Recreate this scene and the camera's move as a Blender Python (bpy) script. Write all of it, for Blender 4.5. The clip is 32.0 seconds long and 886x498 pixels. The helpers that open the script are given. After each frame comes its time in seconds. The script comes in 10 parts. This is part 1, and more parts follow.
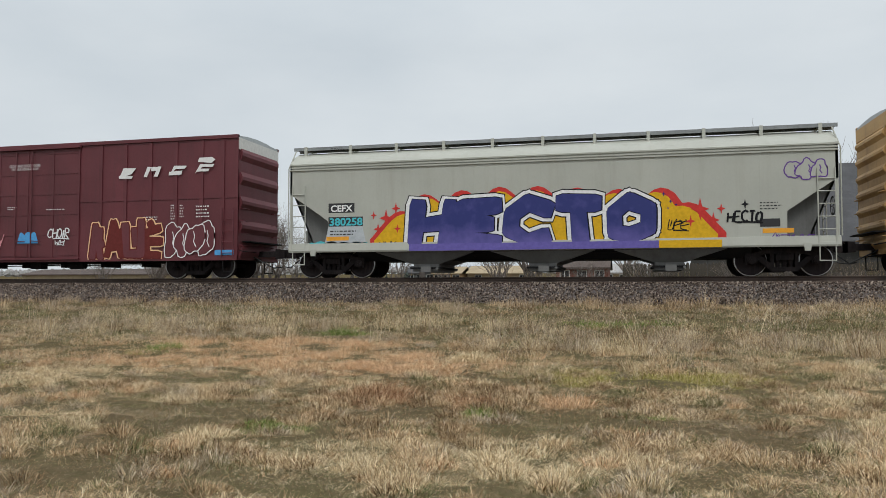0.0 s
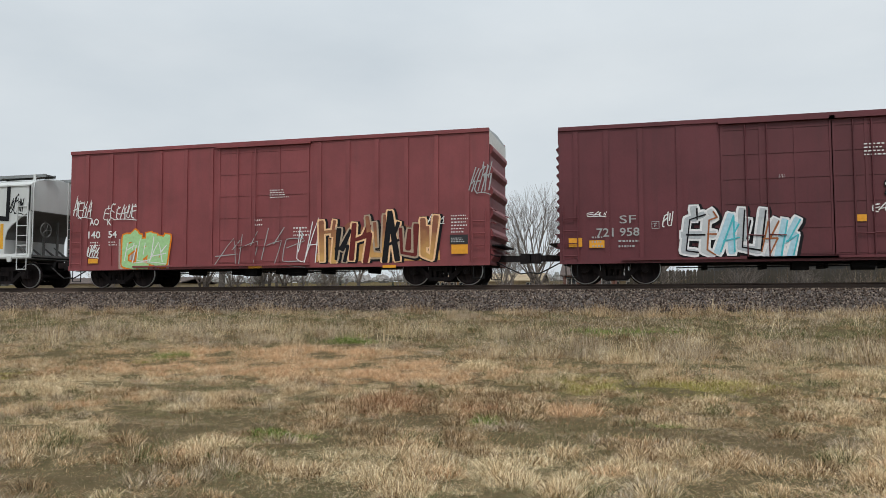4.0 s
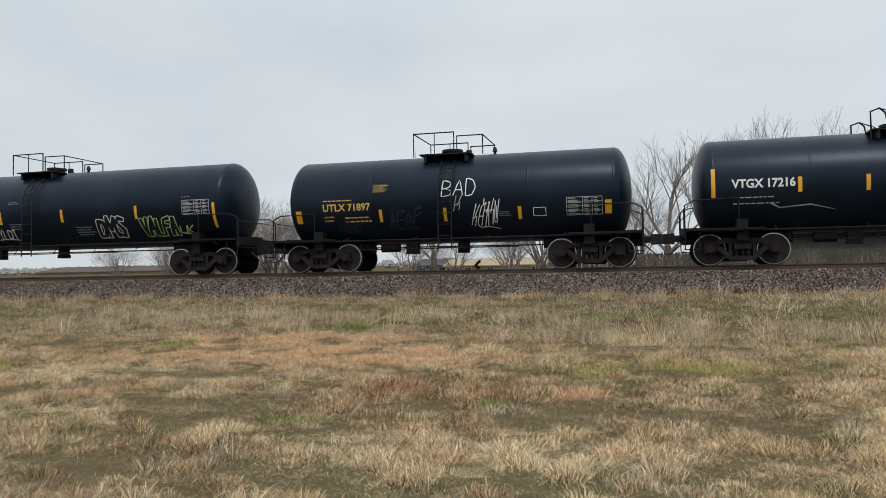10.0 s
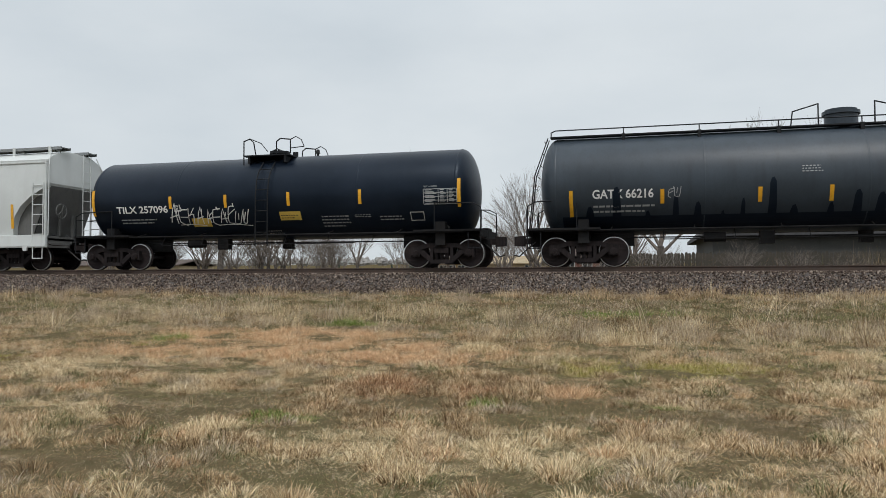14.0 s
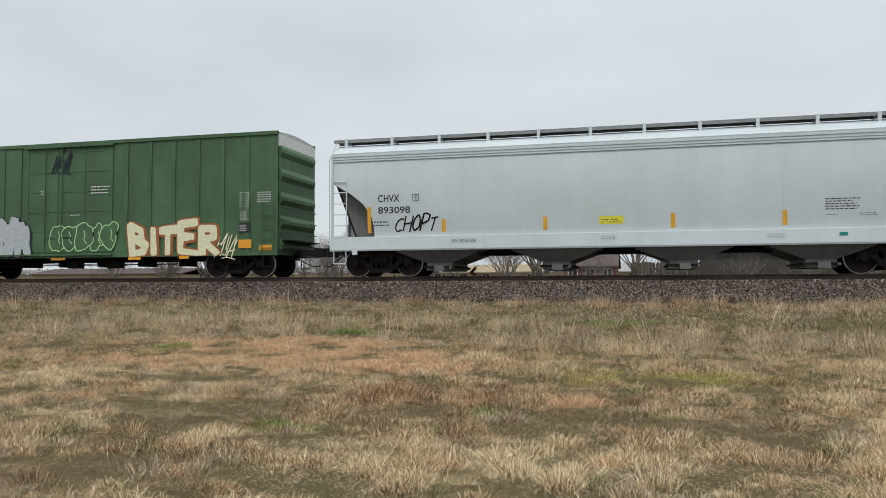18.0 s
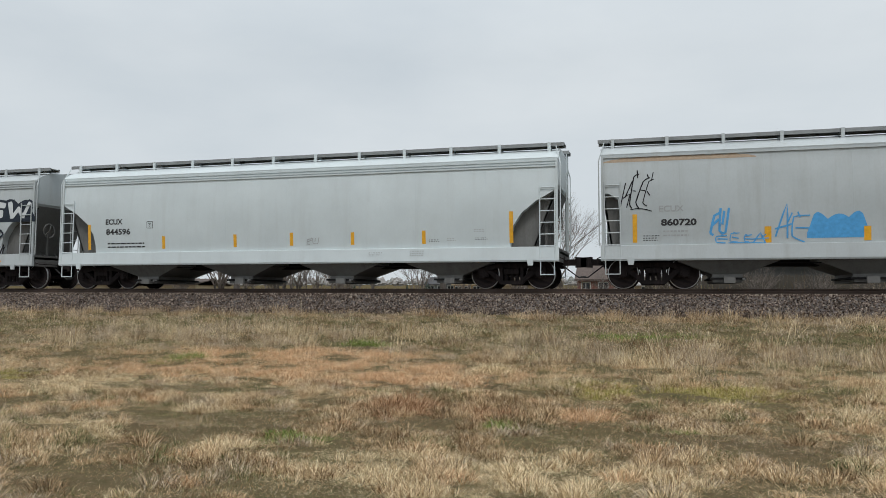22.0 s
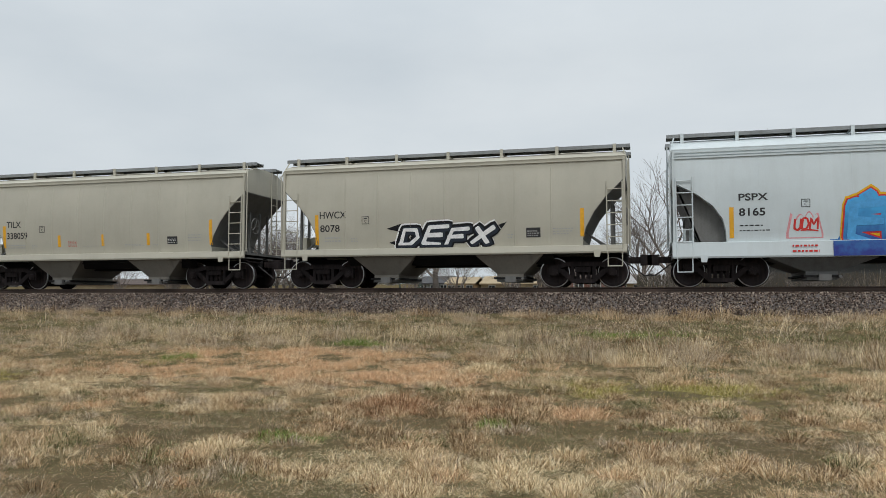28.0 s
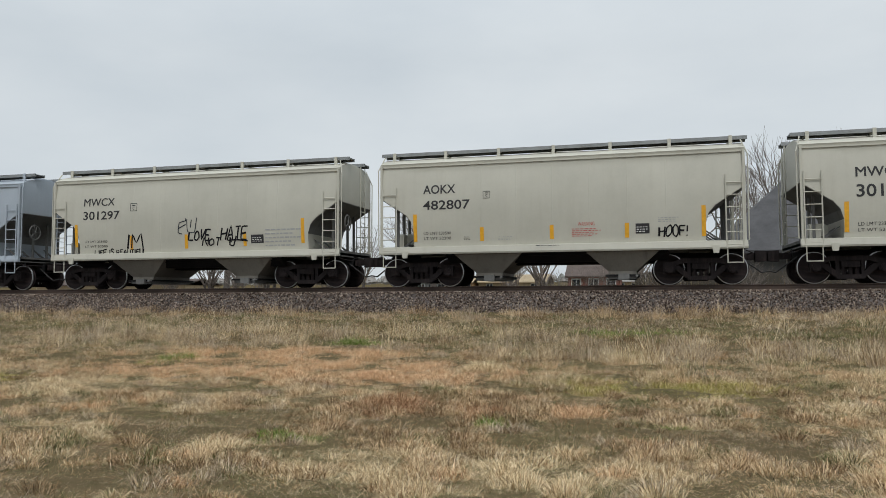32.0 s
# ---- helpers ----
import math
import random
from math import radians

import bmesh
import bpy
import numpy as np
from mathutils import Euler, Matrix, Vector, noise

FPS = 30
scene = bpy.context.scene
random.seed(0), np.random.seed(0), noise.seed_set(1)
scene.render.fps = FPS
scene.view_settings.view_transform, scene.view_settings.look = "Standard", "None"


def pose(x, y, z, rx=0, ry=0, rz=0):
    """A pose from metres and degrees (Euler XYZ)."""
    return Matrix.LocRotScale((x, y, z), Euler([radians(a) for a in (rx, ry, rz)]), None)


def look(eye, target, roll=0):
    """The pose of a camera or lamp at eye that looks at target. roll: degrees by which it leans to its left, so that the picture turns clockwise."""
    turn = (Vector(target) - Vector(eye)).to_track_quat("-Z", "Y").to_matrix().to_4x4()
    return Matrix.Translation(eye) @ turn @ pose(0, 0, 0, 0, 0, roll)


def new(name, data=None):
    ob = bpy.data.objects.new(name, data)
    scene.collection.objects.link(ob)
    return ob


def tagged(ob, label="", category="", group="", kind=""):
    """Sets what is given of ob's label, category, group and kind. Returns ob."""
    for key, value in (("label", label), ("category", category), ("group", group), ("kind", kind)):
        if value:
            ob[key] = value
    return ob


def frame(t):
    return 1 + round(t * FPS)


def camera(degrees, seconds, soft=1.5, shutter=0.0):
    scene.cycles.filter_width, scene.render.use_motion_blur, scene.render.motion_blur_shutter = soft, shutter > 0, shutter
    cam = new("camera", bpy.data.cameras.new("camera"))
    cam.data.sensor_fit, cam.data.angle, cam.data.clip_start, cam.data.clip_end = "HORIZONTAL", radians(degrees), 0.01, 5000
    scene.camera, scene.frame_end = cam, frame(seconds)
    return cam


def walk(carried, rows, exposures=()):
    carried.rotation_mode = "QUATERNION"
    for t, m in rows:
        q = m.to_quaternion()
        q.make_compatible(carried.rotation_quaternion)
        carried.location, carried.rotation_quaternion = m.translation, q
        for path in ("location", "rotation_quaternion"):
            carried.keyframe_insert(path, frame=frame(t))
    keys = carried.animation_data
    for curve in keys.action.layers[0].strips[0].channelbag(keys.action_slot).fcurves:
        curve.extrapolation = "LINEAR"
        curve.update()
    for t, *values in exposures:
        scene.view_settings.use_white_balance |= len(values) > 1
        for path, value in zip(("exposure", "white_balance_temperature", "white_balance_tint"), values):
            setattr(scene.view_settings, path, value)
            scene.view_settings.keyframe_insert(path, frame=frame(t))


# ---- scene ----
cam = camera(60.3, 32.0, soft=0.65)
EYE = (0.0, -24.82, -0.294)
# seconds, then the camera's turn in degrees: it is held by hand and only sways
SWAY = [
    (0, 92.806, 0.064, 13.785),
    (0.5, 92.812, 0.071, 13.740),
    (1, 92.897, 0.194, 13.717),
    (1.5, 93.025, 0.263, 13.752),
    (2, 93.117, 0.325, 13.842),
    (2.5, 93.175, 0.315, 13.975),
    (3, 93.170, 0.196, 14.110),
    (3.5, 93.240, 0.145, 14.242),
    (5.5, 93.761, 0.524, 14.213),
    (6, 93.641, 0.509, 14.244),
    (6.5, 93.427, 0.563, 14.310),
    (7, 93.164, 0.680, 14.364),
    (7.5, 92.921, 0.812, 14.374),
    (8, 92.826, 0.789, 14.445),
    (8.5, 92.923, 0.708, 14.484),
    (9, 92.867, 0.743, 14.533),
    (9.5, 92.598, 0.836, 14.605),
    (10, 92.253, 0.838, 14.702),
    (10.5, 91.991, 0.832, 14.684),
    (11, 91.917, 0.862, 14.505),
    (11.5, 91.905, 0.906, 14.320),
    (12, 91.898, 0.901, 14.253),
    (12.5, 91.821, 0.834, 14.260),
    (13, 91.791, 0.586, 14.206),
    (13.5, 91.867, 0.361, 14.179),
    (14, 92.078, 0.190, 14.183),
    (14.5, 92.355, 0.102, 14.224),
    (16.5, 92.439, 0.307, 14.141),
    (17, 92.437, 0.266, 14.189),
    (17.5, 92.539, 0.206, 14.254),
    (18, 92.721, 0.169, 14.380),
    (18.5, 92.902, 0.039, 14.608),
    (19, 93.065, -0.111, 14.854),
    (19.5, 93.166, -0.190, 15.089),
    (20, 93.239, -0.175, 15.232),
    (20.5, 93.386, -0.164, 15.283),
    (21, 93.549, -0.214, 15.288),
    (21.5, 93.645, -0.253, 15.302),
    (22, 93.648, -0.207, 15.321),
    (22.5, 93.629, -0.118, 15.344),
    (23, 93.585, -0.009, 15.298),
    (23.5, 93.551, 0.087, 15.181),
    (24, 93.580, 0.132, 15.050),
    (24.5, 93.601, 0.147, 14.952),
    (25, 93.558, 0.193, 14.928),
    (25.5, 93.517, 0.176, 14.939),
    (27.5, 93.535, 0.019, 14.738),
    (28, 93.582, 0.021, 14.792),
    (28.5, 93.691, 0.076, 14.848),
    (29, 93.840, 0.128, 14.829),
    (29.5, 93.962, 0.185, 14.754),
    (30, 93.938, 0.222, 14.633),
    (30.5, 93.765, 0.290, 14.495),
    (31, 93.564, 0.316, 14.430),
    (31.5, 93.488, 0.354, 14.484),
    (32, 93.495, 0.270, 14.625)
]
walk(cam, [(t, pose(*EYE, rx, ry, rz)) for t, rx, ry, rz in SWAY], [(0, 0.02), (4, 0.06), (10, 0.05), (17, 0.05), (21, 0.01), (24, 0.03), (32, 0.0)])

# ---- light: an overcast sky and a wide, weak sun ----
world = bpy.data.worlds.new("overcast_sky")
scene.world = world
world.use_nodes = True
wn, wl = world.node_tree.nodes, world.node_tree.links
wn.clear()
w_out = wn.new("ShaderNodeOutputWorld")
w_bg = wn.new("ShaderNodeBackground")
w_sky = wn.new("ShaderNodeTexSky")
w_sky.sky_type, w_sky.sun_disc = "NISHITA", False
w_sky.sun_elevation, w_sky.sun_rotation = radians(56), radians(180)
w_sky.air_density, w_sky.dust_density = 1.0, 3.0
w_dim = wn.new("ShaderNodeVectorMath")
w_dim.operation = "SCALE"
w_dim.inputs["Scale"].default_value = 0.1
wl.new(w_sky.outputs["Color"], w_dim.inputs[0])
w_co = wn.new("ShaderNodeTexCoord")
w_map = wn.new("ShaderNodeMapping")
w_map.inputs["Scale"].default_value = (1.0, 1.0, 2.6)
wl.new(w_co.outputs["Generated"], w_map.inputs["Vector"])
w_noise = wn.new("ShaderNodeTexNoise")
w_noise.inputs["Scale"].default_value = 2.2
w_noise.inputs["Detail"].default_value = 6
w_noise.inputs["Roughness"].default_value = 0.5
wl.new(w_map.outputs["Vector"], w_noise.inputs["Vector"])
w_ramp = wn.new("ShaderNodeValToRGB")
w_ramp.color_ramp.elements[0].position, w_ramp.color_ramp.elements[0].color = 0.3, (0.585, 0.645, 0.69, 1)
w_ramp.color_ramp.elements[1].position, w_ramp.color_ramp.elements[1].color = 0.72, (0.74, 0.785, 0.81, 1)
wl.new(w_noise.outputs["Fac"], w_ramp.inputs["Fac"])
# an overcast sky brightens towards the zenith
w_sep = wn.new("ShaderNodeSeparateXYZ")
wl.new(w_co.outputs["Generated"], w_sep.inputs[0])
w_up = wn.new("ShaderNodeMapRange")
w_up.inputs["From Min"].default_value, w_up.inputs["From Max"].default_value = 0.3, 1.0
w_up.inputs["To Min"].default_value, w_up.inputs["To Max"].default_value = 1.0, 1.7
wl.new(w_sep.outputs["Z"], w_up.inputs["Value"])
w_cloud = wn.new("ShaderNodeVectorMath")
w_cloud.operation = "SCALE"
wl.new(w_ramp.outputs["Color"], w_cloud.inputs[0])
wl.new(w_up.outputs["Result"], w_cloud.inputs["Scale"])
w_mix = wn.new("ShaderNodeMix")
w_mix.data_type = "RGBA"
w_mix.inputs["Factor"].default_value = 0.92
wl.new(w_dim.outputs[0], w_mix.inputs["A"])
wl.new(w_cloud.outputs[0], w_mix.inputs["B"])
wl.new(w_mix.outputs["Result"], w_bg.inputs["Color"])
w_bg.inputs["Strength"].default_value = 1.0
wl.new(w_bg.outputs[0], w_out.inputs[0])
sun = new("sun", bpy.data.lights.new("sun", "SUN"))
sun.data.energy, sun.data.angle, sun.data.color = 1.4, radians(14), (1.0, 0.98, 0.95)
sun.matrix_world = look((0, 0, 60), (-14, 38, 0))

# ---- materials ----
MATS = {}


def socket_mix(nt, fac, a, b):
    mix = nt.nodes.new("ShaderNodeMix")
    mix.data_type = "RGBA"
    for key, val in (("Factor", fac), ("A", a), ("B", b)):
        if isinstance(val, bpy.types.NodeSocket):
            nt.links.new(val, mix.inputs[key])
        else:
            mix.inputs[key].default_value = val if key == "Factor" else (*val, 1)
    return mix.outputs["Result"]


def noise_fac(nt, scale, lo, hi, stretch=(1, 1, 1), detail=5, coord="Object", rough=0.6):
    co = nt.nodes.new("ShaderNodeTexCoord")
    mp = nt.nodes.new("ShaderNodeMapping")
    mp.inputs["Scale"].default_value = stretch
    tex = nt.nodes.new("ShaderNodeTexNoise")
    tex.inputs["Scale"].default_value, tex.inputs["Detail"].default_value = scale, detail
    tex.inputs["Roughness"].default_value = rough
    rng = nt.nodes.new("ShaderNodeMapRange")
    rng.inputs["From Min"].default_value, rng.inputs["From Max"].default_value = lo, hi
    nt.links.new(co.outputs[coord], mp.inputs["Vector"])
    nt.links.new(mp.outputs["Vector"], tex.inputs["Vector"])
    nt.links.new(tex.outputs["Fac"], rng.inputs["Value"])
    return rng.outputs["Result"], tex.outputs["Fac"]


def start_mat(name):
    m = bpy.data.materials.new(name)
    m.use_nodes = True
    MATS[name] = m
    return m, m.node_tree, m.node_tree.nodes["Principled BSDF"]


def scaled(nt, fac, k):
    n = nt.nodes.new("ShaderNodeMath")
    n.operation = "MULTIPLY"
    n.inputs[1].default_value = k
    nt.links.new(fac, n.inputs[0])
    return n.outputs[0]


def paint(name, col, rough=0.5, metal=0.0, grime=(0.12, 0.10, 0.085), dirt=0.35, fade=0.12, bump=0.15, scale=1.0, spec=0.5):
    """Weathered paint: a slow fade, rain streaks that run down, and fine specks."""
    m, nt, b = start_mat(name)
    slow, _ = noise_fac(nt, 0.55 * scale, 0.35, 0.7)
    streak, _ = noise_fac(nt, 1.0 * scale, 0.5, 0.78, (3.5, 3.5, 0.28), 6)
    fine, raw = noise_fac(nt, 22 * scale, 0.45, 0.75, (1, 1, 0.6), 4)
    lighter = tuple(min(1, c * (1 + fade) + 0.02 * fade) for c in col)
    darker = tuple(c * (1 - fade) for c in col)
    c1 = socket_mix(nt, slow, darker, lighter)
    c2 = socket_mix(nt, scaled(nt, streak, dirt), c1, grime)
    c3 = socket_mix(nt, scaled(nt, fine, dirt * 0.35), c2, grime)
    nt.links.new(c3, b.inputs["Base Color"])
    rr = nt.nodes.new("ShaderNodeMapRange")
    rr.inputs["To Min"].default_value, rr.inputs["To Max"].default_value = max(0.05, rough - 0.1), min(1, rough + 0.15)
    nt.links.new(raw, rr.inputs["Value"])
    nt.links.new(rr.outputs["Result"], b.inputs["Roughness"])
    b.inputs["Metallic"].default_value = metal
    b.inputs["Specular IOR Level"].default_value = spec
    if bump:
        bm = nt.nodes.new("ShaderNodeBump")
        bm.inputs["Strength"].default_value, bm.inputs["Distance"].default_value = bump, 0.004
        nt.links.new(raw, bm.inputs["Height"])
        nt.links.new(bm.outputs["Normal"], b.inputs["Normal"])
    return m


def fade_paint(name, low, high, z0, z1, rough=0.5):
    """Spray paint that fades from one colour to another over a height."""
    m, nt, b = start_mat(name)
    co = nt.nodes.new("ShaderNodeTexCoord")
    sep = nt.nodes.new("ShaderNodeSeparateXYZ")
    rng = nt.nodes.new("ShaderNodeMapRange")
    rng.inputs["From Min"].default_value, rng.inputs["From Max"].default_value = z0, z1
    nt.links.new(co.outputs["Object"], sep.inputs[0])
    nt.links.new(sep.outputs["Z"], rng.inputs["Value"])
    wob, _ = noise_fac(nt, 2.5, 0.3, 0.7)
    add = nt.nodes.new("ShaderNodeMath")
    add.operation = "MULTIPLY_ADD"
    nt.links.new(wob, add.inputs[0])
    add.inputs[1].default_value = 0.5
    nt.links.new(rng.outputs["Result"], add.inputs[2])
    sub = nt.nodes.new("ShaderNodeMath")
    sub.operation, sub.use_clamp = "SUBTRACT", True
    nt.links.new(add.outputs[0], sub.inputs[0])
    sub.inputs[1].default_value = 0.25
    nt.links.new(socket_mix(nt, sub.outputs[0], low, high), b.inputs["Base Color"])
    b.inputs["Roughness"].default_value = rough
    return m


def island_mat(name, cols, rough=0.9, patch=None, spec=0.3):
    """A colour of its own for every loose piece of a joined mesh; patch: a second ramp mixed in by place."""
    m, nt, b = start_mat(name)
    geo = nt.nodes.new("ShaderNodeNewGeometry")

    def ramp(cs):
        r = nt.nodes.new("ShaderNodeValToRGB")
        el = r.color_ramp.elements
        while len(el) < len(cs):
            el.new(0.5)
        for k, c in enumerate(cs):
            el[k].position, el[k].color = k / (len(cs) - 1), (*c, 1)
        nt.links.new(geo.outputs["Random Per Island"], r.inputs["Fac"])
        return r.outputs["Color"]

    col = ramp(cols)
    for other, scale, lo, hi in patch or ():
        fac, _ = noise_fac(nt, scale, lo, hi, (1, 1, 0), 3)
        col = socket_mix(nt, fac, col, ramp(other))
    nt.links.new(col, b.inputs["Base Color"])
    b.inputs["Roughness"].default_value = rough
    b.inputs["Specular IOR Level"].default_value = spec
    return m


def plain(name, col, rough=0.6, metal=0.0, var=0.1, spec=0.5):
    m, nt, b = start_mat(name)
    fac, _ = noise_fac(nt, 9, 0.3, 0.7)
    nt.links.new(socket_mix(nt, fac, tuple(c * (1 - var) for c in col), tuple(min(1, c * (1 + var)) for c in col)), b.inputs["Base Color"])
    b.inputs["Roughness"].default_value, b.inputs["Metallic"].default_value = rough, metal
    b.inputs["Specular IOR Level"].default_value = spec
    return m


paint("tank_black", (0.0045, 0.0088, 0.0175), 0.34, dirt=0.08, grime=(0.016, 0.022, 0.032), fade=0.25, spec=0.24)
MATS["tank_black"].node_tree.nodes["Principled BSDF"].inputs["Specular Tint"].default_value = (0.72, 0.85, 1.0, 1)
# greyer than the black tanks: reflected sky put into the base colour
paint("tank_sheen_grey", (0.034, 0.046, 0.060), 0.42, dirt=0.5, grime=(0.016, 0.02, 0.026), fade=0.2, spec=0.4)
paint("tank_slate", (0.058, 0.083, 0.110), 0.38, dirt=0.2, grime=(0.04, 0.045, 0.05), fade=0.2)
paint("rust_stain", (0.47, 0.46, 0.44), 0.6, dirt=1.9, grime=(0.27, 0.095, 0.035), fade=0.1, scale=2.6)
paint("tank_white", (0.48, 0.49, 0.475), 0.45, dirt=0.3, grime=(0.25, 0.20, 0.15), fade=0.08)
paint("box_brown", (0.120, 0.0215, 0.0285), 0.55, dirt=0.35, grime=(0.045, 0.016, 0.017), fade=0.16)
paint("box_red", (0.235, 0.052, 0.056), 0.55, dirt=0.35, grime=(0.08, 0.03, 0.03), fade=0.16)
paint("box_green", (0.055, 0.125, 0.055), 0.55, dirt=0.5, grime=(0.05, 0.055, 0.03), fade=0.22)
paint("box_tan", (0.50, 0.30, 0.11), 0.6, dirt=0.4, grime=(0.18, 0.09, 0.05), fade=0.12)
paint("door_brown", (0.110, 0.0205, 0.0265), 0.55, dirt=0.4, grime=(0.04, 0.016, 0.016), fade=0.18)
paint("hopper_beige", (0.475, 0.465, 0.40), 0.5, dirt=0.13, grime=(0.24, 0.20, 0.15), fade=0.07)
paint("hopper_cream", (0.41, 0.415, 0.365), 0.5, dirt=0.28, grime=(0.26, 0.23, 0.18), fade=0.06)
paint("hopper_tan", (0.42, 0.40, 0.33), 0.5, dirt=0.13, grime=(0.2, 0.17, 0.12), fade=0.07)
paint("hopper_mid", (0.515, 0.57, 0.58), 0.45, dirt=0.13, grime=(0.25, 0.23, 0.2), fade=0.06)
paint("hopper_dull", (0.42, 0.455, 0.465), 0.45, dirt=0.25, grime=(0.22, 0.19, 0.16), fade=0.08)
paint("hopper_grey", (0.545, 0.60, 0.615), 0.45, dirt=0.13, grime=(0.25, 0.23, 0.2), fade=0.06)
paint("hopper_blue", (0.335, 0.38, 0.43), 0.45, dirt=0.13, grime=(0.18, 0.18, 0.18), fade=0.06)
paint("hopper_white", (0.585, 0.605, 0.595), 0.45, dirt=0.13, grime=(0.3, 0.27, 0.22), fade=0.06)
paint("hopper_stripe", (0.36, 0.39, 0.39), 0.5, dirt=0.2, grime=(0.2, 0.2, 0.18), fade=0.06)
paint("open_brown", (0.017, 0.013, 0.0125), 0.75, dirt=0.5, grime=(0.045, 0.027, 0.02), fade=0.35, spec=0.25)
paint("chute_brown", (0.17, 0.155, 0.13), 0.7, dirt=0.5, grime=(0.07, 0.06, 0.05), fade=0.15)
# grey of the chutes; also puts shade into the hopper ends' colour
paint("chute_shade_grey", (0.135, 0.135, 0.13), 0.7, dirt=0.5, grime=(0.05, 0.045, 0.04), fade=0.15)
paint("under_black", (0.011, 0.011, 0.012), 0.75, dirt=0.5, grime=(0.03, 0.026, 0.023), fade=0.3, spec=0.12)
paint("truck_iron", (0.017, 0.014, 0.0145), 0.8, dirt=0.6, grime=(0.06, 0.044, 0.041), fade=0.3, scale=3, spec=0.1)
paint("wheel_steel", (0.022, 0.017, 0.0175), 0.65, metal=0.1, dirt=0.6, grime=(0.07, 0.05, 0.045), fade=0.25, scale=3, spec=0.12)
plain("tread_steel", (0.45, 0.45, 0.46), 0.3, 0.9)
plain("gate_red", (0.42, 0.05, 0.06), 0.6)
paint("galvanised", (0.42, 0.44, 0.44), 0.45, metal=0.4, dirt=0.3, fade=0.1, scale=3)
paint("board_grey", (0.25, 0.265, 0.27), 0.6, metal=0.3, dirt=0.4, fade=0.15, scale=3)
plain("rail_black", (0.012, 0.013, 0.015), 0.5, spec=0.2)
plain("stencil_white", (0.72, 0.72, 0.70), 0.6, var=0.06)
plain("stencil_grey", (0.34, 0.35, 0.35), 0.6, var=0.12)
plain("stencil_black", (0.02, 0.02, 0.022), 0.6)
plain("stencil_yellow", (0.62, 0.42, 0.08), 0.6)
plain("stencil_red", (0.5, 0.06, 0.05), 0.6)
plain("reflector", (0.72, 0.36, 0.02), 0.4, var=0.12)
plain("label_orange", (0.75, 0.33, 0.02), 0.5)
plain("dot_yellow", (0.72, 0.66, 0.05), 0.5)
plain("roof_white", (0.62, 0.61, 0.57), 0.6)
plain("hose_black", (0.012, 0.012, 0.012), 0.6)
for key, rgb in dict(navy=(0.028, 0.03, 0.17), white=(0.74, 0.74, 0.74), violet=(0.14, 0.115, 0.37), red=(0.55, 0.045, 0.04), gold=(0.65, 0.38, 0.02),
                     aqua=(0.08, 0.46, 0.52), mint=(0.38, 0.62, 0.30), lime=(0.52, 0.62, 0.22), peach=(0.80, 0.52, 0.30), teal=(0.02, 0.24, 0.22),
                     sky=(0.09, 0.33, 0.63), dust=(0.40, 0.31, 0.23), pale=(0.54, 0.56, 0.57), paleblue=(0.40, 0.60, 0.68), black=(0.013, 0.013, 0.015), slate=(0.027, 0.034, 0.046), silver=(0.44, 0.47, 0.49),
                     cream=(0.72, 0.70, 0.48), rust=(0.33, 0.12, 0.05), steel=(0.03, 0.09, 0.2), maroon=(0.14, 0.028, 0.025), orange=(0.75, 0.22, 0.02), purple=(0.13, 0.06, 0.26), pink=(0.62, 0.28, 0.30)).items():
    plain("spray_" + key, rgb, 0.6, var=0.05 if key == "pale" else 0.13, spec=0.12)
fade_paint("fade_hecto", (0.13, 0.105, 0.36), (0.014, 0.022, 0.15), 0.8, 1.7)
fade_paint("fade_koder", (0.02, 0.30, 0.12), (0.02, 0.10, 0.16), 0.8, 2.0)
fade_paint("fade_vital", (0.62, 0.68, 0.33), (0.78, 0.55, 0.30), 0.8, 2.0)
fade_paint("fade_blue", (0.018, 0.03, 0.22), (0.05, 0.34, 0.66), 0.9, 2.3)
fade_paint("fade_bird", (0.62, 0.34, 0.10), (0.24, 0.08, 0.04), 0.8, 1.9)
island_mat("ballast_stone", [(0.022, 0.016, 0.013), (0.075, 0.055, 0.045), (0.16, 0.122, 0.10), (0.40, 0.33, 0.275)], 1.0, spec=0.0)


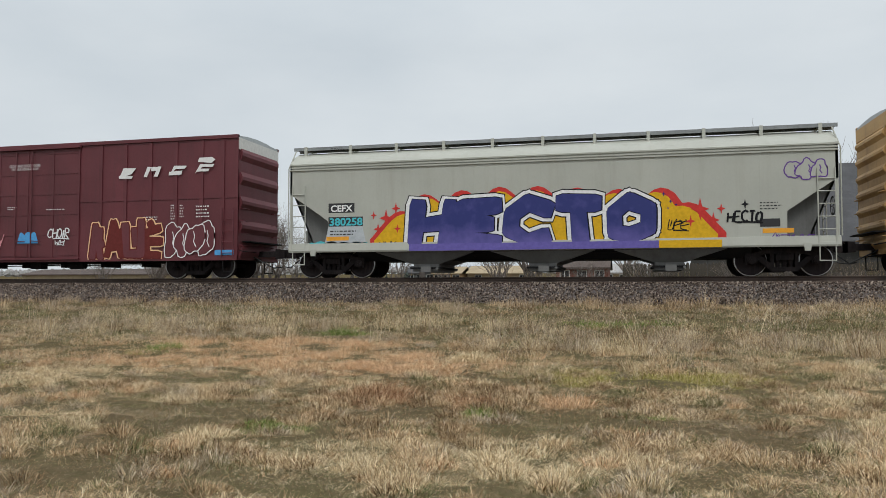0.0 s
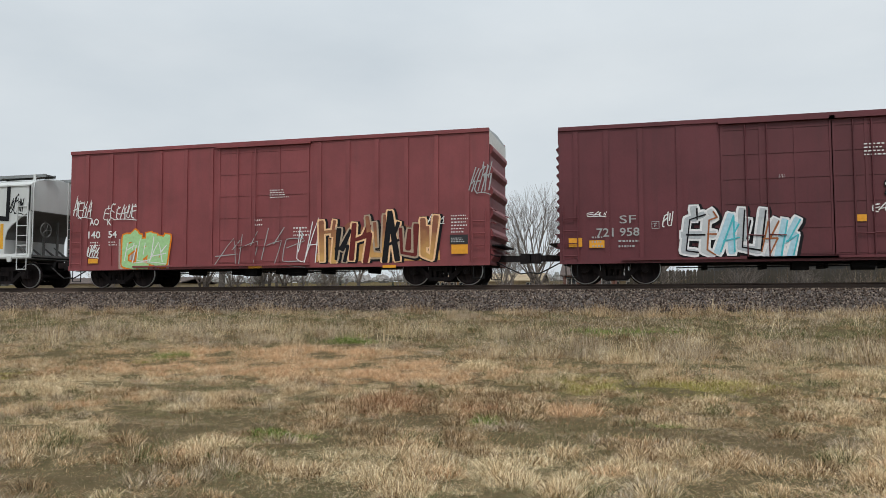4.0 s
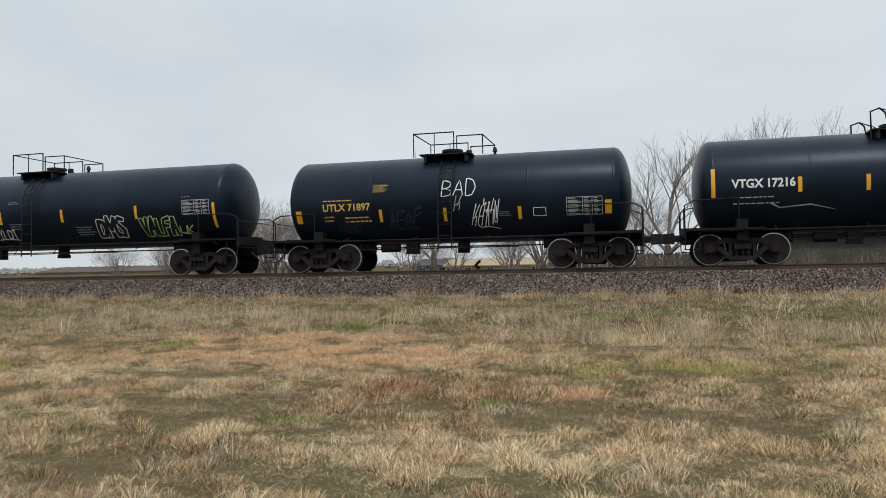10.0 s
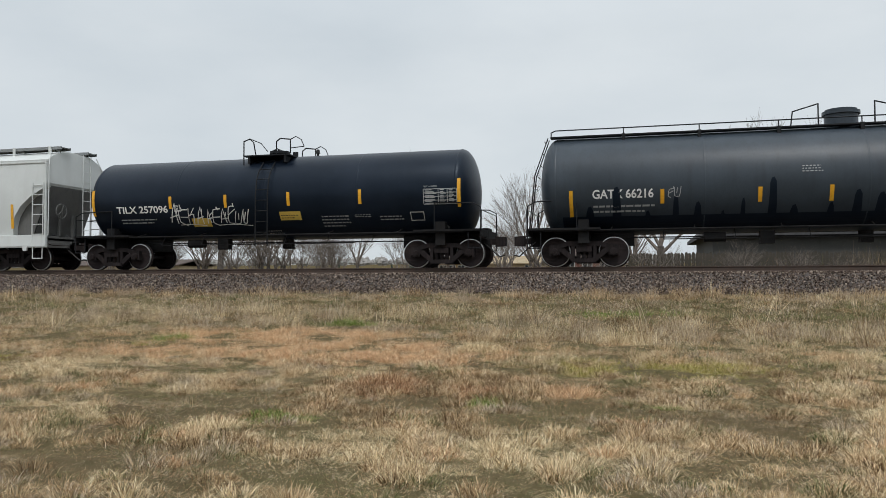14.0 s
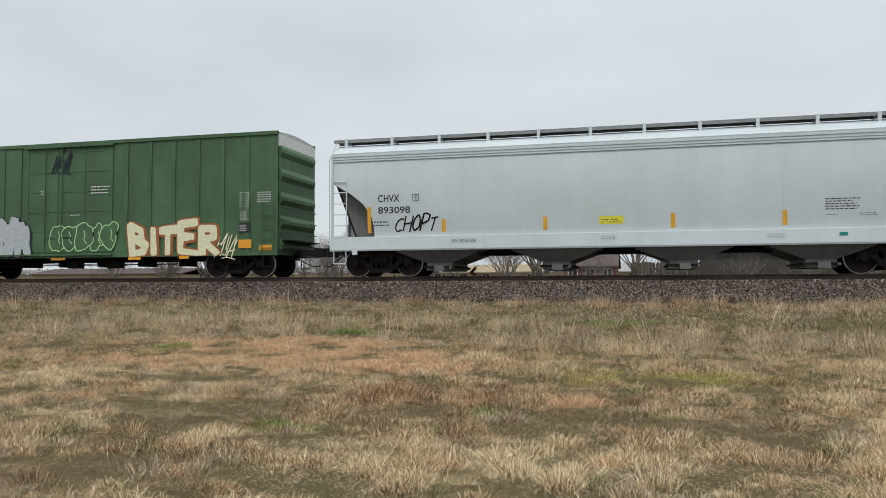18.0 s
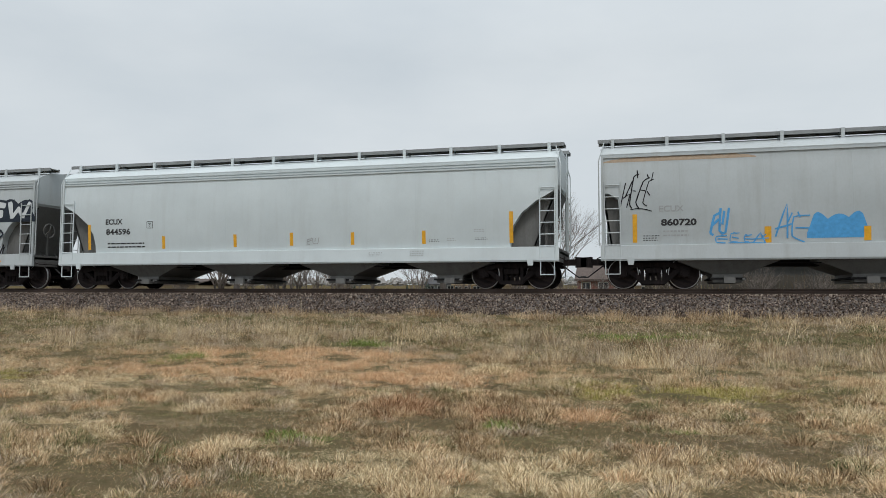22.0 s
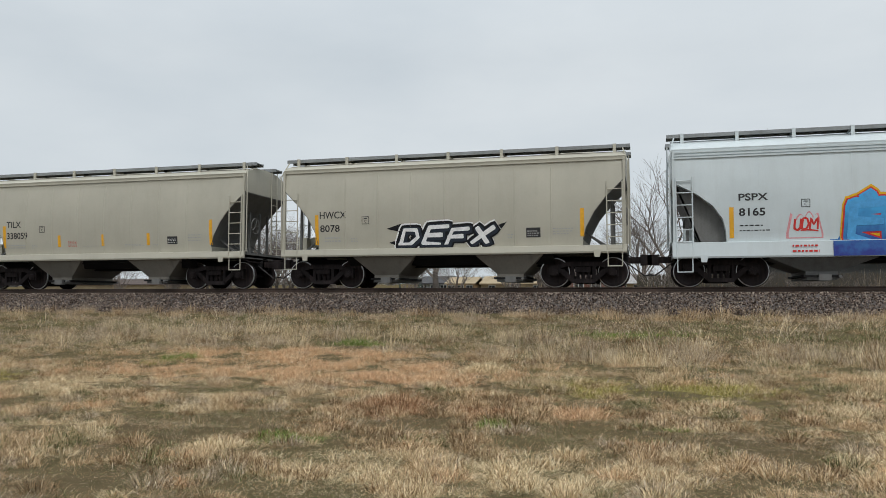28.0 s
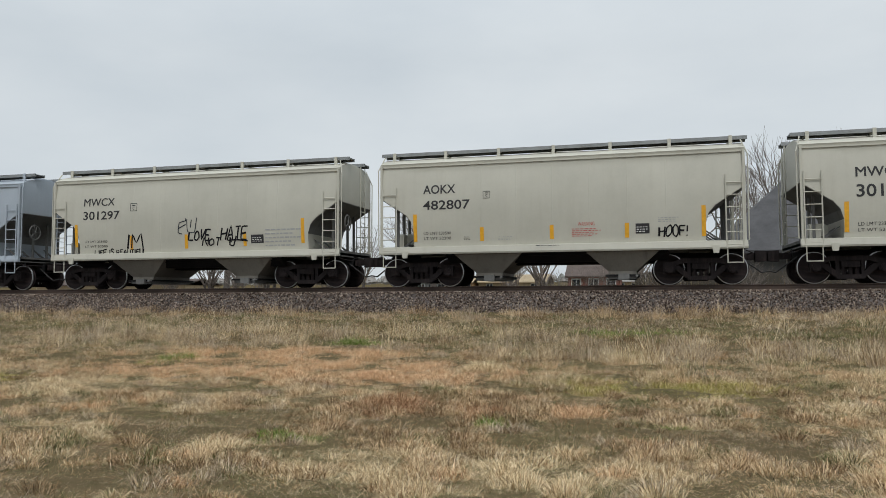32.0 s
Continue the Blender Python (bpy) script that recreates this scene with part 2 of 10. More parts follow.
# ---- mesh helpers ----
class Shape:
    """Collects vertices and faces of one part."""

    def __init__(self):
        self.v, self.f = [], []

    def add(self, verts, faces):
        n = len(self.v)
        self.v += [tuple(p) for p in verts]
        self.f += [tuple(i + n for i in q) for q in faces]
        return self

    def box(self, x0, x1, y0, y1, z0, z1):
        return self.add([(x, y, z) for z in (z0, z1) for y in (y0, y1) for x in (x0, x1)],
                        [(0, 2, 3, 1), (4, 5, 7, 6), (0, 1, 5, 4), (2, 6, 7, 3), (0, 4, 6, 2), (1, 3, 7, 5)])

    def slab(self, poly, y0, y1):
        """A polygon in x and z, thick from y0 to y1."""
        n = len(poly)
        vs = [(x, y0, z) for x, z in poly] + [(x, y1, z) for x, z in poly]
        return self.add(vs, [tuple(range(n)), tuple(range(2 * n - 1, n - 1, -1))] + [(k, k + n, (k + 1) % n + n, (k + 1) % n) for k in range(n)])

    def beam(self, poly, x0, x1):
        """A polygon in y and z, long from x0 to x1."""
        n = len(poly)
        vs = [(x0, y, z) for y, z in poly] + [(x1, y, z) for y, z in poly]
        return self.add(vs, [tuple(range(n)), tuple(range(2 * n - 1, n - 1, -1))] + [(k, k + n, (k + 1) % n + n, (k + 1) % n) for k in range(n)])

    def cyl(self, a, b, r, n=10, r2=None):
        a, b = Vector(a), Vector(b)
        d = (b - a).normalized()
        u = d.orthogonal().normalized()
        w = d.cross(u)
        vs = [c + (u * math.cos(2 * math.pi * k / n) + w * math.sin(2 * math.pi * k / n)) * q for c, q in ((a, r), (b, r if r2 is None else r2)) for k in range(n)]
        return self.add(vs, [(k, (k + 1) % n, (k + 1) % n + n, k + n) for k in range(n)] + [tuple(range(n - 1, -1, -1)), tuple(range(n, 2 * n))])

    def tube(self, pts, r, n=6):
        for a, b in zip(pts, pts[1:]):
            d = (Vector(b) - Vector(a)).normalized() * r * 0.4
            self.cyl(Vector(a) - d, Vector(b) + d, r, n)
        return self

    def loft(self, rings, caps=True):
        n = len(rings[0])
        vs = [p for ring in rings for p in ring]
        fs = [(j * n + k, j * n + (k + 1) % n, (j + 1) * n + (k + 1) % n, (j + 1) * n + k) for j in range(len(rings) - 1) for k in range(n)]
        if caps:
            fs += [tuple(range(n - 1, -1, -1)), tuple(range((len(rings) - 1) * n, len(rings) * n))]
        return self.add(vs, fs)

    def mesh(self, name, material, smooth=0):
        me = bpy.data.meshes.new(name)
        me.from_pydata(self.v, [], self.f)
        me.materials.append(MATS[material])
        bm = bmesh.new()
        bm.from_mesh(me)
        bmesh.ops.recalc_face_normals(bm, faces=bm.faces)
        bm.to_mesh(me)
        bm.free()
        if smooth:
            me.shade_smooth()
            me.set_sharp_from_angle(angle=radians(smooth))
        return me


def part(name, shape, material, parent=None, label="", smooth=0):
    """Links a shape (or a ready mesh) as one mesh object under a thing or a part."""
    me = shape if isinstance(shape, bpy.types.Mesh) else shape.mesh(name, material, smooth)
    ob = new(name, me)
    ob.parent = parent
    return tagged(ob, label)


# ---- lettering and paint on a wagon's near side; reach(z) is how far the side stands out ----
GLYPHS = {}


def glyphs(text, bold=0.0, shear=0.0):
    key = (text, bold, shear)
    if key not in GLYPHS:
        cu = bpy.data.curves.new("text", "FONT")
        cu.body, cu.offset, cu.shear, cu.resolution_u = text, bold, shear, 3
        ob = bpy.data.objects.new("text", cu)
        me = bpy.data.meshes.new_from_object(ob)
        vs = [(v.co.x, v.co.y) for v in me.vertices]
        fs = [tuple(p.vertices) for p in me.polygons]
        bpy.data.objects.remove(ob)
        bpy.data.meshes.remove(me)
        GLYPHS[key] = (vs, fs)
    return GLYPHS[key]


def onto(shape, flat, faces, reach, lift):
    lo, hi = min(p[1] for p in flat), max(p[1] for p in flat)
    if hi - lo > 0.12 and abs(reach((lo + hi) / 2) - (reach(lo) + reach(hi)) / 2) > 0.0003:
        # cut tall shapes into bands, so that they bend round a tank
        bm = bmesh.new()
        vs = [bm.verts.new((x, 0, z)) for x, z in flat]
        for f in faces:
            bm.faces.new([vs[i] for i in f])
        z = lo + 0.11
        while z < hi:
            bmesh.ops.bisect_plane(bm, geom=bm.verts[:] + bm.edges[:] + bm.faces[:], plane_co=(0, 0, z), plane_no=(0, 0, 1))
            z += 0.11
        bm.verts.index_update()
        flat = [(v.co.x, v.co.z) for v in bm.verts]
        faces = [tuple(v.index for v in f.verts) for f in bm.faces]
        bm.free()
    shape.add([(x, -(reach(z) + lift), z) for x, z in flat], faces)


def extent(vs):
    xs, zs = [v[0] for v in vs], [v[1] for v in vs]
    return min(xs), max(xs), min(zs), max(zs)


def lettering(parent, text, x0, z0, h, w, mat, reach, bold=0.012, lift=0.006, shear=0.0, name="lettering"):
    sharp = "M" in text or "W" in text
    vs, fs = glyphs(text, 0.0 if sharp else bold, shear)
    a, b, c, d = extent(vs)
    s = Shape()
    # letters with sharp inner corners are made bold by two copies side by side
    for k, dx in enumerate((-bold * 1.6 * h, bold * 1.6 * h) if sharp and bold > 0.005 else (0.0,)):
        onto(s, [(x0 + dx + (x - a) / (b - a) * w, z0 + (z - c) / (d - c) * h) for x, z in vs], fs, reach, lift + 0.0008 * k)
    return part(name, s, mat, parent)


def patch_of(parent, name, x0, x1, z0, z1, mat, reach, lift=0.005, lean=0.0, cells=5, label=""):
    """A flat label or strip that follows the side."""
    s = Shape()
    zs = [z0 + (z1 - z0) * k / cells for k in range(cells + 1)]
    pts = []
    for z in zs:
        o = lean * (z - z0)
        pts += [(x0 + o, -(reach(z) + lift), z), (x1 + o, -(reach(z) + lift), z)]
    s.add(pts, [(2 * k, 2 * k + 1, 2 * k + 3, 2 * k + 2) for k in range(cells)])
    return part(name, s, mat, parent, label)


def bars(parent, x0, z0, w, h, rows, mat, reach, seed=1, lift=0.006, name="small_print", gap=0.64):
    """Small print too fine to read: rows of short bars."""
    rnd = random.Random(seed)
    s = Shape()
    for k in range(rows):
        zb = z0 + h * (rows - 1 - k) / rows
        zt = zb + h / rows * (1 - gap)
        x = x0
        end = x0 + w * rnd.uniform(0.7, 1.0)
        while x < end:
            q = min(end, x + rnd.uniform(0.05, 0.14) * max(0.5, w))
            onto(s, [(x, zb), (q, zb), (q, zt), (x, zt)], [(0, 1, 2, 3)], reach, lift)
            x = q + 0.035
    return part(name, s, mat, parent)


def table_label(parent, x0, z0, w, h, mat, reach, seed=2):
    """A ruled data panel."""
    s = Shape()
    t = 0.018

    def rect(a, b, c, d):
        onto(s, [(a, c), (b, c), (b, d), (a, d)], [(0, 1, 2, 3)], reach, 0.006)
    rnd = random.Random(seed)
    for k in range(5):
        z = z0 + h * k / 4
        rect(x0, x0 + w, z - t / 2, z + t / 2)
    for k in range(4):
        x = x0 + w * (0, 0.45, 0.72, 1)[k]
        rect(x - t / 2, x + t / 2, z0, z0 + h)
    for k in range(8):
        zc = z0 + h * (k + 0.5) / 8
        rect(x0 + 0.05, x0 + w * rnd.uniform(0.25, 0.4), zc - 0.012, zc + 0.012)
        rect(x0 + w * 0.5, x0 + w * rnd.uniform(0.58, 0.68), zc - 0.012, zc + 0.012)
        rect(x0 + w * 0.77, x0 + w * rnd.uniform(0.85, 0.95), zc - 0.012, zc + 0.012)
    return part("data_panel", s, mat, parent)


def box_stencil(parent, x, z, w, mat, reach, text="C"):
    s = Shape()
    t = w * 0.07
    for a, b, c, d in ((x, x + w, z, z + t), (x, x + w, z + w - t, z + w), (x, x + t, z, z + w), (x + w - t, x + w, z, z + w), (x + w * .25, x + w * .75, z + w * .68, z + w * .78)):
        onto(s, [(a, c), (b, c), (b, d), (a, d)], [(0, 1, 2, 3)], reach, 0.006)
    part("plate_mark", s, mat, parent)
    lettering(parent, text, x + w * .36, z + w * .2, w * .36, w * .26, mat, reach, name="plate_letter")


def cloud(parent, x0, x1, z0, z1, mat, reach, seed=1, lumps=9, lift=0.004, name="graffiti"):
    """A bubbly sprayed backing."""
    rnd = random.Random(seed)
    top = []
    n = lumps * 6
    for k in range(n + 1):
        u = k / n
        top.append((x0 + (x1 - x0) * u, z0 + (z1 - z0) * (0.72 + 0.2 * abs(math.sin(u * lumps * math.pi)) + 0.05 * math.sin(9 * u + seed)) * min(1, 6 * u + 0.25, 6 * (1 - u) + 0.25)))
    s = Shape()
    for k in range(n):
        (xa, za), (xb, zb) = top[k], top[k + 1]
        zz = [z0 + (za - z0) * j / 4 for j in range(5)], [z0 + (zb - z0) * j / 4 for j in range(5)]
        for j in range(4):
            onto(s, [(xa, zz[0][j]), (xb, zz[1][j]), (xb, zz[1][j + 1]), (xa, zz[0][j + 1])], [(0, 1, 2, 3)], reach, lift)
    return part(name, s, mat, parent)


def ribbon(shape, pts, width, reach, lift):
    pts = [Vector(p) for p in pts]
    left, right = [], []
    for k, p in enumerate(pts):
        d = (pts[min(k + 1, len(pts) - 1)] - pts[max(k - 1, 0)])
        d = d.normalized() if d.length else Vector((1, 0))
        q = Vector((-d.y, d.x)) * width / 2
        left.append(p + q)
        right.append(p - q)
    flat = [tuple(p) for p in left + right]
    n = len(pts)
    onto(shape, flat, [(k, k + 1, n + k + 1, n + k) for k in range(n - 1)], reach, lift)


def scrawl(parent, x0, x1, z0, z1, mat, reach, seed=1, strokes=5, width=0.03, lift=0.008):
    """A quick tag that nobody can read: hasty, angular hand-drawn forms."""
    return tag(parent, "*" * max(1, round(strokes * 0.75)), x0, x1, z0 + 0.05 * (z1 - z0), z1 - 0.05 * (z1 - z0), mat, reach, min(width, 0.13 * (z1 - z0)), seed, 0.25, 0.3, 0.12, lift, strokes > 3)


def bubbles(parent, x0, x1, z0, z1, fill, line, reach, seed=1, n=5, width=0.04, lift=0.009, name="graffiti"):
    """A throw-up: fat overlapping rounded forms, each outlined, with a short stroke inside."""
    rnd = random.Random(seed)
    body, edge = Shape(), Shape()
    w, h = (x1 - x0) / n, z1 - z0
    m = 26
    for k in range(n):
        cx, cz = x0 + w * (k + 0.5), (z0 + z1) / 2 + rnd.uniform(-0.05, 0.05) * h
        rx, rz = w * rnd.uniform(0.6, 0.78), h * rnd.uniform(0.42, 0.52)
        lobes, ph, deep = rnd.choice((2, 3, 3, 4)), rnd.uniform(0, 6.3), rnd.uniform(0.08, 0.2)
        ring = []
        for j in range(m):
            a = 2 * math.pi * j / m
            r = 1 + deep * math.sin(lobes * a + ph) + 0.05 * math.sin(7 * a + 2 * ph)
            ring.append((cx + rx * r * math.cos(a) + 0.15 * rz * math.sin(a), min(z1 + 0.08 * h, max(z0, cz + rz * r * math.copysign(abs(math.sin(a)) ** 0.75, math.sin(a))))))
        up = lift + 0.0016 * (k % 3)
        hub = [(cx, cz)] + ring
        onto(body, hub, [(0, 1 + j, 1 + (j + 1) % m) for j in range(m)], reach, up)
        ribbon(edge, ring + ring[:2], width, reach, up + 0.0008)
        q = rnd.uniform(-0.25, 0.25)
        ribbon(edge, [(cx + q * rx, cz + 0.5 * rz), (cx + (q + 0.15) * rx, cz + 0.15 * rz), (cx + q * rx, cz - 0.15 * rz), (cx + (q + 0.3) * rx, cz - 0.5 * rz)], width * 0.9, reach, up + 0.0008)
    part(name, edge, line, parent)
    return part(name, body, fill, parent)


def shape_paint(parent, polys, mat, reach, lift=0.006, name="graffiti", label=""):
    """Flat painted polygons (convex), each given corner by corner in x and z."""
    s = Shape()
    for k, poly in enumerate(polys):
        if k and name in ("graffiti", "logo_shape"):
            part(name, s, mat, parent, label)
            s = Shape()
        onto(s, poly, [tuple(range(len(poly)))], reach, lift + 0.0007 * k)
    return part(name, s, mat, parent, label)


def disc_paint(parent, x, z, r, mat, reach, name="emblem", inner=0.0, lift=0.006, label=""):
    s = Shape()
    n = 28
    ring = [(x + r * math.cos(2 * math.pi * k / n), z + r * math.sin(2 * math.pi * k / n)) for k in range(n)]
    if inner:
        ring += [(x + inner * math.cos(2 * math.pi * k / n), z + inner * math.sin(2 * math.pi * k / n)) for k in range(n)]
        onto(s, ring, [(k, (k + 1) % n, n + (k + 1) % n, n + k) for k in range(n)], reach, lift)
    else:
        onto(s, ring, [tuple(range(n))], reach, lift)
    return part(name, s, mat, parent, label)


# skeletons of hand-drawn capitals in a unit box, stroke by stroke
BONES = {
    "A": [[(0, 0), (0.45, 1), (1, 0)], [(0.2, 0.38), (0.8, 0.38)]],
    "B": [[(0, 0), (0, 1), (0.75, 0.88), (0.72, 0.58), (0, 0.5)], [(0.3, 0.52), (0.95, 0.3), (0.8, 0.04), (0, 0)]],
    "C": [[(1, 0.85), (0.55, 1), (0.08, 0.75), (0.04, 0.3), (0.5, 0), (1, 0.14)]],
    "D": [[(0.05, 0), (0, 1), (0.7, 0.92), (1, 0.5), (0.7, 0.06), (0.05, 0)]],
    "E": [[(1, 1), (0.05, 0.95), (0, 0.05), (1, 0)], [(0, 0.5), (0.8, 0.52)]],
    "F": [[(1, 1), (0.05, 0.95), (0, 0)], [(0, 0.52), (0.78, 0.54)]],
    "G": [[(1, 0.86), (0.5, 1), (0.05, 0.7), (0.05, 0.25), (0.5, 0), (0.96, 0.2), (0.95, 0.48), (0.55, 0.48)]],
    "H": [[(0, 1), (0.04, 0)], [(1, 1), (0.96, 0)], [(0, 0.48), (1, 0.54)]],
    "I": [[(0.5, 1), (0.5, 0)]],
    "K": [[(0, 1), (0.03, 0)], [(0.95, 1), (0.06, 0.48), (1, 0)]],
    "L": [[(0.03, 1), (0, 0.03), (1, 0)]],
    "M": [[(0, 0), (0.1, 1), (0.5, 0.4), (0.9, 1), (1, 0)]],
    "N": [[(0, 0), (0.05, 1), (0.95, 0), (1, 1)]],
    "O": [[(0.5, 1), (0.05, 0.7), (0.08, 0.2), (0.5, 0), (0.95, 0.28), (0.92, 0.78), (0.5, 1)]],
    "P": [[(0.03, 0), (0, 1), (0.85, 0.9), (0.9, 0.58), (0.05, 0.45)]],
    "R": [[(0.03, 0), (0, 1), (0.85, 0.9), (0.85, 0.6), (0.08, 0.46), (1, 0)]],
    "S": [[(0.95, 0.9), (0.4, 1), (0.04, 0.75), (0.9, 0.36), (0.6, 0), (0, 0.1)]],
    "T": [[(0, 0.96), (1, 1)], [(0.52, 0.96), (0.5, 0)]],
    "U": [[(0, 1), (0.05, 0.2), (0.5, 0), (0.95, 0.2), (1, 1)]],
    "V": [[(0, 1), (0.48, 0), (1, 1)]],
    "W": [[(0, 1), (0.22, 0), (0.5, 0.65), (0.78, 0), (1, 1)]],
    "X": [[(0, 1), (1, 0)], [(1, 1), (0, 0)]],
    "Y": [[(0, 1), (0.5, 0.5), (1, 1)], [(0.5, 0.5), (0.45, 0)]],
    "Z": [[(0, 0.96), (1, 1), (0, 0.02), (1, 0)]],
    "0": [[(0.5, 1), (0.05, 0.5), (0.5, 0), (0.95, 0.5), (0.5, 1)]],
    "2": [[(0, 0.8), (0.5, 1), (0.95, 0.7), (0, 0), (1, 0.02)]],
    "5": [[(0.95, 1), (0.1, 0.98), (0.05, 0.55), (0.9, 0.42), (0.7, 0.02), (0, 0.06)]],
    "9": [[(0.9, 0.6), (0.3, 0.5), (0.1, 0.85), (0.6, 1), (0.9, 0.8), (0.75, 0)]],
    "!": [[(0.5, 1), (0.5, 0.35)], [(0.5, 0.12), (0.5, 0)]],
    "?": [[(0, 0.85), (0.5, 1), (0.9, 0.75), (0.5, 0.4), (0.5, 0.25)], [(0.5, 0.1), (0.5, 0)]],
}


def wild_bones(rnd):
    """A made form of a few slanted bars, hooks and arrows, for lettering that nobody can read."""
    k = rnd.choice((0, 1, 2, 3))
    a, b = rnd.uniform(-0.1, 0.25), rnd.uniform(0.75, 1.15)
    c = rnd.uniform(0.3, 0.7)
    if k == 0:
        return [[(a, 0), (a * 0.5, 1)], [(a, c), (b, c + 0.15), (b * 0.9, 0)], [(b, 1.05), (c, c)]]
    if k == 1:
        return [[(b, 1), (a, 0.9), (a + 0.1, 0.1), (b, 0.0)], [(a + 0.1, 0.5), (b + 0.1, c + 0.1)], [(c, 1.15), (c + 0.25, 0.95)]]
    if k == 2:
        return [[(a, 0), (c, 1.1), (b, 0)], [(a, 0.35), (b + 0.15, 0.42)], [(b, 0.9), (c + 0.2, 0.6)]]
    return [[(a, 1), (a + 0.08, 0.1), (b, 0.05), (b + 0.1, 1.05)], [(c, 0.3), (c, 0.85)]]


def letter_strokes(text, x0, x1, z0, z1, rnd, slant, jitter, gap):
    """The straight strokes of a word: two ends, and how much each end swells."""
    share = [{"I": 0.35, "!": 0.3, " ": 0.5, "M": 1.25, "W": 1.25}.get(ch, 1.0) for ch in text]
    unit = (x1 - x0) / (sum(share) + gap * (len(text) - 1))
    at, out = x0, []
    for ch, q in zip(text, share):
        w = q * unit
        if ch != " ":
            bones = wild_bones(rnd) if ch == "*" else BONES[ch]
            up, grow, tilt = rnd.uniform(-1, 1) * jitter * 0.25, 1 + rnd.uniform(-0.6, 0.6) * jitter, rnd.uniform(-1, 1) * jitter * 0.5
            letter = []
            for line in bones:
                pts = []
                for u, v in line:
                    u, v = u + rnd.uniform(-1, 1) * jitter * 0.35, v * grow + up + rnd.uniform(-1, 1) * jitter * 0.25
                    pts.append(Vector((at + w * u + (slant + tilt) * (v - 0.5) * (z1 - z0), z0 + (z1 - z0) * v)))
                swell = [rnd.uniform(0.75, 1.3) for _ in pts]
                letter.append((pts, swell))
            out.append(letter)
        at += w + gap * unit
    return out


def mural(parent, text, x0, x1, z0, z1, stroke, layers, reach, slant=0.1, jitter=0.15, seed=1, gap=0.25, lift=0.006, floor=None, label=""):
    """Fat sprayed letters of chisel-ended strokes; layers: (material, margin, dx, dz), the lowest first. '*' stands for a form nobody can read."""
    rnd = random.Random(seed)
    letters = letter_strokes(text, x0, x1, z0, z1, rnd, slant, jitter, gap)
    for n, (mat, margin, dx, dz) in enumerate(layers):
        inks = mat if isinstance(mat, tuple) else (mat,)
        k = 0
        for m, letter in enumerate(letters):
            s = Shape()
            for pts, swell in letter:
                for i in range(len(pts) - 1):
                    a, b = pts[i], pts[i + 1]
                    d = b - a
                    if d.length < 0.01:
                        continue
                    d.normalize()
                    nrm = Vector((-d.y, d.x))
                    wa, wb = stroke / 2 * swell[i] + margin, stroke / 2 * swell[i + 1] + margin
                    ea, eb = a - d * wa * 0.72, b + d * wb * 0.72
                    quad = [ea - nrm * wa * 0.8, a - nrm * wa, b - nrm * wb, eb - nrm * wb * 0.75, eb + nrm * wb * 0.8, b + nrm * wb, a + nrm * wa, ea + nrm * wa * 0.75]
                    low = z0 - margin if floor is None else floor
                    flat = [(p.x + dx, max(low, p.y + dz)) for p in quad]
                    onto(s, flat, [tuple(range(8))], reach, lift + 0.006 * n + 0.0005 * (k % 11))
                    k += 1
            part("sprayed_letter", s, inks[m % len(inks)], parent, label)


def tag(parent, text, x0, x1, z0, z1, mat, reach, width=0.035, seed=1, slant=0.2, jitter=0.2, gap=0.2, lift=0.009, tail=True):
    """A quick hand-drawn word in one thin line width, its corners rounded by the hand."""
    rnd = random.Random(seed)
    s = Shape()
    k = 0
    for letter in letter_strokes(text, x0, x1, z0, z1, rnd, slant, jitter, gap):
        for pts, _ in letter:
            line = []
            for i in range(len(pts) - 1):
                p0, p1, p2, p3 = pts[max(0, i - 1)], pts[i], pts[i + 1], pts[min(len(pts) - 1, i + 2)]
                for u in (0, 0.33, 0.67):
                    line.append(p1 + (p2 - p1) * u + 0.22 * u * (1 - u) * ((p2 - p0) * (1 - u) - (p3 - p1) * u))
            line.append(pts[-1])
            ribbon(s, line, width * rnd.uniform(0.8, 1.2), reach, lift + 0.0006 * (k % 7))
            k += 1
    if tail:
        h = z1 - z0
        ribbon(s, [Vector((x0 + (x1 - x0) * u, z0 - h * (0.16 - 0.12 * math.sin(3 * u)))) for u in (0.25, 0.45, 0.65, 0.85, 1.02)], width * 0.8, reach, lift + 0.005)
    return part("graffiti", s, mat, parent)


def stars(parent, spots, mat, reach, lift=0.008):
    """Four-pointed sparkles: (x, z, size)."""
    s = Shape()
    for k, (x, z, q) in enumerate(spots):
        ring = []
        for j in range(8):
            a = math.pi * j / 4
            rr = q if j % 2 == 0 else q * 0.32
            ring.append((x + rr * math.cos(a) * 0.75, z + rr * math.sin(a)))
        onto(s, [(x, z)] + ring, [(0, 1 + j, 1 + (j + 1) % 8) for j in range(8)], reach, lift + 0.0005 * (k % 5))
    return part("graffiti", s, mat, parent)


# ---- the train's running gear ----
WHEEL_R = 0.457


def travelled(t):
    """Metres that the train has gone since the clip's start."""
    return 15.2537 * t + 0.039773 * t * t - 0.00034245 * t ** 3


def make_wheel_mesh():
    s = Shape()
    prof = [(0.0, -0.09), (0.11, -0.09), (0.12, -0.045), (0.20, -0.025), (0.36, -0.05), (0.385, -0.065), (0.45, -0.062), (0.457, -0.05), (0.462, 0.03), (0.485, 0.045), (0.485, 0.065), (0.40, 0.07), (0.36, 0.03), (0.18, 0.03), (0.13, 0.07), (0.0, 0.07)]
    n = 28
    rings = [[(r * math.cos(2 * math.pi * k / n), y, r * math.sin(2 * math.pi * k / n)) for k in range(n)] for r, y in prof[1:-1]]
    s.loft(rings)
    return s.mesh("wheel", "wheel_steel", 40)


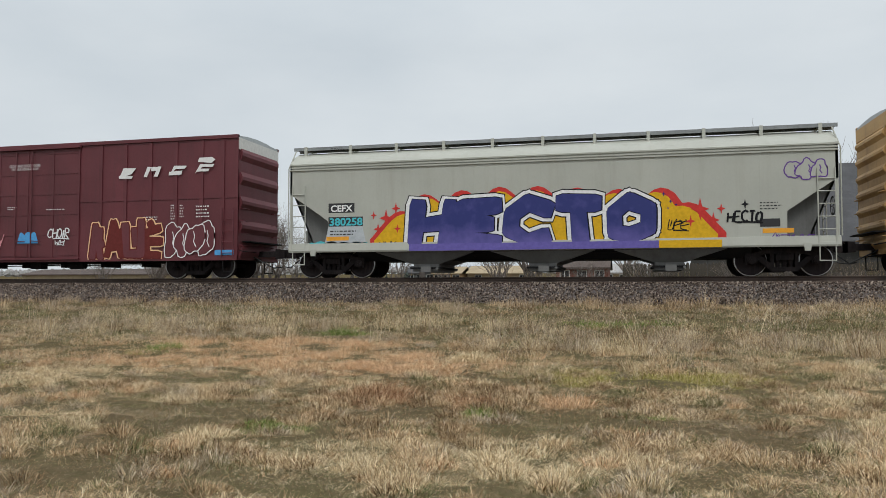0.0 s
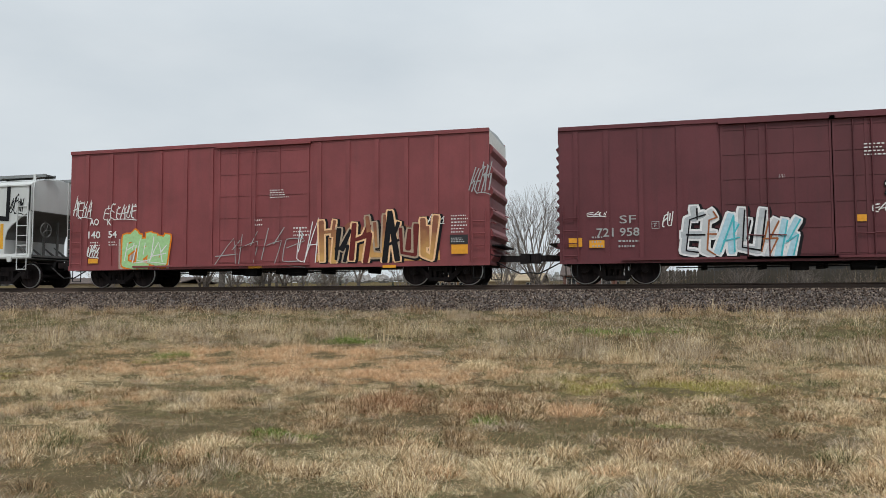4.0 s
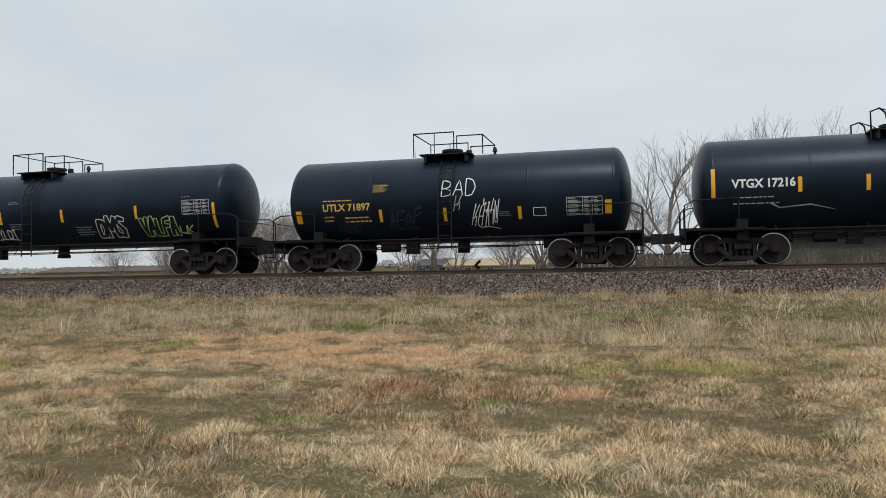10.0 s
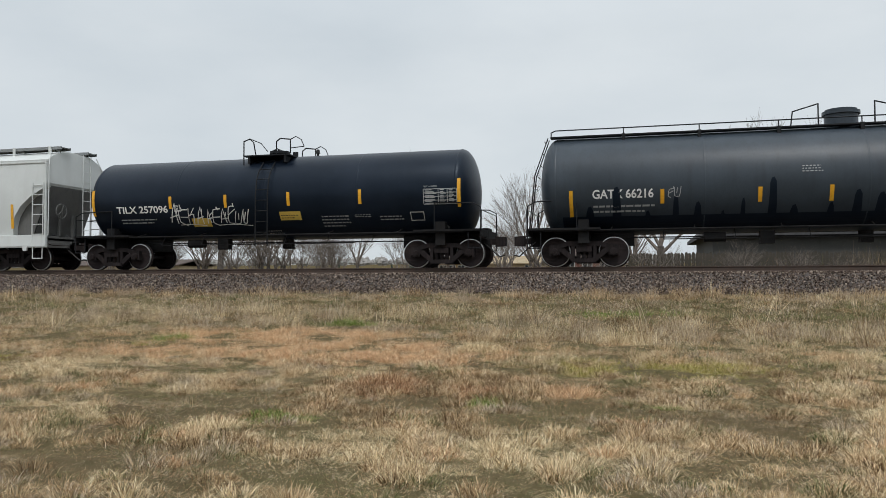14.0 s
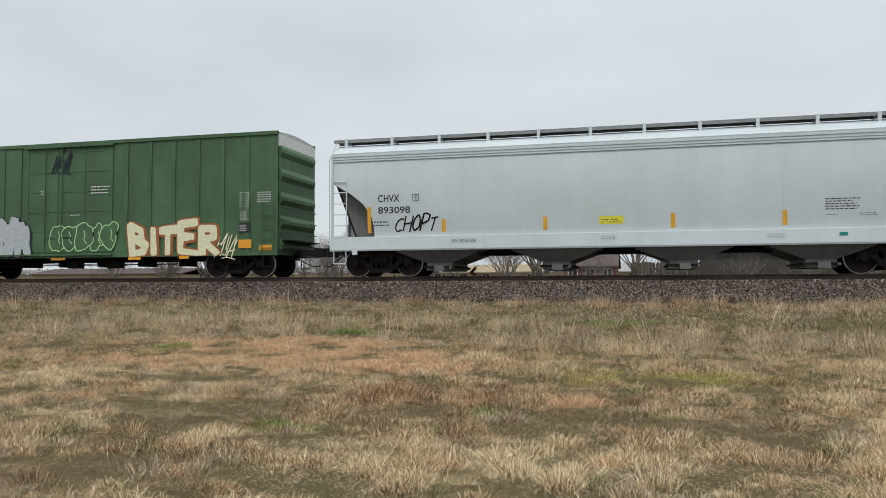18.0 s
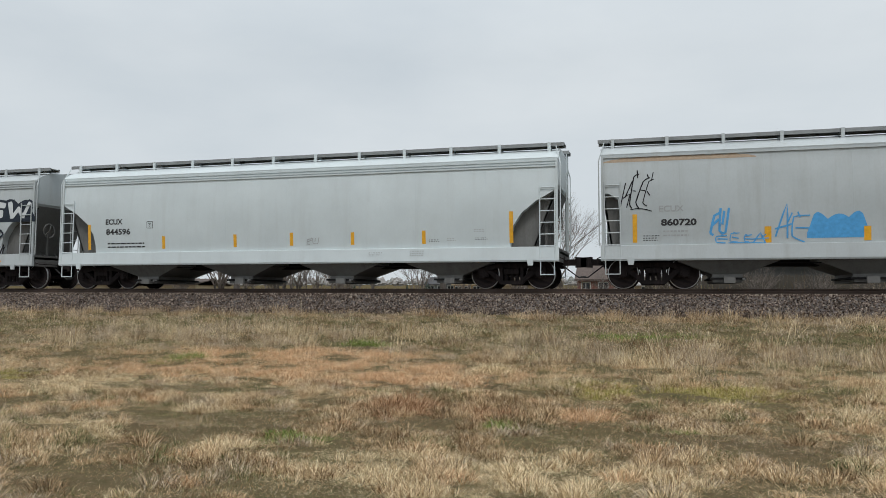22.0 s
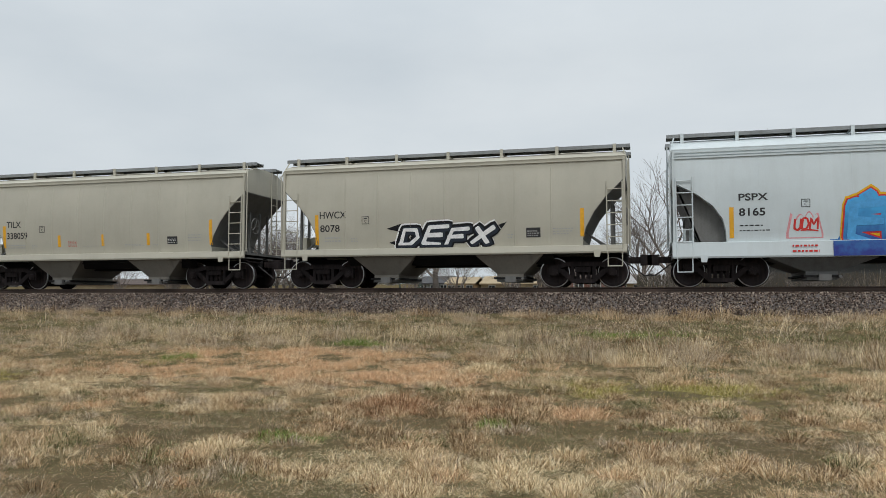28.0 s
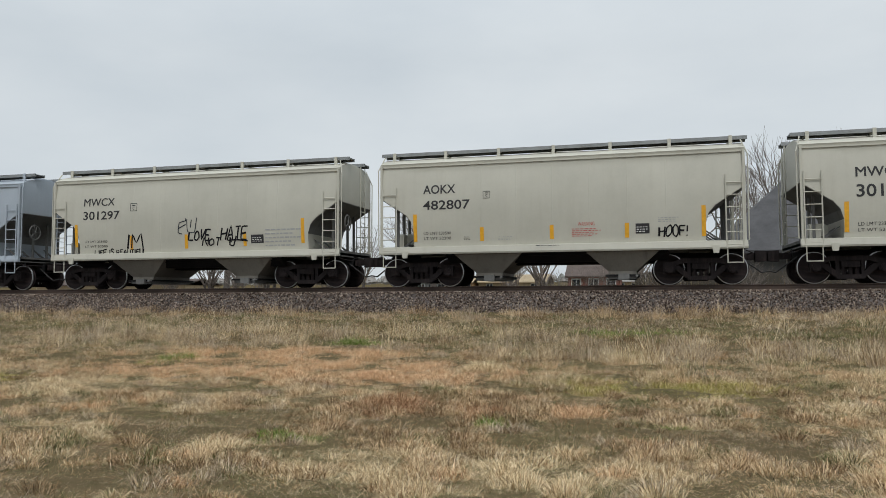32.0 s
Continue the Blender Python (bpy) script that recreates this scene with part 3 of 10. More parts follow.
def make_tread_mesh():
    s = Shape()
    n = 36
    rings = [[(r * math.cos(2 * math.pi * k / n), y, r * math.sin(2 * math.pi * k / n)) for k in range(n)] for r, y in ((0.438, -0.0655), (0.459, -0.0635), (0.4635, -0.02), (0.4595, -0.02), (0.44, -0.05))]
    s.loft(rings + rings[:1], caps=False)
    return s.mesh("tread", "tread_steel", 40)


def make_axle_mesh():
    s = Shape()
    s.cyl((0, -1.08, 0), (0, 1.08, 0), 0.075, 12)
    for e in (-1, 1):
        s.cyl((0, e * 0.98, 0), (0, e * 1.14, 0), 0.12, 14)
        s.cyl((0, e * 1.14, 0), (0, e * 1.165, 0), 0.095, 14)
        for k in range(3):
            a = 2 * math.pi * k / 3
            s.cyl((0.055 * math.cos(a), e * 1.165, 0.055 * math.sin(a)), (0.055 * math.cos(a), e * 1.19, 0.055 * math.sin(a)), 0.018, 6)
    return s.mesh("wheelset", "wheel_steel", 40)


def make_side_frame_mesh():
    """A cast truck side: arched top chord, drop bottom chord, window and pedestal jaws."""
    s = Shape()
    y0, y1 = -0.09, 0.09
    s.slab([(-1.06, 0.50), (-1.06, 0.66), (-0.78, 0.68), (-0.52, 0.78), (0.52, 0.78), (0.78, 0.68), (1.06, 0.66), (1.06, 0.50), (0.78, 0.54), (0.50, 0.64), (-0.50, 0.64), (-0.78, 0.54)], y0, y1)
    for e in (-1, 1):
        s.slab([(e * 0.76, 0.56), (e * 0.70, 0.44), (e * 0.38, 0.17), (e * 0.28, 0.17), (e * 0.28, 0.27), (e * 0.60, 0.56)], y0, y1)
        s.slab([(e * 0.28, 0.15), (e * 0.38, 0.15), (e * 0.38, 0.66), (e * 0.28, 0.66)], y0, y1)
        s.slab([(e * 0.74, 0.36), (e * 0.80, 0.36), (e * 0.82, 0.56), (e * 0.70, 0.56)], y0, y1)
        s.slab([(e * 1.0, 0.34), (e * 1.06, 0.34), (e * 1.06, 0.56), (e * 0.98, 0.56)], y0, y1)
    s.slab([(-0.36, 0.13), (0.36, 0.13), (0.36, 0.25), (-0.36, 0.25)], -0.12, 0.12)
    s.slab([(-0.24, 0.46), (0.24, 0.46), (0.24, 0.62), (-0.24, 0.62)], -0.15, 0.1)
    return s.mesh("side_frame", "truck_iron")


def make_spring_mesh():
    s = Shape()
    for x in (-0.17, 0.0, 0.17):
        for k in range(5):
            s.cyl((x, -0.03, 0.255 + 0.04 * k), (x, -0.03, 0.275 + 0.04 * k), 0.072, 10)
        s.cyl((x, -0.03, 0.25), (x, -0.03, 0.46), 0.05, 8)
    return s.mesh("spring_nest", "truck_iron")


WHEEL, TREAD, AXLE, SIDE_FRAME, SPRINGS = make_wheel_mesh(), make_tread_mesh(), make_axle_mesh(), make_side_frame_mesh(), make_spring_mesh()
BOLSTER = Shape().box(-0.2, 0.2, -1.0, 1.0, 0.42, 0.72).box(-0.36, 0.36, -0.3, 0.3, 0.6, 0.78).box(-0.62, -0.52, -0.8, 0.8, 0.3, 0.42).box(0.52, 0.62, -0.8, 0.8, 0.3, 0.42).mesh("truck", "truck_iron")
ROLLING = []
WAGONS = []


def add_trucks(root, x_truck):
    for e in (-1, 1):
        truck = part("truck", BOLSTER, "", root, "dark rusty cast-steel four-wheel truck")
        truck.location.x = e * x_truck
        for side in (-1, 1):
            fr = part("side_frame", SIDE_FRAME, "", truck)
            fr.location.y = side * 1.0
            sp = part("spring_nest", SPRINGS, "", truck)
            sp.location.y = side * 1.0
            if side > 0:
                sp.rotation_euler.z = math.pi
        for ax in (-0.89, 0.89):
            ws = part("wheelset", AXLE, "", root, "steel axle with roller-bearing end caps")
            ws.matrix_parent_inverse = Matrix.Translation((e * x_truck + ax, 0, WHEEL_R))
            ROLLING.append(ws)
            for side in (-1, 1):
                wh = part("wheel", WHEEL, "", ws, "rusty steel wheel with a bright worn tread")
                wh.location.y = side * 0.755
                wh.rotation_euler.z = 0 if side < 0 else math.pi
                rim = part("tread", TREAD, "", ws, "bright worn steel rim")
                rim.location.y, rim.rotation_euler.z = wh.location.y, wh.rotation_euler.z


def add_couplers(root, x_end, reach, z=0.85):
    for e in (-1, 1):
        s = Shape()
        xe = x_end + reach
        s.box(min(e * (x_end - 0.9), e * x_end), max(e * (x_end - 0.9), e * x_end), -0.2, 0.2, z - 0.2, z + 0.2)
        s.box(min(e * x_end, e * (xe - 0.25)), max(e * x_end, e * (xe - 0.25)), -0.09, 0.09, z - 0.1, z + 0.1)
        s.slab([(e * (xe - 0.3), z - 0.17), (e * (xe + 0.05), z - 0.15), (e * (xe + 0.05), z + 0.15), (e * (xe - 0.3), z + 0.17)], -0.17, 0.03 if e > 0 else 0.12)
        part("coupler", s, "truck_iron", root, "rusty knuckle coupler")
        h = Shape()
        pts = [(e * (x_end - 0.1), -0.35, z - 0.05), (e * (x_end + reach * 0.35), -0.36, z - 0.3), (e * (x_end + reach * 0.75), -0.34, z - 0.5), (e * (xe + 0.03), -0.3, z - 0.46)]
        part("brake_hose", h.tube(pts, 0.022), "hose_black", root, "black rubber brake hose")
        p = Shape().tube([(e * (x_end - 0.05), -1.4, z + 0.12), (e * (x_end + 0.12), -1.35, z + 0.05), (e * (x_end + 0.12), -0.4, z + 0.05)], 0.016)
        part("uncoupling_lever", p, "truck_iron", root)


def ladder(root, x0, x1, y, z0, z1, mat, step=0.38, r=0.016):
    s = Shape()
    for x in (x0, x1):
        s.cyl((x, y, z0), (x, y, z1), r * 1.3, 6)
    ob = part("ladder", s, mat, root)
    rung = Shape().cyl((x0, y, 0), (x1, y, 0), r, 6).mesh("rung", mat)
    z = z0 + 0.12
    while z < z1 - 0.02:
        part("rung", rung, "", ob).location = (0, 0, z)
        z += step
    return ob


def stirrup(root, x, y, mat, z=0.62, w=0.34, drop=0.42):
    s = Shape().tube([(x - w / 2, y, z), (x - w / 2, y, z - drop), (x + w / 2, y, z - drop), (x + w / 2, y, z)], 0.017)
    return part("step", s, mat, root)


def wagon(name, label, category, centre):
    root = tagged(new(name), label, category, "wagons of the freight train")
    WAGONS.append((root, centre))
    return root


# ---- kinds of wagon ----
def corrugated_end(root, xe, e, half_w, z0, z1, mat, ribs, cap_mat, cap_h):
    """A boxcar's end with pressed horizontal ribs and a pale top plate."""
    s = Shape()
    s.box(min(e * (xe - 0.12), e * xe), max(e * (xe - 0.12), e * xe), -half_w, half_w, z0, z1 - cap_h)
    zt = z1 - cap_h
    wall = part("end_wall", s, mat, root)
    for k in range(ribs):
        zc = z0 + 0.3 + (zt - z0 - 0.45) * k / max(1, ribs - 1)
        d = (zt - z0) / ribs * 0.30
        rib = Shape().slab([(e * xe, zc - d), (e * (xe + 0.09), zc - d * 0.25), (e * (xe + 0.09), zc + d * 0.25), (e * xe, zc + d)], -half_w + 0.12, half_w - 0.12)
        part("end_rib", rib, mat, wall)
    c = Shape().box(min(e * (xe - 0.12), e * (xe + 0.02)), max(e * (xe - 0.12), e * (xe + 0.02)), -half_w, half_w, zt, z1 - 0.02)
    top = part("end_plate", c, cap_mat, root, "pale end plate under the roof")
    for k in range(4):
        zz = 1.1 + 0.42 * k
        g = Shape().tube([(e * (xe + 0.02), -half_w + 0.1, zz), (e * (xe + 0.13), -half_w + 0.1, zz), (e * (xe + 0.13), -half_w + 0.55, zz), (e * (xe + 0.02), -half_w + 0.55, zz)], 0.014)
        part("grab_iron", g, mat, root)
        g = Shape().tube([(e * (xe + 0.02), half_w - 0.1, zz), (e * (xe + 0.13), half_w - 0.1, zz), (e * (xe + 0.13), half_w - 0.55, zz), (e * (xe + 0.02), half_w - 0.55, zz)], 0.014)
        part("grab_iron", g, mat, root)
    b = Shape().box(min(e * xe, e * (xe + 0.34)), max(e * xe, e * (xe + 0.34)), -1.2, 1.2, 1.22, 1.26)
    part("crossover_board", b, "under_black", root)
    return top


def boxcar(name, label, left, right, height, mat, x_truck, ribs, doors, cap="roof_white", end_ribs=5, floor=0.62, door_mat="door_brown", midline=None, panel_ribs=0.07):
    """ribs: x of the side posts; doors: (x0, x1) of each sliding door."""
    half = (right - left) / 2
    W = 1.5
    root = wagon(name, label, "boxcar", (left + right) / 2)

    def side(z):
        return W + 0.046

    side_top = height - 0.12
    for e in (-1, 1):
        s = Shape().box(-half, half, min(e * (W - 0.06), e * W), max(e * (W - 0.06), e * W), floor, side_top)
        wall = part("side_wall", s, mat, root)
        for x in ribs:
            d = panel_ribs
            r = Shape().slab([(x - d, 0.0), (x + d, 0.0), (x + d, side_top - floor - 0.1), (x - d, side_top - floor - 0.1)], -0.02, 0.02)
            rib = part("side_post", r, mat, wall)
            rib.location = (0, e * (W + 0.02), floor + 0.02)
        sill = Shape().box(-half, half, min(e * (W - 0.02), e * (W + 0.042)), max(e * (W - 0.02), e * (W + 0.042)), floor - 0.02, floor + 0.14)
        part("side_sill", sill, mat, root)
        eave = Shape().box(-half, half, min(e * (W - 0.08), e * (W + 0.05)), max(e * (W - 0.08), e * (W + 0.05)), side_top - 0.04, side_top + 0.08)
        part("top_rail", eave, mat, root)
        if midline:
            for xa, xb in midline[1]:
                part("side_belt", Shape().box(xa, xb, min(e * W, e * (W + 0.022)), max(e * W, e * (W + 0.022)), midline[0], midline[0] + 0.05), mat, wall)
        for xa, xb in doors:
            d = Shape().box(xa, xb, min(e * (W + 0.004), e * (W + 0.022)), max(e * (W + 0.004), e * (W + 0.022)), floor + 0.16, side_top - 0.12)
            door = part("door", d, door_mat, root, "ribbed steel sliding door")
            n = 5
            for k in range(n + 1):
                zc = floor + 0.24 + (side_top - floor - 0.5) * k / n
                part("door_rib", Shape().box(xa + 0.03, xb - 0.03, min(e * (W + 0.02), e * (W + 0.036)), max(e * (W + 0.02), e * (W + 0.036)), zc - 0.035, zc + 0.035), door_mat, door)
            for x in (xa, xb, xa + (xb - xa) * 0.36, xa + (xb - xa) * 0.68):
                part("door_post", Shape().box(x - 0.04, x + 0.04, min(e * (W + 0.02), e * (W + 0.041)), max(e * (W + 0.02), e * (W + 0.041)), floor + 0.16, side_top - 0.12), door_mat, door)
            for q in (0.22, 0.42):
                x = xa + (xb - xa) * q
                bar = Shape().cyl((x, e * (W + 0.07), floor + 0.1), (x, e * (W + 0.07), side_top - 0.16), 0.02, 6)
                bar.tube([(x, e * (W + 0.08), floor + 0.75), (x + 0.45, e * (W + 0.1), floor + 0.72)], 0.016)
                part("lock_bar", bar, door_mat, door)
            rail = Shape().box(xa - (xb - xa), xb + 0.1, min(e * (W + 0.03), e * (W + 0.13)), max(e * (W + 0.03), e * (W + 0.13)), floor + 0.06, floor + 0.12)
            part("door_track", rail, mat, root)
            rail = Shape().box(xa - 0.1, xb + 0.1, min(e * (W + 0.03), e * (W + 0.13)), max(e * (W + 0.03), e * (W + 0.13)), side_top - 0.11, side_top - 0.03)
            part("door_track", rail, mat, root)
        ladder(root, -half + 0.12, -half + 0.55, e * (W + 0.09), floor + 0.1, floor + 1.75, mat)
        ladder(root, half - 0.55, half - 0.12, e * (W + 0.09), floor + 0.1, floor + 1.75, mat)
        for x in (-half + 0.35, half - 0.35):
            stirrup(root, x, e * (W + 0.02), "under_black", floor)
    roof = Shape().beam([(-W - 0.03, side_top + 0.04), (-W * 0.5, height - 0.03), (0, height), (W * 0.5, height - 0.03), (W + 0.03, side_top + 0.04), (W - 0.1, side_top - 0.03), (-W + 0.1, side_top - 0.03)], -half, half)
    roof_ob = part("roof", roof, "galvanised", root, "ribbed metal roof")
    n = int(half * 2 / 1.2)
    rib = Shape().beam([(-W - 0.02, side_top + 0.04), (-W * 0.5, height - 0.03), (0, height), (W * 0.5, height - 0.03), (W + 0.02, side_top + 0.04), (W * 0.5, height + 0.012), (0, height + 0.04), (-W * 0.5, height + 0.012)], -0.04, 0.04).mesh("roof_rib", "galvanised")
    for k in range(n + 1):
        ob = part("roof_rib", rib, "", roof_ob)
        ob.location.x = -half + 0.1 + (2 * half - 0.2) * k / n
    for e in (-1, 1):
        corrugated_end(root, half, e, W - 0.02, floor, side_top, mat, end_ribs, cap, 0.42)
    part("underframe", Shape().box(-half, half, -0.3, 0.3, 0.6, 0.98).box(-half + 0.2, half - 0.2, -1.35, 1.35, floor - 0.02, floor + 0.1), "under_black", root, "black steel centre sill")
    for k in range(7):
        x = -half + 2.6 + (2 * half - 5.2) * k / 6
        part("cross_bearer", Shape().slab([(x - 0.06, 0.42), (x + 0.06, 0.42), (x + 0.06, floor), (x - 0.06, floor)], -0.5, 0.5), "under_black", root)
    part("brake_rod", Shape().tube([(-half * 0.55, -0.6, 0.48), (half * 0.5, -0.62, 0.5)], 0.018).tube([(-half * 0.3, -0.9, 0.55), (half * 0.2, -0.9, 0.46)], 0.014), "under_black", root)
    part("brake_cylinder", Shape().cyl((0.6, -0.75, 0.5), (1.2, -0.75, 0.5), 0.15, 12), "under_black", root, "", 40)
    part("brake_reservoir", Shape().box(-1.0, -0.55, -0.95, -0.6, 0.36, 0.62), "under_black", root)
    add_trucks(root, x_truck)
    add_couplers(root, half, 1.05 if half > 7.5 else 0.8)
    return root, side, half


def hopper_car(name, label, left, right, z_sill, z_side, z_top, mat, x_truck, bays, cut="angle", sill_h=0.3, stripe=None, bow=0.0, walk_z=None, chute_mat="chute_shade_grey", cap_mat=None, panels=8, bay_pitch=0.0, chute_w=1.3, gate_mat="chute_shade_grey", reach_end=0.66, recess=False, weld_h=0.004):
    """A covered hopper. recess: an inner wall, its colour darkened as if in shade, shows behind the cut-away. cut: how
    the side sheet is cut away over the end platforms.
    """
    half = (right - left) / 2
    W = 1.52
    root = wagon(name, label, "hopper wagon", (left + right) / 2)
    z0 = z_sill
    walk_z = walk_z or z_top + 0.13

    def side(z):
        u = min(1.0, max(0.0, (z - z0) / (z_side - z0)))
        return W - bow + bow * math.sin(math.pi * u)

    # how high the underside stands at a distance d from the wagon's end
    if cut == "angle":
        steps = [(0.02, z0 + 1.64), (0.45, z0 + 1.36), (0.87, z0 + 1.08), (1.05, z0 + 0.87), (1.13, z0 + 0.6), (1.14, z0)]
    elif cut == "tiny":
        steps = [(0.02, z0 + 1.62), (0.26, z0 + 1.6), (0.52, z0 + 1.42), (0.56, z0 + 0.9), (0.57, z0)]
    elif cut == "long":
        steps = [(0.02, z0 + 1.68), (0.5, z0 + 1.36), (0.8, z0 + 1.16), (1.38, z0 + 0.76), (1.4, z0)]
    elif cut == "curve":
        steps = [(0.02, z0 + 2.1), (0.25, z0 + 1.87), (0.6, z0 + 1.52), (0.95, z0 + 1.08), (1.2, z0 + 0.62), (1.3, z0 + 0.25), (1.31, z0)]
    else:
        steps = [(0.02, z0 + 1.95), (0.12, z0 + 1.78), (0.7, z0 + 1.46), (1.15, z0 + 1.1), (1.42, z0 + 0.7), (1.5, z0 + 0.35), (1.51, z0)]
    xs = [-half + d for d, _ in steps] + [half - d for d, _ in reversed(steps)]
    zs = [z for _, z in steps] + [z for _, z in reversed(steps)]
    roof = [(W - 0.07, z_side + 0.1), (W * 0.80, z_side + (z_top - z_side) * 0.55), (W * 0.5, z_top - 0.04), (0.0, z_top)]
    rings = []
    for x, zb in zip(xs, zs):
        hs = [zb + (z_side - zb) * k / 10 for k in range(11)]
        near = [(-side(z), z) for z in hs] + [(-y, z) for y, z in roof]
        far = [(y, z) for y, z in reversed(roof[:-1])] + [(side(z), z) for z in reversed(hs)]
        rings.append([(x, y, z) for y, z in near + far])
    part("hull", Shape().loft(rings), mat, root, "rounded steel side sheets and roof", 30)
    # raised lines under the roof and at the seams
    seam = Shape()
    for e in (-1, 1):
        lines = (z_side, z_side - 0.09, z_side - 0.17) if cap_mat == "lines" else (z_side,)
        for zz in lines:
            seam.box(-half + 0.03, half - 0.03, min(e * (side(zz) - 0.02), e * (side(zz) + 0.04)), max(e * (side(zz) - 0.02), e * (side(zz) + 0.04)), zz - 0.02, zz + 0.025)
    part("roof_seam", seam, mat, root)
    for k in range(1, panels):
        x = -half + 2 * half * k / panels
        if abs(x) < half - 1.6:
            for e in (-1, 1):
                weld = Shape()
                hs = [z0 + 0.02 + (z_side - 0.2 - z0) * j / 6 for j in range(7)]
                for a, b in zip(hs, hs[1:]):
                    weld.add([(x - 0.02, e * (side(a) + 0.001), a), (x, e * (side(a) + weld_h), a), (x + 0.02, e * (side(a) + 0.001), a), (x - 0.02, e * (side(b) + 0.001), b), (x, e * (side(b) + weld_h), b), (x + 0.02, e * (side(b) + 0.001), b)], [(0, 1, 4, 3), (1, 2, 5, 4)])
                part("weld_seam", weld, mat, root)
    if stripe:
        for e in (-1, 1):
            s = Shape()
            hs = [stripe[0] + (stripe[1] - stripe[0]) * j / 3 for j in range(4)]
            for a, b in zip(hs, hs[1:]):
                s.add([(-half + 0.06, e * (side(a) + 0.004), a), (half - 0.06, e * (side(a) + 0.004), a), (half - 0.06, e * (side(b) + 0.004), b), (-half + 0.06, e * (side(b) + 0.004), b)], [(0, 1, 2, 3)])
            part("paint_stripe", s, "hopper_stripe", root, "darker grey stripe under the roof")
    for e in (-1, 1):
        # side sill
        part("side_sill", Shape().beam([(e * (W - 0.10), z0 - sill_h), (e * (W + 0.03), z0 - sill_h), (e * (W + 0.05), z0 - sill_h + 0.05), (e * (W + 0.02), z0 + 0.03), (e * (W - 0.10), z0 + 0.05)], -half, half), mat, root)
        for ex in (-1, 1):
            lift = Shape().slab([(ex * (half - 0.95), z0 - sill_h - 0.12), (ex * (half - 0.8), z0 - sill_h - 0.12), (ex * (half - 0.76), z0 - sill_h + 0.1), (ex * (half - 0.99), z0 - sill_h + 0.1)], min(e * W, e * (W + 0.06)), max(e * W, e * (W + 0.06)))
            part("jacking_pad", lift, mat, root)
        for ex in (-1, 1):
            xp = ex * (half - 0.03)
            post = Shape().box(min(xp, xp - ex * 0.07), max(xp, xp - ex * 0.07), min(e * (W - 0.07), e * W), max(e * (W - 0.07), e * W), z0, z_side + 0.05)
            part("end_post", post, mat, root)
            ladder(root, ex * (half - 0.58), ex * (half - 0.12), e * (W + 0.03), z0 - sill_h, z0 + 1.95, mat, 0.36)
            stirrup(root, ex * (half - 0.35), e * (W + 0.02), mat, z0 - sill_h, 0.42, 0.4)
            hand = Shape().tube([(ex * (half + 0.04), e * (W - 0.05), z0 + 0.05), (ex * (half + 0.05), e * (W - 0.05), z_side - 0.1), (ex * (half - 0.1), e * (W - 0.3), z_top - 0.02)], 0.02)
            part("grab_rail", hand, mat, root)
    for ex in (-1, 1):
        # these end parts, inner walls too, have shade put into their dark grey
        part("end_platform", Shape().box(min(ex * (half - 1.5), ex * half), max(ex * (half - 1.5), ex * half), -1.45, 1.45, z0 - 0.16, z0 - 0.08).box(min(ex * (half - 0.06), ex * half), max(ex * (half - 0.06), ex * half), -1.45, 1.45, z0 - sill_h, z0), "chute_shade_grey", root)
        # sloped floor sheet over the end platform, the shade under it put into its colour
        slope = Shape()
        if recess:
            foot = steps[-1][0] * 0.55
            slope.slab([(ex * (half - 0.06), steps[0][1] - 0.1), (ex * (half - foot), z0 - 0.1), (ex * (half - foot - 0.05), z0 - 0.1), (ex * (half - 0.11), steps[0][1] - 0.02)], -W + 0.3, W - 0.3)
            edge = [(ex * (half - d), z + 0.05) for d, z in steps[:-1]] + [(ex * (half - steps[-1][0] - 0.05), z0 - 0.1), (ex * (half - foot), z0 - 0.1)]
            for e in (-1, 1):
                part("inner_wall", Shape().slab(edge, min(e * (W - 0.34), e * (W - 0.3)), max(e * (W - 0.34), e * (W - 0.3))), "chute_shade_grey", root, "inner wall at the wagon's end, shade put into its grey")
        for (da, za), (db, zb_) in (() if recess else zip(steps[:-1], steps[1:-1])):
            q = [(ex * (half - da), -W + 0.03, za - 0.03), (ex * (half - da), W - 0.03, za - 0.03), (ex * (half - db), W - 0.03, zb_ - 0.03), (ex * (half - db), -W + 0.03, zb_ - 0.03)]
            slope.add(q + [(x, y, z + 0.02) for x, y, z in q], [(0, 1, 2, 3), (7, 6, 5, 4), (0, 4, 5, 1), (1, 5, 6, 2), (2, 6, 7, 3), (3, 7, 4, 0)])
        part("slope_sheet", slope, "chute_shade_grey", root)
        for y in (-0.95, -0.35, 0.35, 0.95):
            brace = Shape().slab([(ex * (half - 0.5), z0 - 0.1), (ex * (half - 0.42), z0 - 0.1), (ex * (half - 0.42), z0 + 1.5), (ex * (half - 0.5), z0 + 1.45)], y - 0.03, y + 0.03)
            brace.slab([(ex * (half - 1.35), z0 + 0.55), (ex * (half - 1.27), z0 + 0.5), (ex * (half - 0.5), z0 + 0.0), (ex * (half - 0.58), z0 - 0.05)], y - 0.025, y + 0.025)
            part("end_brace", brace, "chute_shade_grey", root)
        lad = Shape()
        for y in (0.3, 0.72):
            lad.cyl((ex * (half + 0.05), y, z0), (ex * (half + 0.05), y, z_top), 0.018, 6)
        lad = part("end_ladder", lad, mat, root)
        zz = z0 + 0.3
        while zz < z_top - 0.1:
            part("rung", Shape().cyl((ex * (half + 0.05), 0.3, zz), (ex * (half + 0.05), 0.72, zz), 0.014, 6), mat, lad)
            zz += 0.38
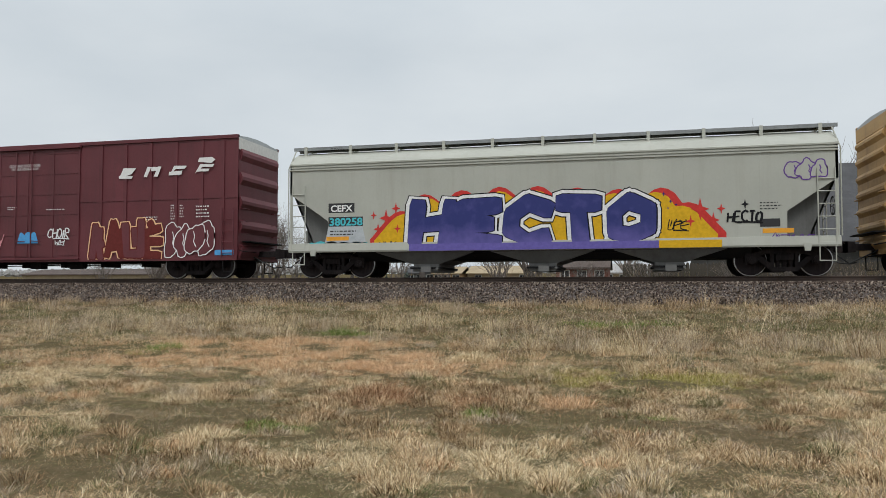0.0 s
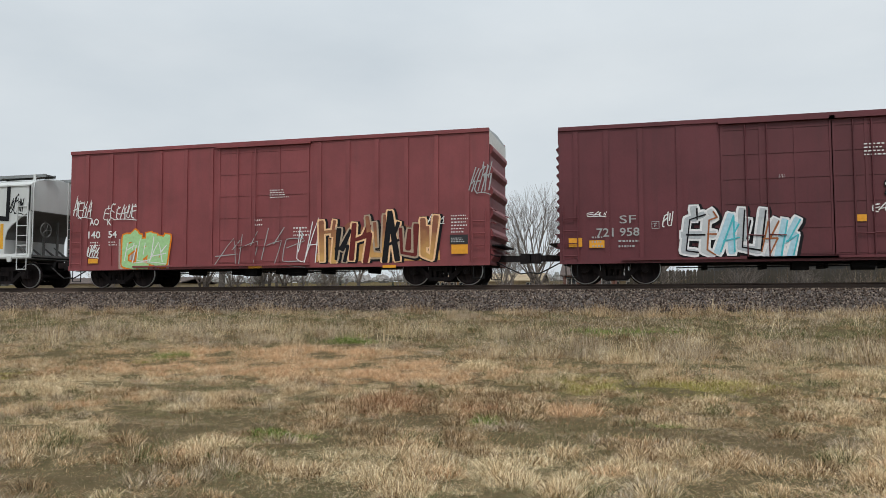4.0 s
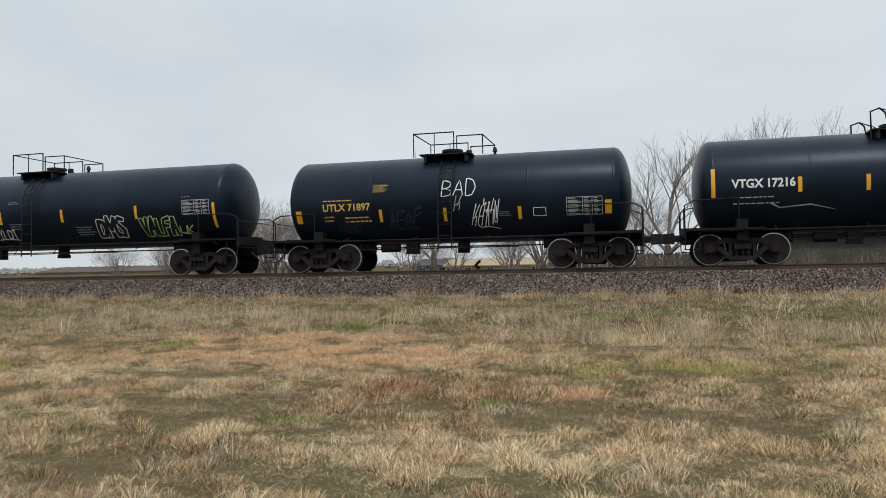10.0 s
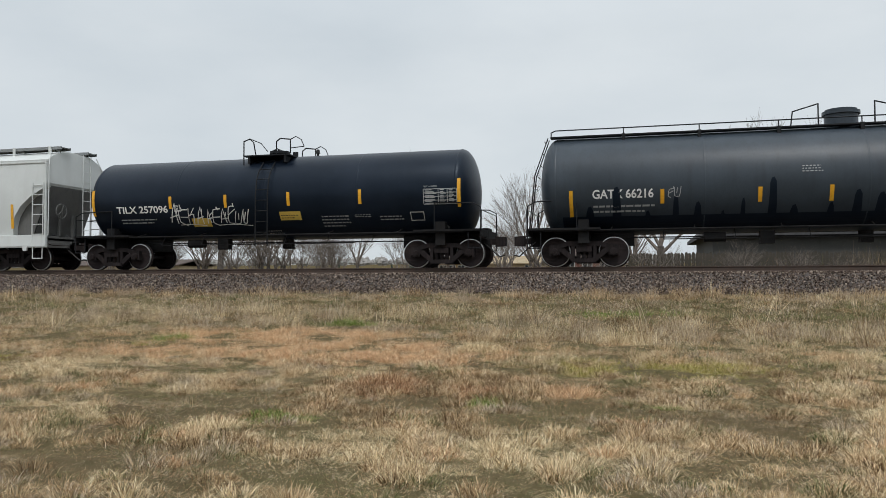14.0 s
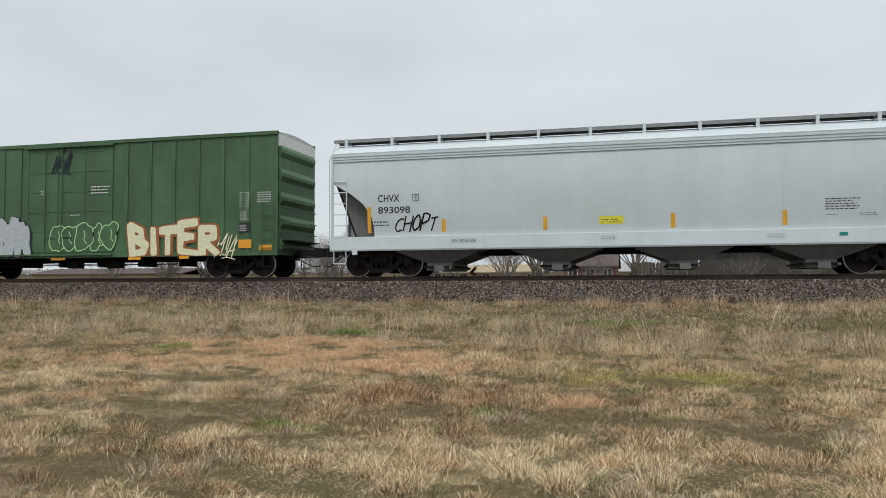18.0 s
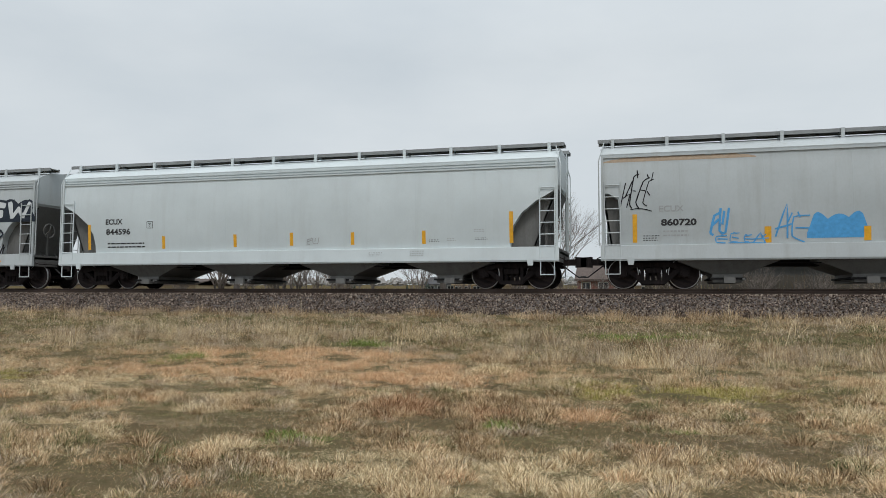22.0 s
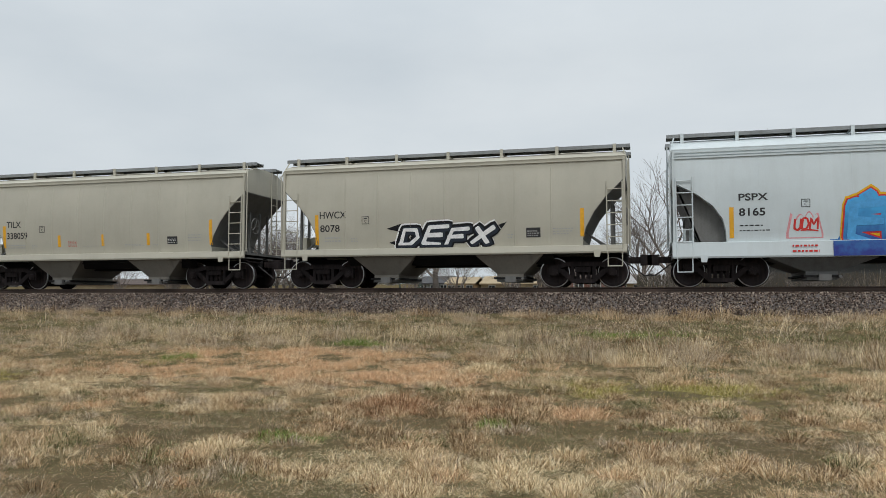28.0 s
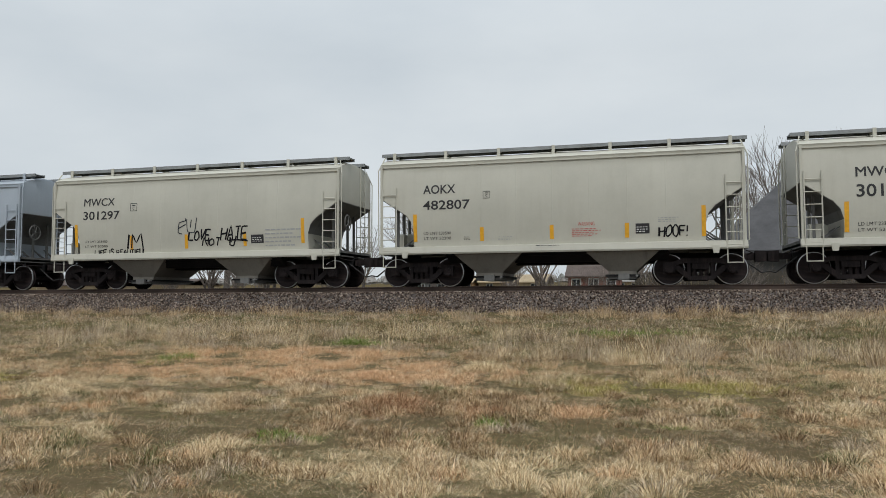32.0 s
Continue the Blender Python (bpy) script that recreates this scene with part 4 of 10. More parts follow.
    gear = Shape().cyl((-half + 0.75, -0.55, z0 + 0.35), (-half + 0.75, 0.3, z0 + 0.35), 0.19, 14).box(-half + 0.35, -half + 0.65, -0.95, -0.62, z0 - 0.08, z0 + 0.5)
    part("brake_reservoir", gear, mat, root, "brake reservoir on the end platform", 40)
    hw = Shape()
    n = 20
    hw.loft([[(half - 0.02 + (0.02 if j in (1, 2) else 0), -0.75 + r * math.cos(2 * math.pi * k / n), z0 + 0.95 + r * math.sin(2 * math.pi * k / n)) for k in range(n)] for j, r in enumerate((0.24, 0.25, 0.28, 0.29))] , caps=False)
    for k in range(5):
        a = 2 * math.pi * k / 5
        hw.cyl((half, -0.75, z0 + 0.95), (half, -0.75 + 0.26 * math.cos(a), z0 + 0.95 + 0.26 * math.sin(a)), 0.014, 5)
    part("brake_wheel", hw, "chute_shade_grey", root, "hand-brake wheel")
    # running board on the roof, on brackets, with hatch covers between
    for y in (-0.72, 0.72):
        part("running_board", Shape().box(-half - 0.1, half + 0.12, y - 0.24, y + 0.24, walk_z - 0.03, walk_z).box(-half - 0.1, half + 0.12, y - 0.25, y - 0.21, walk_z - 0.09, walk_z + 0.02).box(-half - 0.1, half + 0.12, y + 0.21, y + 0.25, walk_z - 0.09, walk_z + 0.02), "board_grey", root, "galvanised grating walkway")
    nb = max(6, int(half * 2 / 1.45))
    bracket = Shape().box(-0.05, 0.05, -1.02, -0.98, -0.1, walk_z - z_top + 0.13).box(-0.05, 0.05, 0.98, 1.02, -0.1, walk_z - z_top + 0.13).box(-0.03, 0.03, -1.0, 1.0, walk_z - z_top + 0.0, walk_z - z_top + 0.06).mesh("board_bracket", mat)
    for k in range(nb):
        ob = part("board_bracket", bracket, "", root)
        ob.location = (-half + 0.35 + (2 * half - 0.7) * k / (nb - 1), 0, z_top - 0.1)
    nh = max(3, int(half * 2 / 3.2))
    lid = Shape()
    lid.loft([[(r * 1.5 * math.cos(2 * math.pi * k / 16), r * 0.5 * math.sin(2 * math.pi * k / 16), z) for k in range(16)] for r, z in ((0.72, 0), (0.72, 0.08), (0.6, 0.13))])
    lid = lid.mesh("hatch_cover", mat, 40)
    for k in range(nh):
        ob = part("hatch_cover", lid, "", root)
        ob.location = (-half + 2 * half * (k + 0.5) / nh, 0, z_top - 0.03)
    # hopper chutes below the sill
    pitch = bay_pitch or 2 * (x_truck - 1.2) / bays
    zb = 0.32
    low = z0 - sill_h
    for k in range(bays):
        xc = pitch * (k - (bays - 1) / 2)
        wt, wb = min(pitch / 2 * 0.97, chute_w), 0.42
        rings = [[(xc - w, -y, z), (xc + w, -y, z), (xc + w, y, z), (xc - w, y, z)] for w, y, z in ((wt, 1.42, low + 0.12), (wt, 1.42, low - 0.03), (wb, 1.12, zb + 0.1), (wb, 1.12, zb))]
        chute = part("chute", Shape().loft(rings), chute_mat, root, "sloped discharge chute")
        frame_ = Shape().box(xc - 0.5, xc + 0.5, -1.26, 1.26, zb - 0.06, zb)
        part("outlet_frame", frame_, "under_black", chute)
        gate = Shape().cyl((xc + 0.42, -1.42, zb - 0.05), (xc + 0.42, 1.42, zb - 0.05), 0.04, 8).box(xc - 0.42, xc + 0.4, -1.2, 1.2, zb - 0.14, zb - 0.06).box(xc - 0.12, xc + 0.2, -1.36, -1.2, zb - 0.16, zb + 0.02)
        part("outlet_gate", gate, gate_mat, chute)
    if bays < 4:
        part("centre_belly", Shape().beam([(-1.35, low), (1.35, low), (0.9, low - 0.28), (-0.9, low - 0.28)], -x_truck + 0.9, x_truck - 0.9), "under_black", root)
    part("underframe", Shape().box(-half, half, -0.3, 0.3, 0.68, 0.98), "under_black", root, "black steel centre sill")
    part("brake_rod", Shape().tube([(-half * 0.6, -1.25, z0 - sill_h - 0.08), (half * 0.6, -1.25, z0 - sill_h - 0.1)], 0.016), "under_black", root)
    add_trucks(root, x_truck)
    add_couplers(root, half, reach_end)
    return root, side, half


def tank_car(name, label, left, right, radius, zc, mat, x_truck, style="short", x_dome=0.0, rail_h=0.76, fit_mat="under_black", rail_mat="rail_black", reach_end=0.85, dome="hoops"):
    """dome: the kind of guard rail round the manway (hoops, arms or a ring)."""
    half = (right - left) / 2
    root = wagon(name, label, "tank wagon", (left + right) / 2)
    head = 0.36 * radius

    def side(z):
        q = radius * radius - (z - zc) ** 2
        return math.sqrt(max(q, 0.0001))

    n = 56
    rings = []
    prof = [(half - head + head * math.sin(a), radius * math.cos(a)) for a in [math.pi / 2 * k / 10 for k in range(10)]] + [(half, 0.08)]
    for x, r in [(-x, r) for x, r in reversed(prof)] + prof:
        rings.append([(x, r * math.cos(2 * math.pi * k / n), zc + r * math.sin(2 * math.pi * k / n)) for k in range(n)])
    part("tank_shell", Shape().loft(rings), mat, root, "long cylindrical shell with domed heads", 35)
    for x in ([-half + head, half - head] + [-half + head + (2 * half - 2 * head) * k / 4 for k in (1, 2, 3)]):
        band = Shape().loft([[(x + d, (radius + t) * math.cos(2 * math.pi * k / n), zc + (radius + t) * math.sin(2 * math.pi * k / n)) for k in range(n)] for d, t in ((-0.03, 0), (-0.012, 0.004), (0.012, 0.004), (0.03, 0))], caps=False)
        part("weld_seam", band, mat, root, "", 40)
    bottom = zc - radius
    for e in (-1, 1):
        xa, xb = sorted((e * (x_truck - 1.5), e * (half + 0.35)))
        part("stub_sill", Shape().box(xa, xb, -0.32, 0.32, 0.66, bottom + 0.24), fit_mat, root)
        saddle = Shape()
        saddle.slab([(e * (x_truck - 0.16), 0.72), (e * (x_truck + 0.16), 0.72), (e * (x_truck + 0.16), bottom + 0.42), (e * (x_truck - 0.16), bottom + 0.42)], -1.25, 1.25)
        part("saddle", saddle, fit_mat, root)
        deck = Shape().box(min(e * (half - 1.9), e * (half + 0.32)), max(e * (half - 1.9), e * (half + 0.32)), -1.42, -0.3, bottom + 0.10, bottom + 0.16)
        deck.box(min(e * (half - 1.9), e * (half + 0.32)), max(e * (half - 1.9), e * (half + 0.32)), 0.3, 1.42, bottom + 0.10, bottom + 0.16)
        deck.box(min(e * (half + 0.28), e * (half + 0.34)), max(e * (half + 0.28), e * (half + 0.34)), -1.42, 1.42, bottom - 0.08, bottom + 0.16)
        part("end_platform", deck, fit_mat, root)
        for y in (-1.4, 1.4):
            h = Shape().tube([(e * (half - 1.2), y, bottom + 0.12), (e * (half - 1.2), y, bottom + 1.02), (e * (half + 0.05), y, bottom + 0.98), (e * (half + 0.3), y, bottom + 0.85), (e * (half + 0.3), y, bottom + 0.1)], 0.018)
            part("hand_rail", h, rail_mat, root)
            stirrup(root, e * (half + 0.1), y, rail_mat, bottom + 0.05, 0.4, 0.5)
        h = Shape().tube([(e * (half + 0.33), -1.35, bottom + 0.1), (e * (half + 0.33), -1.35, bottom + 0.75), (e * (half + 0.33), 1.35, bottom + 0.75), (e * (half + 0.33), 1.35, bottom + 0.1)], 0.016)
        part("end_rail", h, rail_mat, root)
    # side runner under the belly, with piping and brake gear
    run = Shape()
    for y in (-1.36, 1.36):
        run.tube([(-half + 0.2, y, bottom + 0.08), (half - 0.2, y, bottom + 0.08)], 0.028)
        k = -half + 2.2
        while k < half - 2:
            run.tube([(k, y, bottom + 0.08), (k + 0.05, y * 0.62, bottom + 0.22)], 0.02)
            k += 2.4
    part("side_runner", run, fit_mat, root)
    pipe = Shape().tube([(-x_truck + 0.9, -0.55, bottom - 0.12), (x_truck - 0.9, -0.55, bottom - 0.16)], 0.02).tube([(-x_truck * 0.7, -0.9, bottom - 0.2), (x_truck * 0.5, -0.9, bottom - 0.2)], 0.016)
    for k in range(6):
        x = -x_truck * 0.7 + x_truck * 1.3 * k / 5
        pipe.tube([(x, -0.9, bottom - 0.2), (x, -0.6, bottom + 0.15)], 0.014)
    part("brake_pipe", pipe, "under_black", root)
    part("brake_cylinder", Shape().cyl((-x_truck * 0.55, -0.55, bottom - 0.14), (-x_truck * 0.55 + 0.62, -0.55, bottom - 0.14), 0.15, 12), "under_black", root, "", 40)
    part("brake_reservoir", Shape().box(-x_truck * 0.35, -x_truck * 0.35 + 0.4, -0.7, -0.4, bottom - 0.36, bottom + 0.02), "under_black", root)
    part("outlet_valve", Shape().cyl((0.25, 0, bottom - 0.26), (0.25, 0, bottom + 0.1), 0.2, 12).box(0.08, 0.42, -0.16, 0.16, bottom - 0.34, bottom - 0.2), "under_black", root, "", 40)
    top = zc + radius
    if style == "long":
        # walkway along the whole top with a hand rail on both sides
        for y in (-0.62, 0.62):
            zt = zc + math.sqrt(radius * radius - 0.3)
            part("running_board", Shape().box(-half + 0.35, half - 0.3, y - 0.16, y + 0.16, zt + 0.04, zt + 0.08), rail_mat, root, "top walkway grating")
            if y > 0:
                continue
            r = Shape().tube([(-half + 0.38, y * 1.2, zt + 0.06), (-half + 0.38, y * 1.2, zt + rail_h - 0.06), (-half + 0.52, y * 1.2, zt + rail_h), (half - 0.48, y * 1.2, zt + rail_h), (half - 0.34, y * 1.2, zt + rail_h - 0.06), (half - 0.34, y * 1.2, zt + 0.06)], 0.019)
            part("hand_rail", r, rail_mat, root)
            m = int(half * 2 / 2.1)
            post = Shape().cyl((0, 0, 0), (0, 0, rail_h - 0.06), 0.017, 6).box(-0.05, 0.05, -0.07, 0.07, -0.28, 0.03).mesh("rail_post", rail_mat)
            for k in range(1, m):
                ob = part("rail_post", post, "", root)
                ob.location = (-half + 0.38 + (2 * half - 0.72) * k / m, y * 1.2, zt + 0.06)
        dome = Shape().cyl((x_dome, 0, top - 0.1), (x_dome, 0, top + 0.42), 0.46, 20).cyl((x_dome, 0, top + 0.36), (x_dome, 0, top + 0.46), 0.52, 20).cyl((x_dome, 0, top + 0.46), (x_dome, 0, top + 0.52), 0.44, 20)
        part("valve_dome", dome, mat, root, "round valve dome with a flanged lid", 40)
        for e in (-1, 1):
            g = Shape().tube([(x_dome + e * 0.75, -0.6, top + 0.02), (x_dome + e * 0.75, -0.6, top + 0.62), (x_dome + e * 1.45, -0.6, top + 0.42), (x_dome + e * 1.5, -0.6, top + 0.0)], 0.02)
            part("dome_guard", g, rail_mat, root)
            lad = Shape()
            for y in (-0.95, -0.55):
                lad.tube([(e * (half - 0.3), y, top - 0.1), (e * (half + 0.12), y, zc + 0.3), (e * (half + 0.3), y, bottom + 0.15)], 0.02)
            lad = part("ladder", lad, rail_mat, root)
            for k in range(8):
                u = k / 7
                part("rung", Shape().cyl((e * (half - 0.2 + 0.46 * u), -0.95, top - 0.2 - (top - bottom - 0.5) * u), (e * (half - 0.2 + 0.46 * u), -0.55, top - 0.2 - (top - bottom - 0.5) * u), 0.015, 6), rail_mat, lad)
    else:
        xl = x_dome
        zt = top - 0.02
        part("dome_platform", Shape().box(xl - 0.95, xl + 0.75, -1.1, -0.45, zt - 0.06, zt - 0.02).box(xl - 0.95, xl + 0.75, 0.45, 1.1, zt - 0.06, zt - 0.02).box(xl - 0.8, xl - 0.72, -1.05, 1.05, zt - 0.3, zt - 0.03).box(xl + 0.55, xl + 0.63, -1.05, 1.05, zt - 0.3, zt - 0.03), rail_mat, root)
        for y in (-1.05, 1.05):
            if dome == "arms":
                g = Shape().tube([(xl - 0.95, y, zt - 0.35), (xl - 0.95, y, zt + 0.47), (xl - 0.72, y, zt + 0.55), (xl - 0.58, y, zt + 0.42), (xl - 0.5, y, zt)], 0.022)
                g.tube([(xl - 0.72, y, zt + 0.55), (xl - 0.3, y, zt + 0.38), (xl - 0.05, y, zt + 0.09)], 0.016)
                part("platform_rail", g, rail_mat, root)
                g = Shape().tube([(xl + 0.28, y, zt), (xl + 0.28, y, zt + 0.42), (xl + 0.42, y, zt + 0.52), (xl + 0.8, y, zt + 0.47), (xl + 0.8, y, zt)], 0.022)
                g.tube([(xl + 0.8, y, zt + 0.47), (xl + 1.0, y, zt + 0.56), (xl + 1.2, y, zt + 0.44), (xl + 1.3, y, zt + 0.21), (xl + 0.8, y, zt + 0.17)], 0.016)
                part("platform_rail", g, rail_mat, root)
            elif dome == "ring":
                g = Shape().tube([(xl - 1.15, y, zt - 0.1), (xl - 1.15, y, zt + 0.66), (xl + 0.2, y, zt + 0.66), (xl + 0.2, y, zt)], 0.02)
                g.tube([(xl + 0.3, y, zt), (xl + 0.3, y, zt + 0.52), (xl + 1.15, y, zt + 0.52), (xl + 1.15, y, zt - 0.1)], 0.02).tube([(xl - 0.45, y, zt), (xl - 0.45, y, zt + 0.66)], 0.016)
                if y < 0:
                    g.tube([(xl - 1.15, -1.05, zt + 0.66), (xl - 1.15, 1.05, zt + 0.66)], 0.02).tube([(xl + 1.15, -1.05, zt + 0.52), (xl + 1.15, 1.05, zt + 0.52)], 0.02)
                part("platform_rail", g, rail_mat, root)
            for xa, xb, hz in () if dome != "hoops" else ((-0.95, -0.32, 0.66), (0.05, 1.15, 0.70)):
                g = Shape().tube([(xl + xa, y, zt), (xl + xa, y, zt + hz * 0.9), (xl + xa + 0.12, y, zt + hz), (xl + xb - 0.12, y, zt + hz), (xl + xb, y, zt + hz * 0.86), (xl + xb, y, zt)], 0.02)
                g.tube([(xl + xa, y, zt + hz * 0.5), (xl + xb, y, zt + hz * 0.5)], 0.016)
                part("platform_rail", g, rail_mat, root)
        part("manway", Shape().cyl((xl - 0.1, 0, top - 0.08), (xl - 0.1, 0, top + 0.16), 0.30, 18).cyl((xl - 0.1, 0, top + 0.14), (xl - 0.1, 0, top + 0.22), 0.36, 18).cyl((xl + 0.45, 0.1, top - 0.05), (xl + 0.45, 0.1, top + 0.2), 0.1, 10), rail_mat, root, "bolted manway lid", 40)
        part("safety_valve", Shape().cyl((xl + 1.35, 0, top - 0.06), (xl + 1.35, 0, top + 0.16), 0.05, 8).cyl((xl + 1.35, 0, top + 0.1), (xl + 1.35, 0, top + 0.24), 0.085, 10, 0.05), rail_mat, root, "", 40)
        lad = Shape()
        for x in (xl - 0.22, xl + 0.22):
            lad.tube([(x, -(side(z) + 0.14) if z > zc - 0.2 else -(radius + 0.14), z) for z in [top - 0.3, top - 0.7, zc + 0.5, zc, bottom + 0.1, bottom - 0.3]], 0.022)
        lad = part("ladder", lad, rail_mat, root, "side ladder up to the manway")
        z = bottom - 0.2
        while z < top - 0.35:
            y = -(side(z) + 0.14) if z > zc - 0.2 else -(radius + 0.14)
            part("rung", Shape().cyl((xl - 0.22, y, z), (xl + 0.22, y, z), 0.015, 6), rail_mat, lad)
            z += 0.36
    add_trucks(root, x_truck)
    add_couplers(root, half + 0.3, reach_end - 0.3)
    return root, side, half


def strips(root, side, xs, z0, z1, w=0.085):
    for x in xs:
        patch_of(root, "reflector_strip", x - w / 2, x + w / 2, z0, z1, "reflector", side, 0.007, label="amber reflective strip")


def open_hopper(name, label, left, right, z_low, z_top, mat, x_truck):
    """An open-top coal hopper with outside posts and sloped ends."""
    half = (right - left) / 2
    W = 1.5
    root = wagon(name, label, "hopper wagon", (left + right) / 2)

    def side(z):
        return W + 0.002
    for e in (-1, 1):
        poly = [(-half, z_top), (-half, 2.65), (-half + 1.75, 1.62), (-half + 1.75, z_low), (half - 1.75, z_low), (half - 1.75, 1.62), (half, 2.65), (half, z_top)]
        wall = part("side_wall", Shape().slab(poly, min(e * (W - 0.05), e * W), max(e * (W - 0.05), e * W)), mat, root)
        n = 12
        for k in range(n):
            x = -half + 0.35 + (2 * half - 0.7) * k / (n - 1)
            zb = z_low if abs(x) < half - 1.75 else 1.62 + (abs(x) - half + 1.75) / 1.75 * 1.03
            part("side_post", Shape().beam([(e * W, zb), (e * (W + 0.09), zb + 0.05), (e * (W + 0.09), z_top - 0.06), (e * W, z_top)], x - 0.05, x + 0.05), mat, wall)
        part("top_chord", Shape().box(-half, half, min(e * (W - 0.08), e * (W + 0.11)), max(e * (W - 0.08), e * (W + 0.11)), z_top - 0.08, z_top + 0.03), mat, root)
        part("side_sill", Shape().box(-half, half, min(e * (W - 0.06), e * (W + 0.05)), max(e * (W - 0.06), e * (W + 0.05)), z_low - 0.16, z_low), mat, root)
        for ex in (-1, 1):
            post = Shape().slab([(ex * half, z_low), (ex * (half - 0.09), z_low), (ex * (half - 0.09), 2.8), (ex * half, 2.8)], min(e * (W - 0.06), e * W), max(e * (W - 0.06), e * W))
            post.slab([(ex * (half - 1.7), z_low), (ex * (half - 1.58), z_low), (ex * (half - 0.15), 2.5), (ex * (half - 0.27), 2.5)], min(e * (W - 0.3), e * (W - 0.2)), max(e * (W - 0.3), e * (W - 0.2)))
            part("end_post", post, mat, root)
            ladder(root, ex * (half - 0.5), ex * (half - 0.1), e * (W + 0.03), z_low - 0.1, z_top - 0.2, mat, 0.4)
            stirrup(root, ex * (half - 0.3), e * W, mat, z_low - 0.16)
    for ex in (-1, 1):
        part("end_wall", Shape().box(min(ex * half, ex * (half - 0.06)), max(ex * half, ex * (half - 0.06)), -W, W, 2.62, z_top), mat, root)
        part("slope_sheet", Shape().slab([(ex * half, 2.62), (ex * (half - 2.6), 1.05), (ex * (half - 2.6), 1.12), (ex * half, 2.69)], -W + 0.05, W - 0.05), mat, root)
        part("end_platform", Shape().box(min(ex * half, ex * (half - 1.6)), max(ex * half, ex * (half - 1.6)), -1.4, 1.4, z_low - 0.12, z_low - 0.04), mat, root)
        post = Shape()
        for y in (-0.7, 0.0, 0.7):
            post.box(min(ex * (half - 0.12), ex * (half - 0.04)), max(ex * (half - 0.12), ex * (half - 0.04)), y - 0.04, y + 0.04, z_low - 0.1, 2.7)
        part("end_brace", post, mat, root)
    for k in range(4):
        xc = 2.05 * (k - 1.5)
        rings = [[(xc - w, -y, z), (xc + w, -y, z), (xc + w, y, z), (xc - w, y, z)] for w, y, z in ((1.0, 1.4, z_low), (1.0, 1.4, z_low - 0.1), (0.4, 1.15, 0.36))]
        part("chute", Shape().loft(rings), "under_black", root, "sloped discharge chute")
    hw = Shape()
    for k in range(5):
        a = 2 * math.pi * k / 5
        hw.cyl((half + 0.06, -0.8, 2.4), (half + 0.06, -0.8 + 0.26 * math.cos(a), 2.4 + 0.26 * math.sin(a)), 0.014, 5)
    hw.tube([(half + 0.06, -0.8 + 0.26 * math.cos(2 * math.pi * k / 16), 2.4 + 0.26 * math.sin(2 * math.pi * k / 16)) for k in range(17)], 0.016)
    part("brake_wheel", hw, mat, root, "hand-brake wheel")
    part("floor_pan", Shape().box(-half + 2.5, half - 2.5, -W + 0.05, W - 0.05, z_low + 0.02, z_low + 0.1), mat, root)
    part("underframe", Shape().box(-half, half, -0.3, 0.3, 0.62, 0.98), "under_black", root, "black steel centre sill")
    add_trucks(root, x_truck)
    add_couplers(root, half, 0.5)
    return root, side, half


# ---- ground, track bed and rails ----
def ease(a, b, x):
    u = min(1.0, max(0.0, (x - a) / (b - a)))
    return u * u * (3 - 2 * u)


def ground_z(x, y):
    d = -y
    if d > 0:
        pts = ((0, -0.75), (3.3, -0.75), (4.2, -0.84), (6, -1.06), (9, -1.36), (14, -1.62), (25, -1.85), (60, -2.0), (4000, -2.0))
    else:
        d = -d
        pts = ((0, -0.75), (3.6, -0.78), (6, -0.98), (12, -1.08), (110, -0.6), (400, 7.5), (4000, 7.6))
    for (a, za), (b, zb) in zip(pts, pts[1:]):
        if d <= b:
            z = za + (zb - za) * (d - a) / (b - a)
            break
    near = 1 - ease(30, 70, math.hypot(x, y + 18))
    z += near * 0.05 * noise.noise((x * 0.35, y * 0.35, 0.3)) * ease(3.6, 6, abs(y))
    z += near * 0.035 * noise.noise((x * 1.3, y * 1.5, 4.0)) * ease(3.6, 5, abs(y))
    z += near * 0.03 * noise.noise((x * 2.6, y * 3.4, 9.0)) * ease(5, 8, abs(y))
    return z


def axis(fine, step, far, grow=1.35):
    out = [k * step for k in range(int(fine / step) + 1)]
    d = step
    while out[-1] < far:
        d *= grow
        out.append(out[-1] + d)
    return [-v for v in reversed(out[1:])] + out


gx = axis(34, 0.2, 2500)
gy = [v - 13 for v in axis(10.5, 0.15, 2500)]
gv = [(x, y, ground_z(x, y)) for y in gy for x in gx]
nx = len(gx)
gf = [(j * nx + i, j * nx + i + 1, (j + 1) * nx + i + 1, (j + 1) * nx + i) for j in range(len(gy) - 1) for i in range(nx - 1)]
gmat, gnt, gb = start_mat("dry_field")
g1, g1raw = noise_fac(gnt, 0.35, 0.35, 0.65, coord="Object")
g2, g2raw = noise_fac(gnt, 6, 0.3, 0.7, coord="Object", detail=8)
ga = socket_mix(gnt, g1, (0.085, 0.066, 0.038), (0.082, 0.076, 0.036))
gc = socket_mix(gnt, scaled(gnt, g2, 0.6), ga, (0.17, 0.125, 0.076))
gnt.links.new(gc, gb.inputs["Base Color"])
gb.inputs["Roughness"].default_value = 1.0
gbump = gnt.nodes.new("ShaderNodeBump")
gbump.inputs["Strength"].default_value, gbump.inputs["Distance"].default_value = 0.7, 0.03
gnt.links.new(g2raw, gbump.inputs["Height"])
gnt.links.new(gbump.outputs["Normal"], gb.inputs["Normal"])
gb.inputs["Specular IOR Level"].default_value = 0.0
gme = Shape().add(gv, gf).mesh("ground", "dry_field")
gme.shade_smooth()
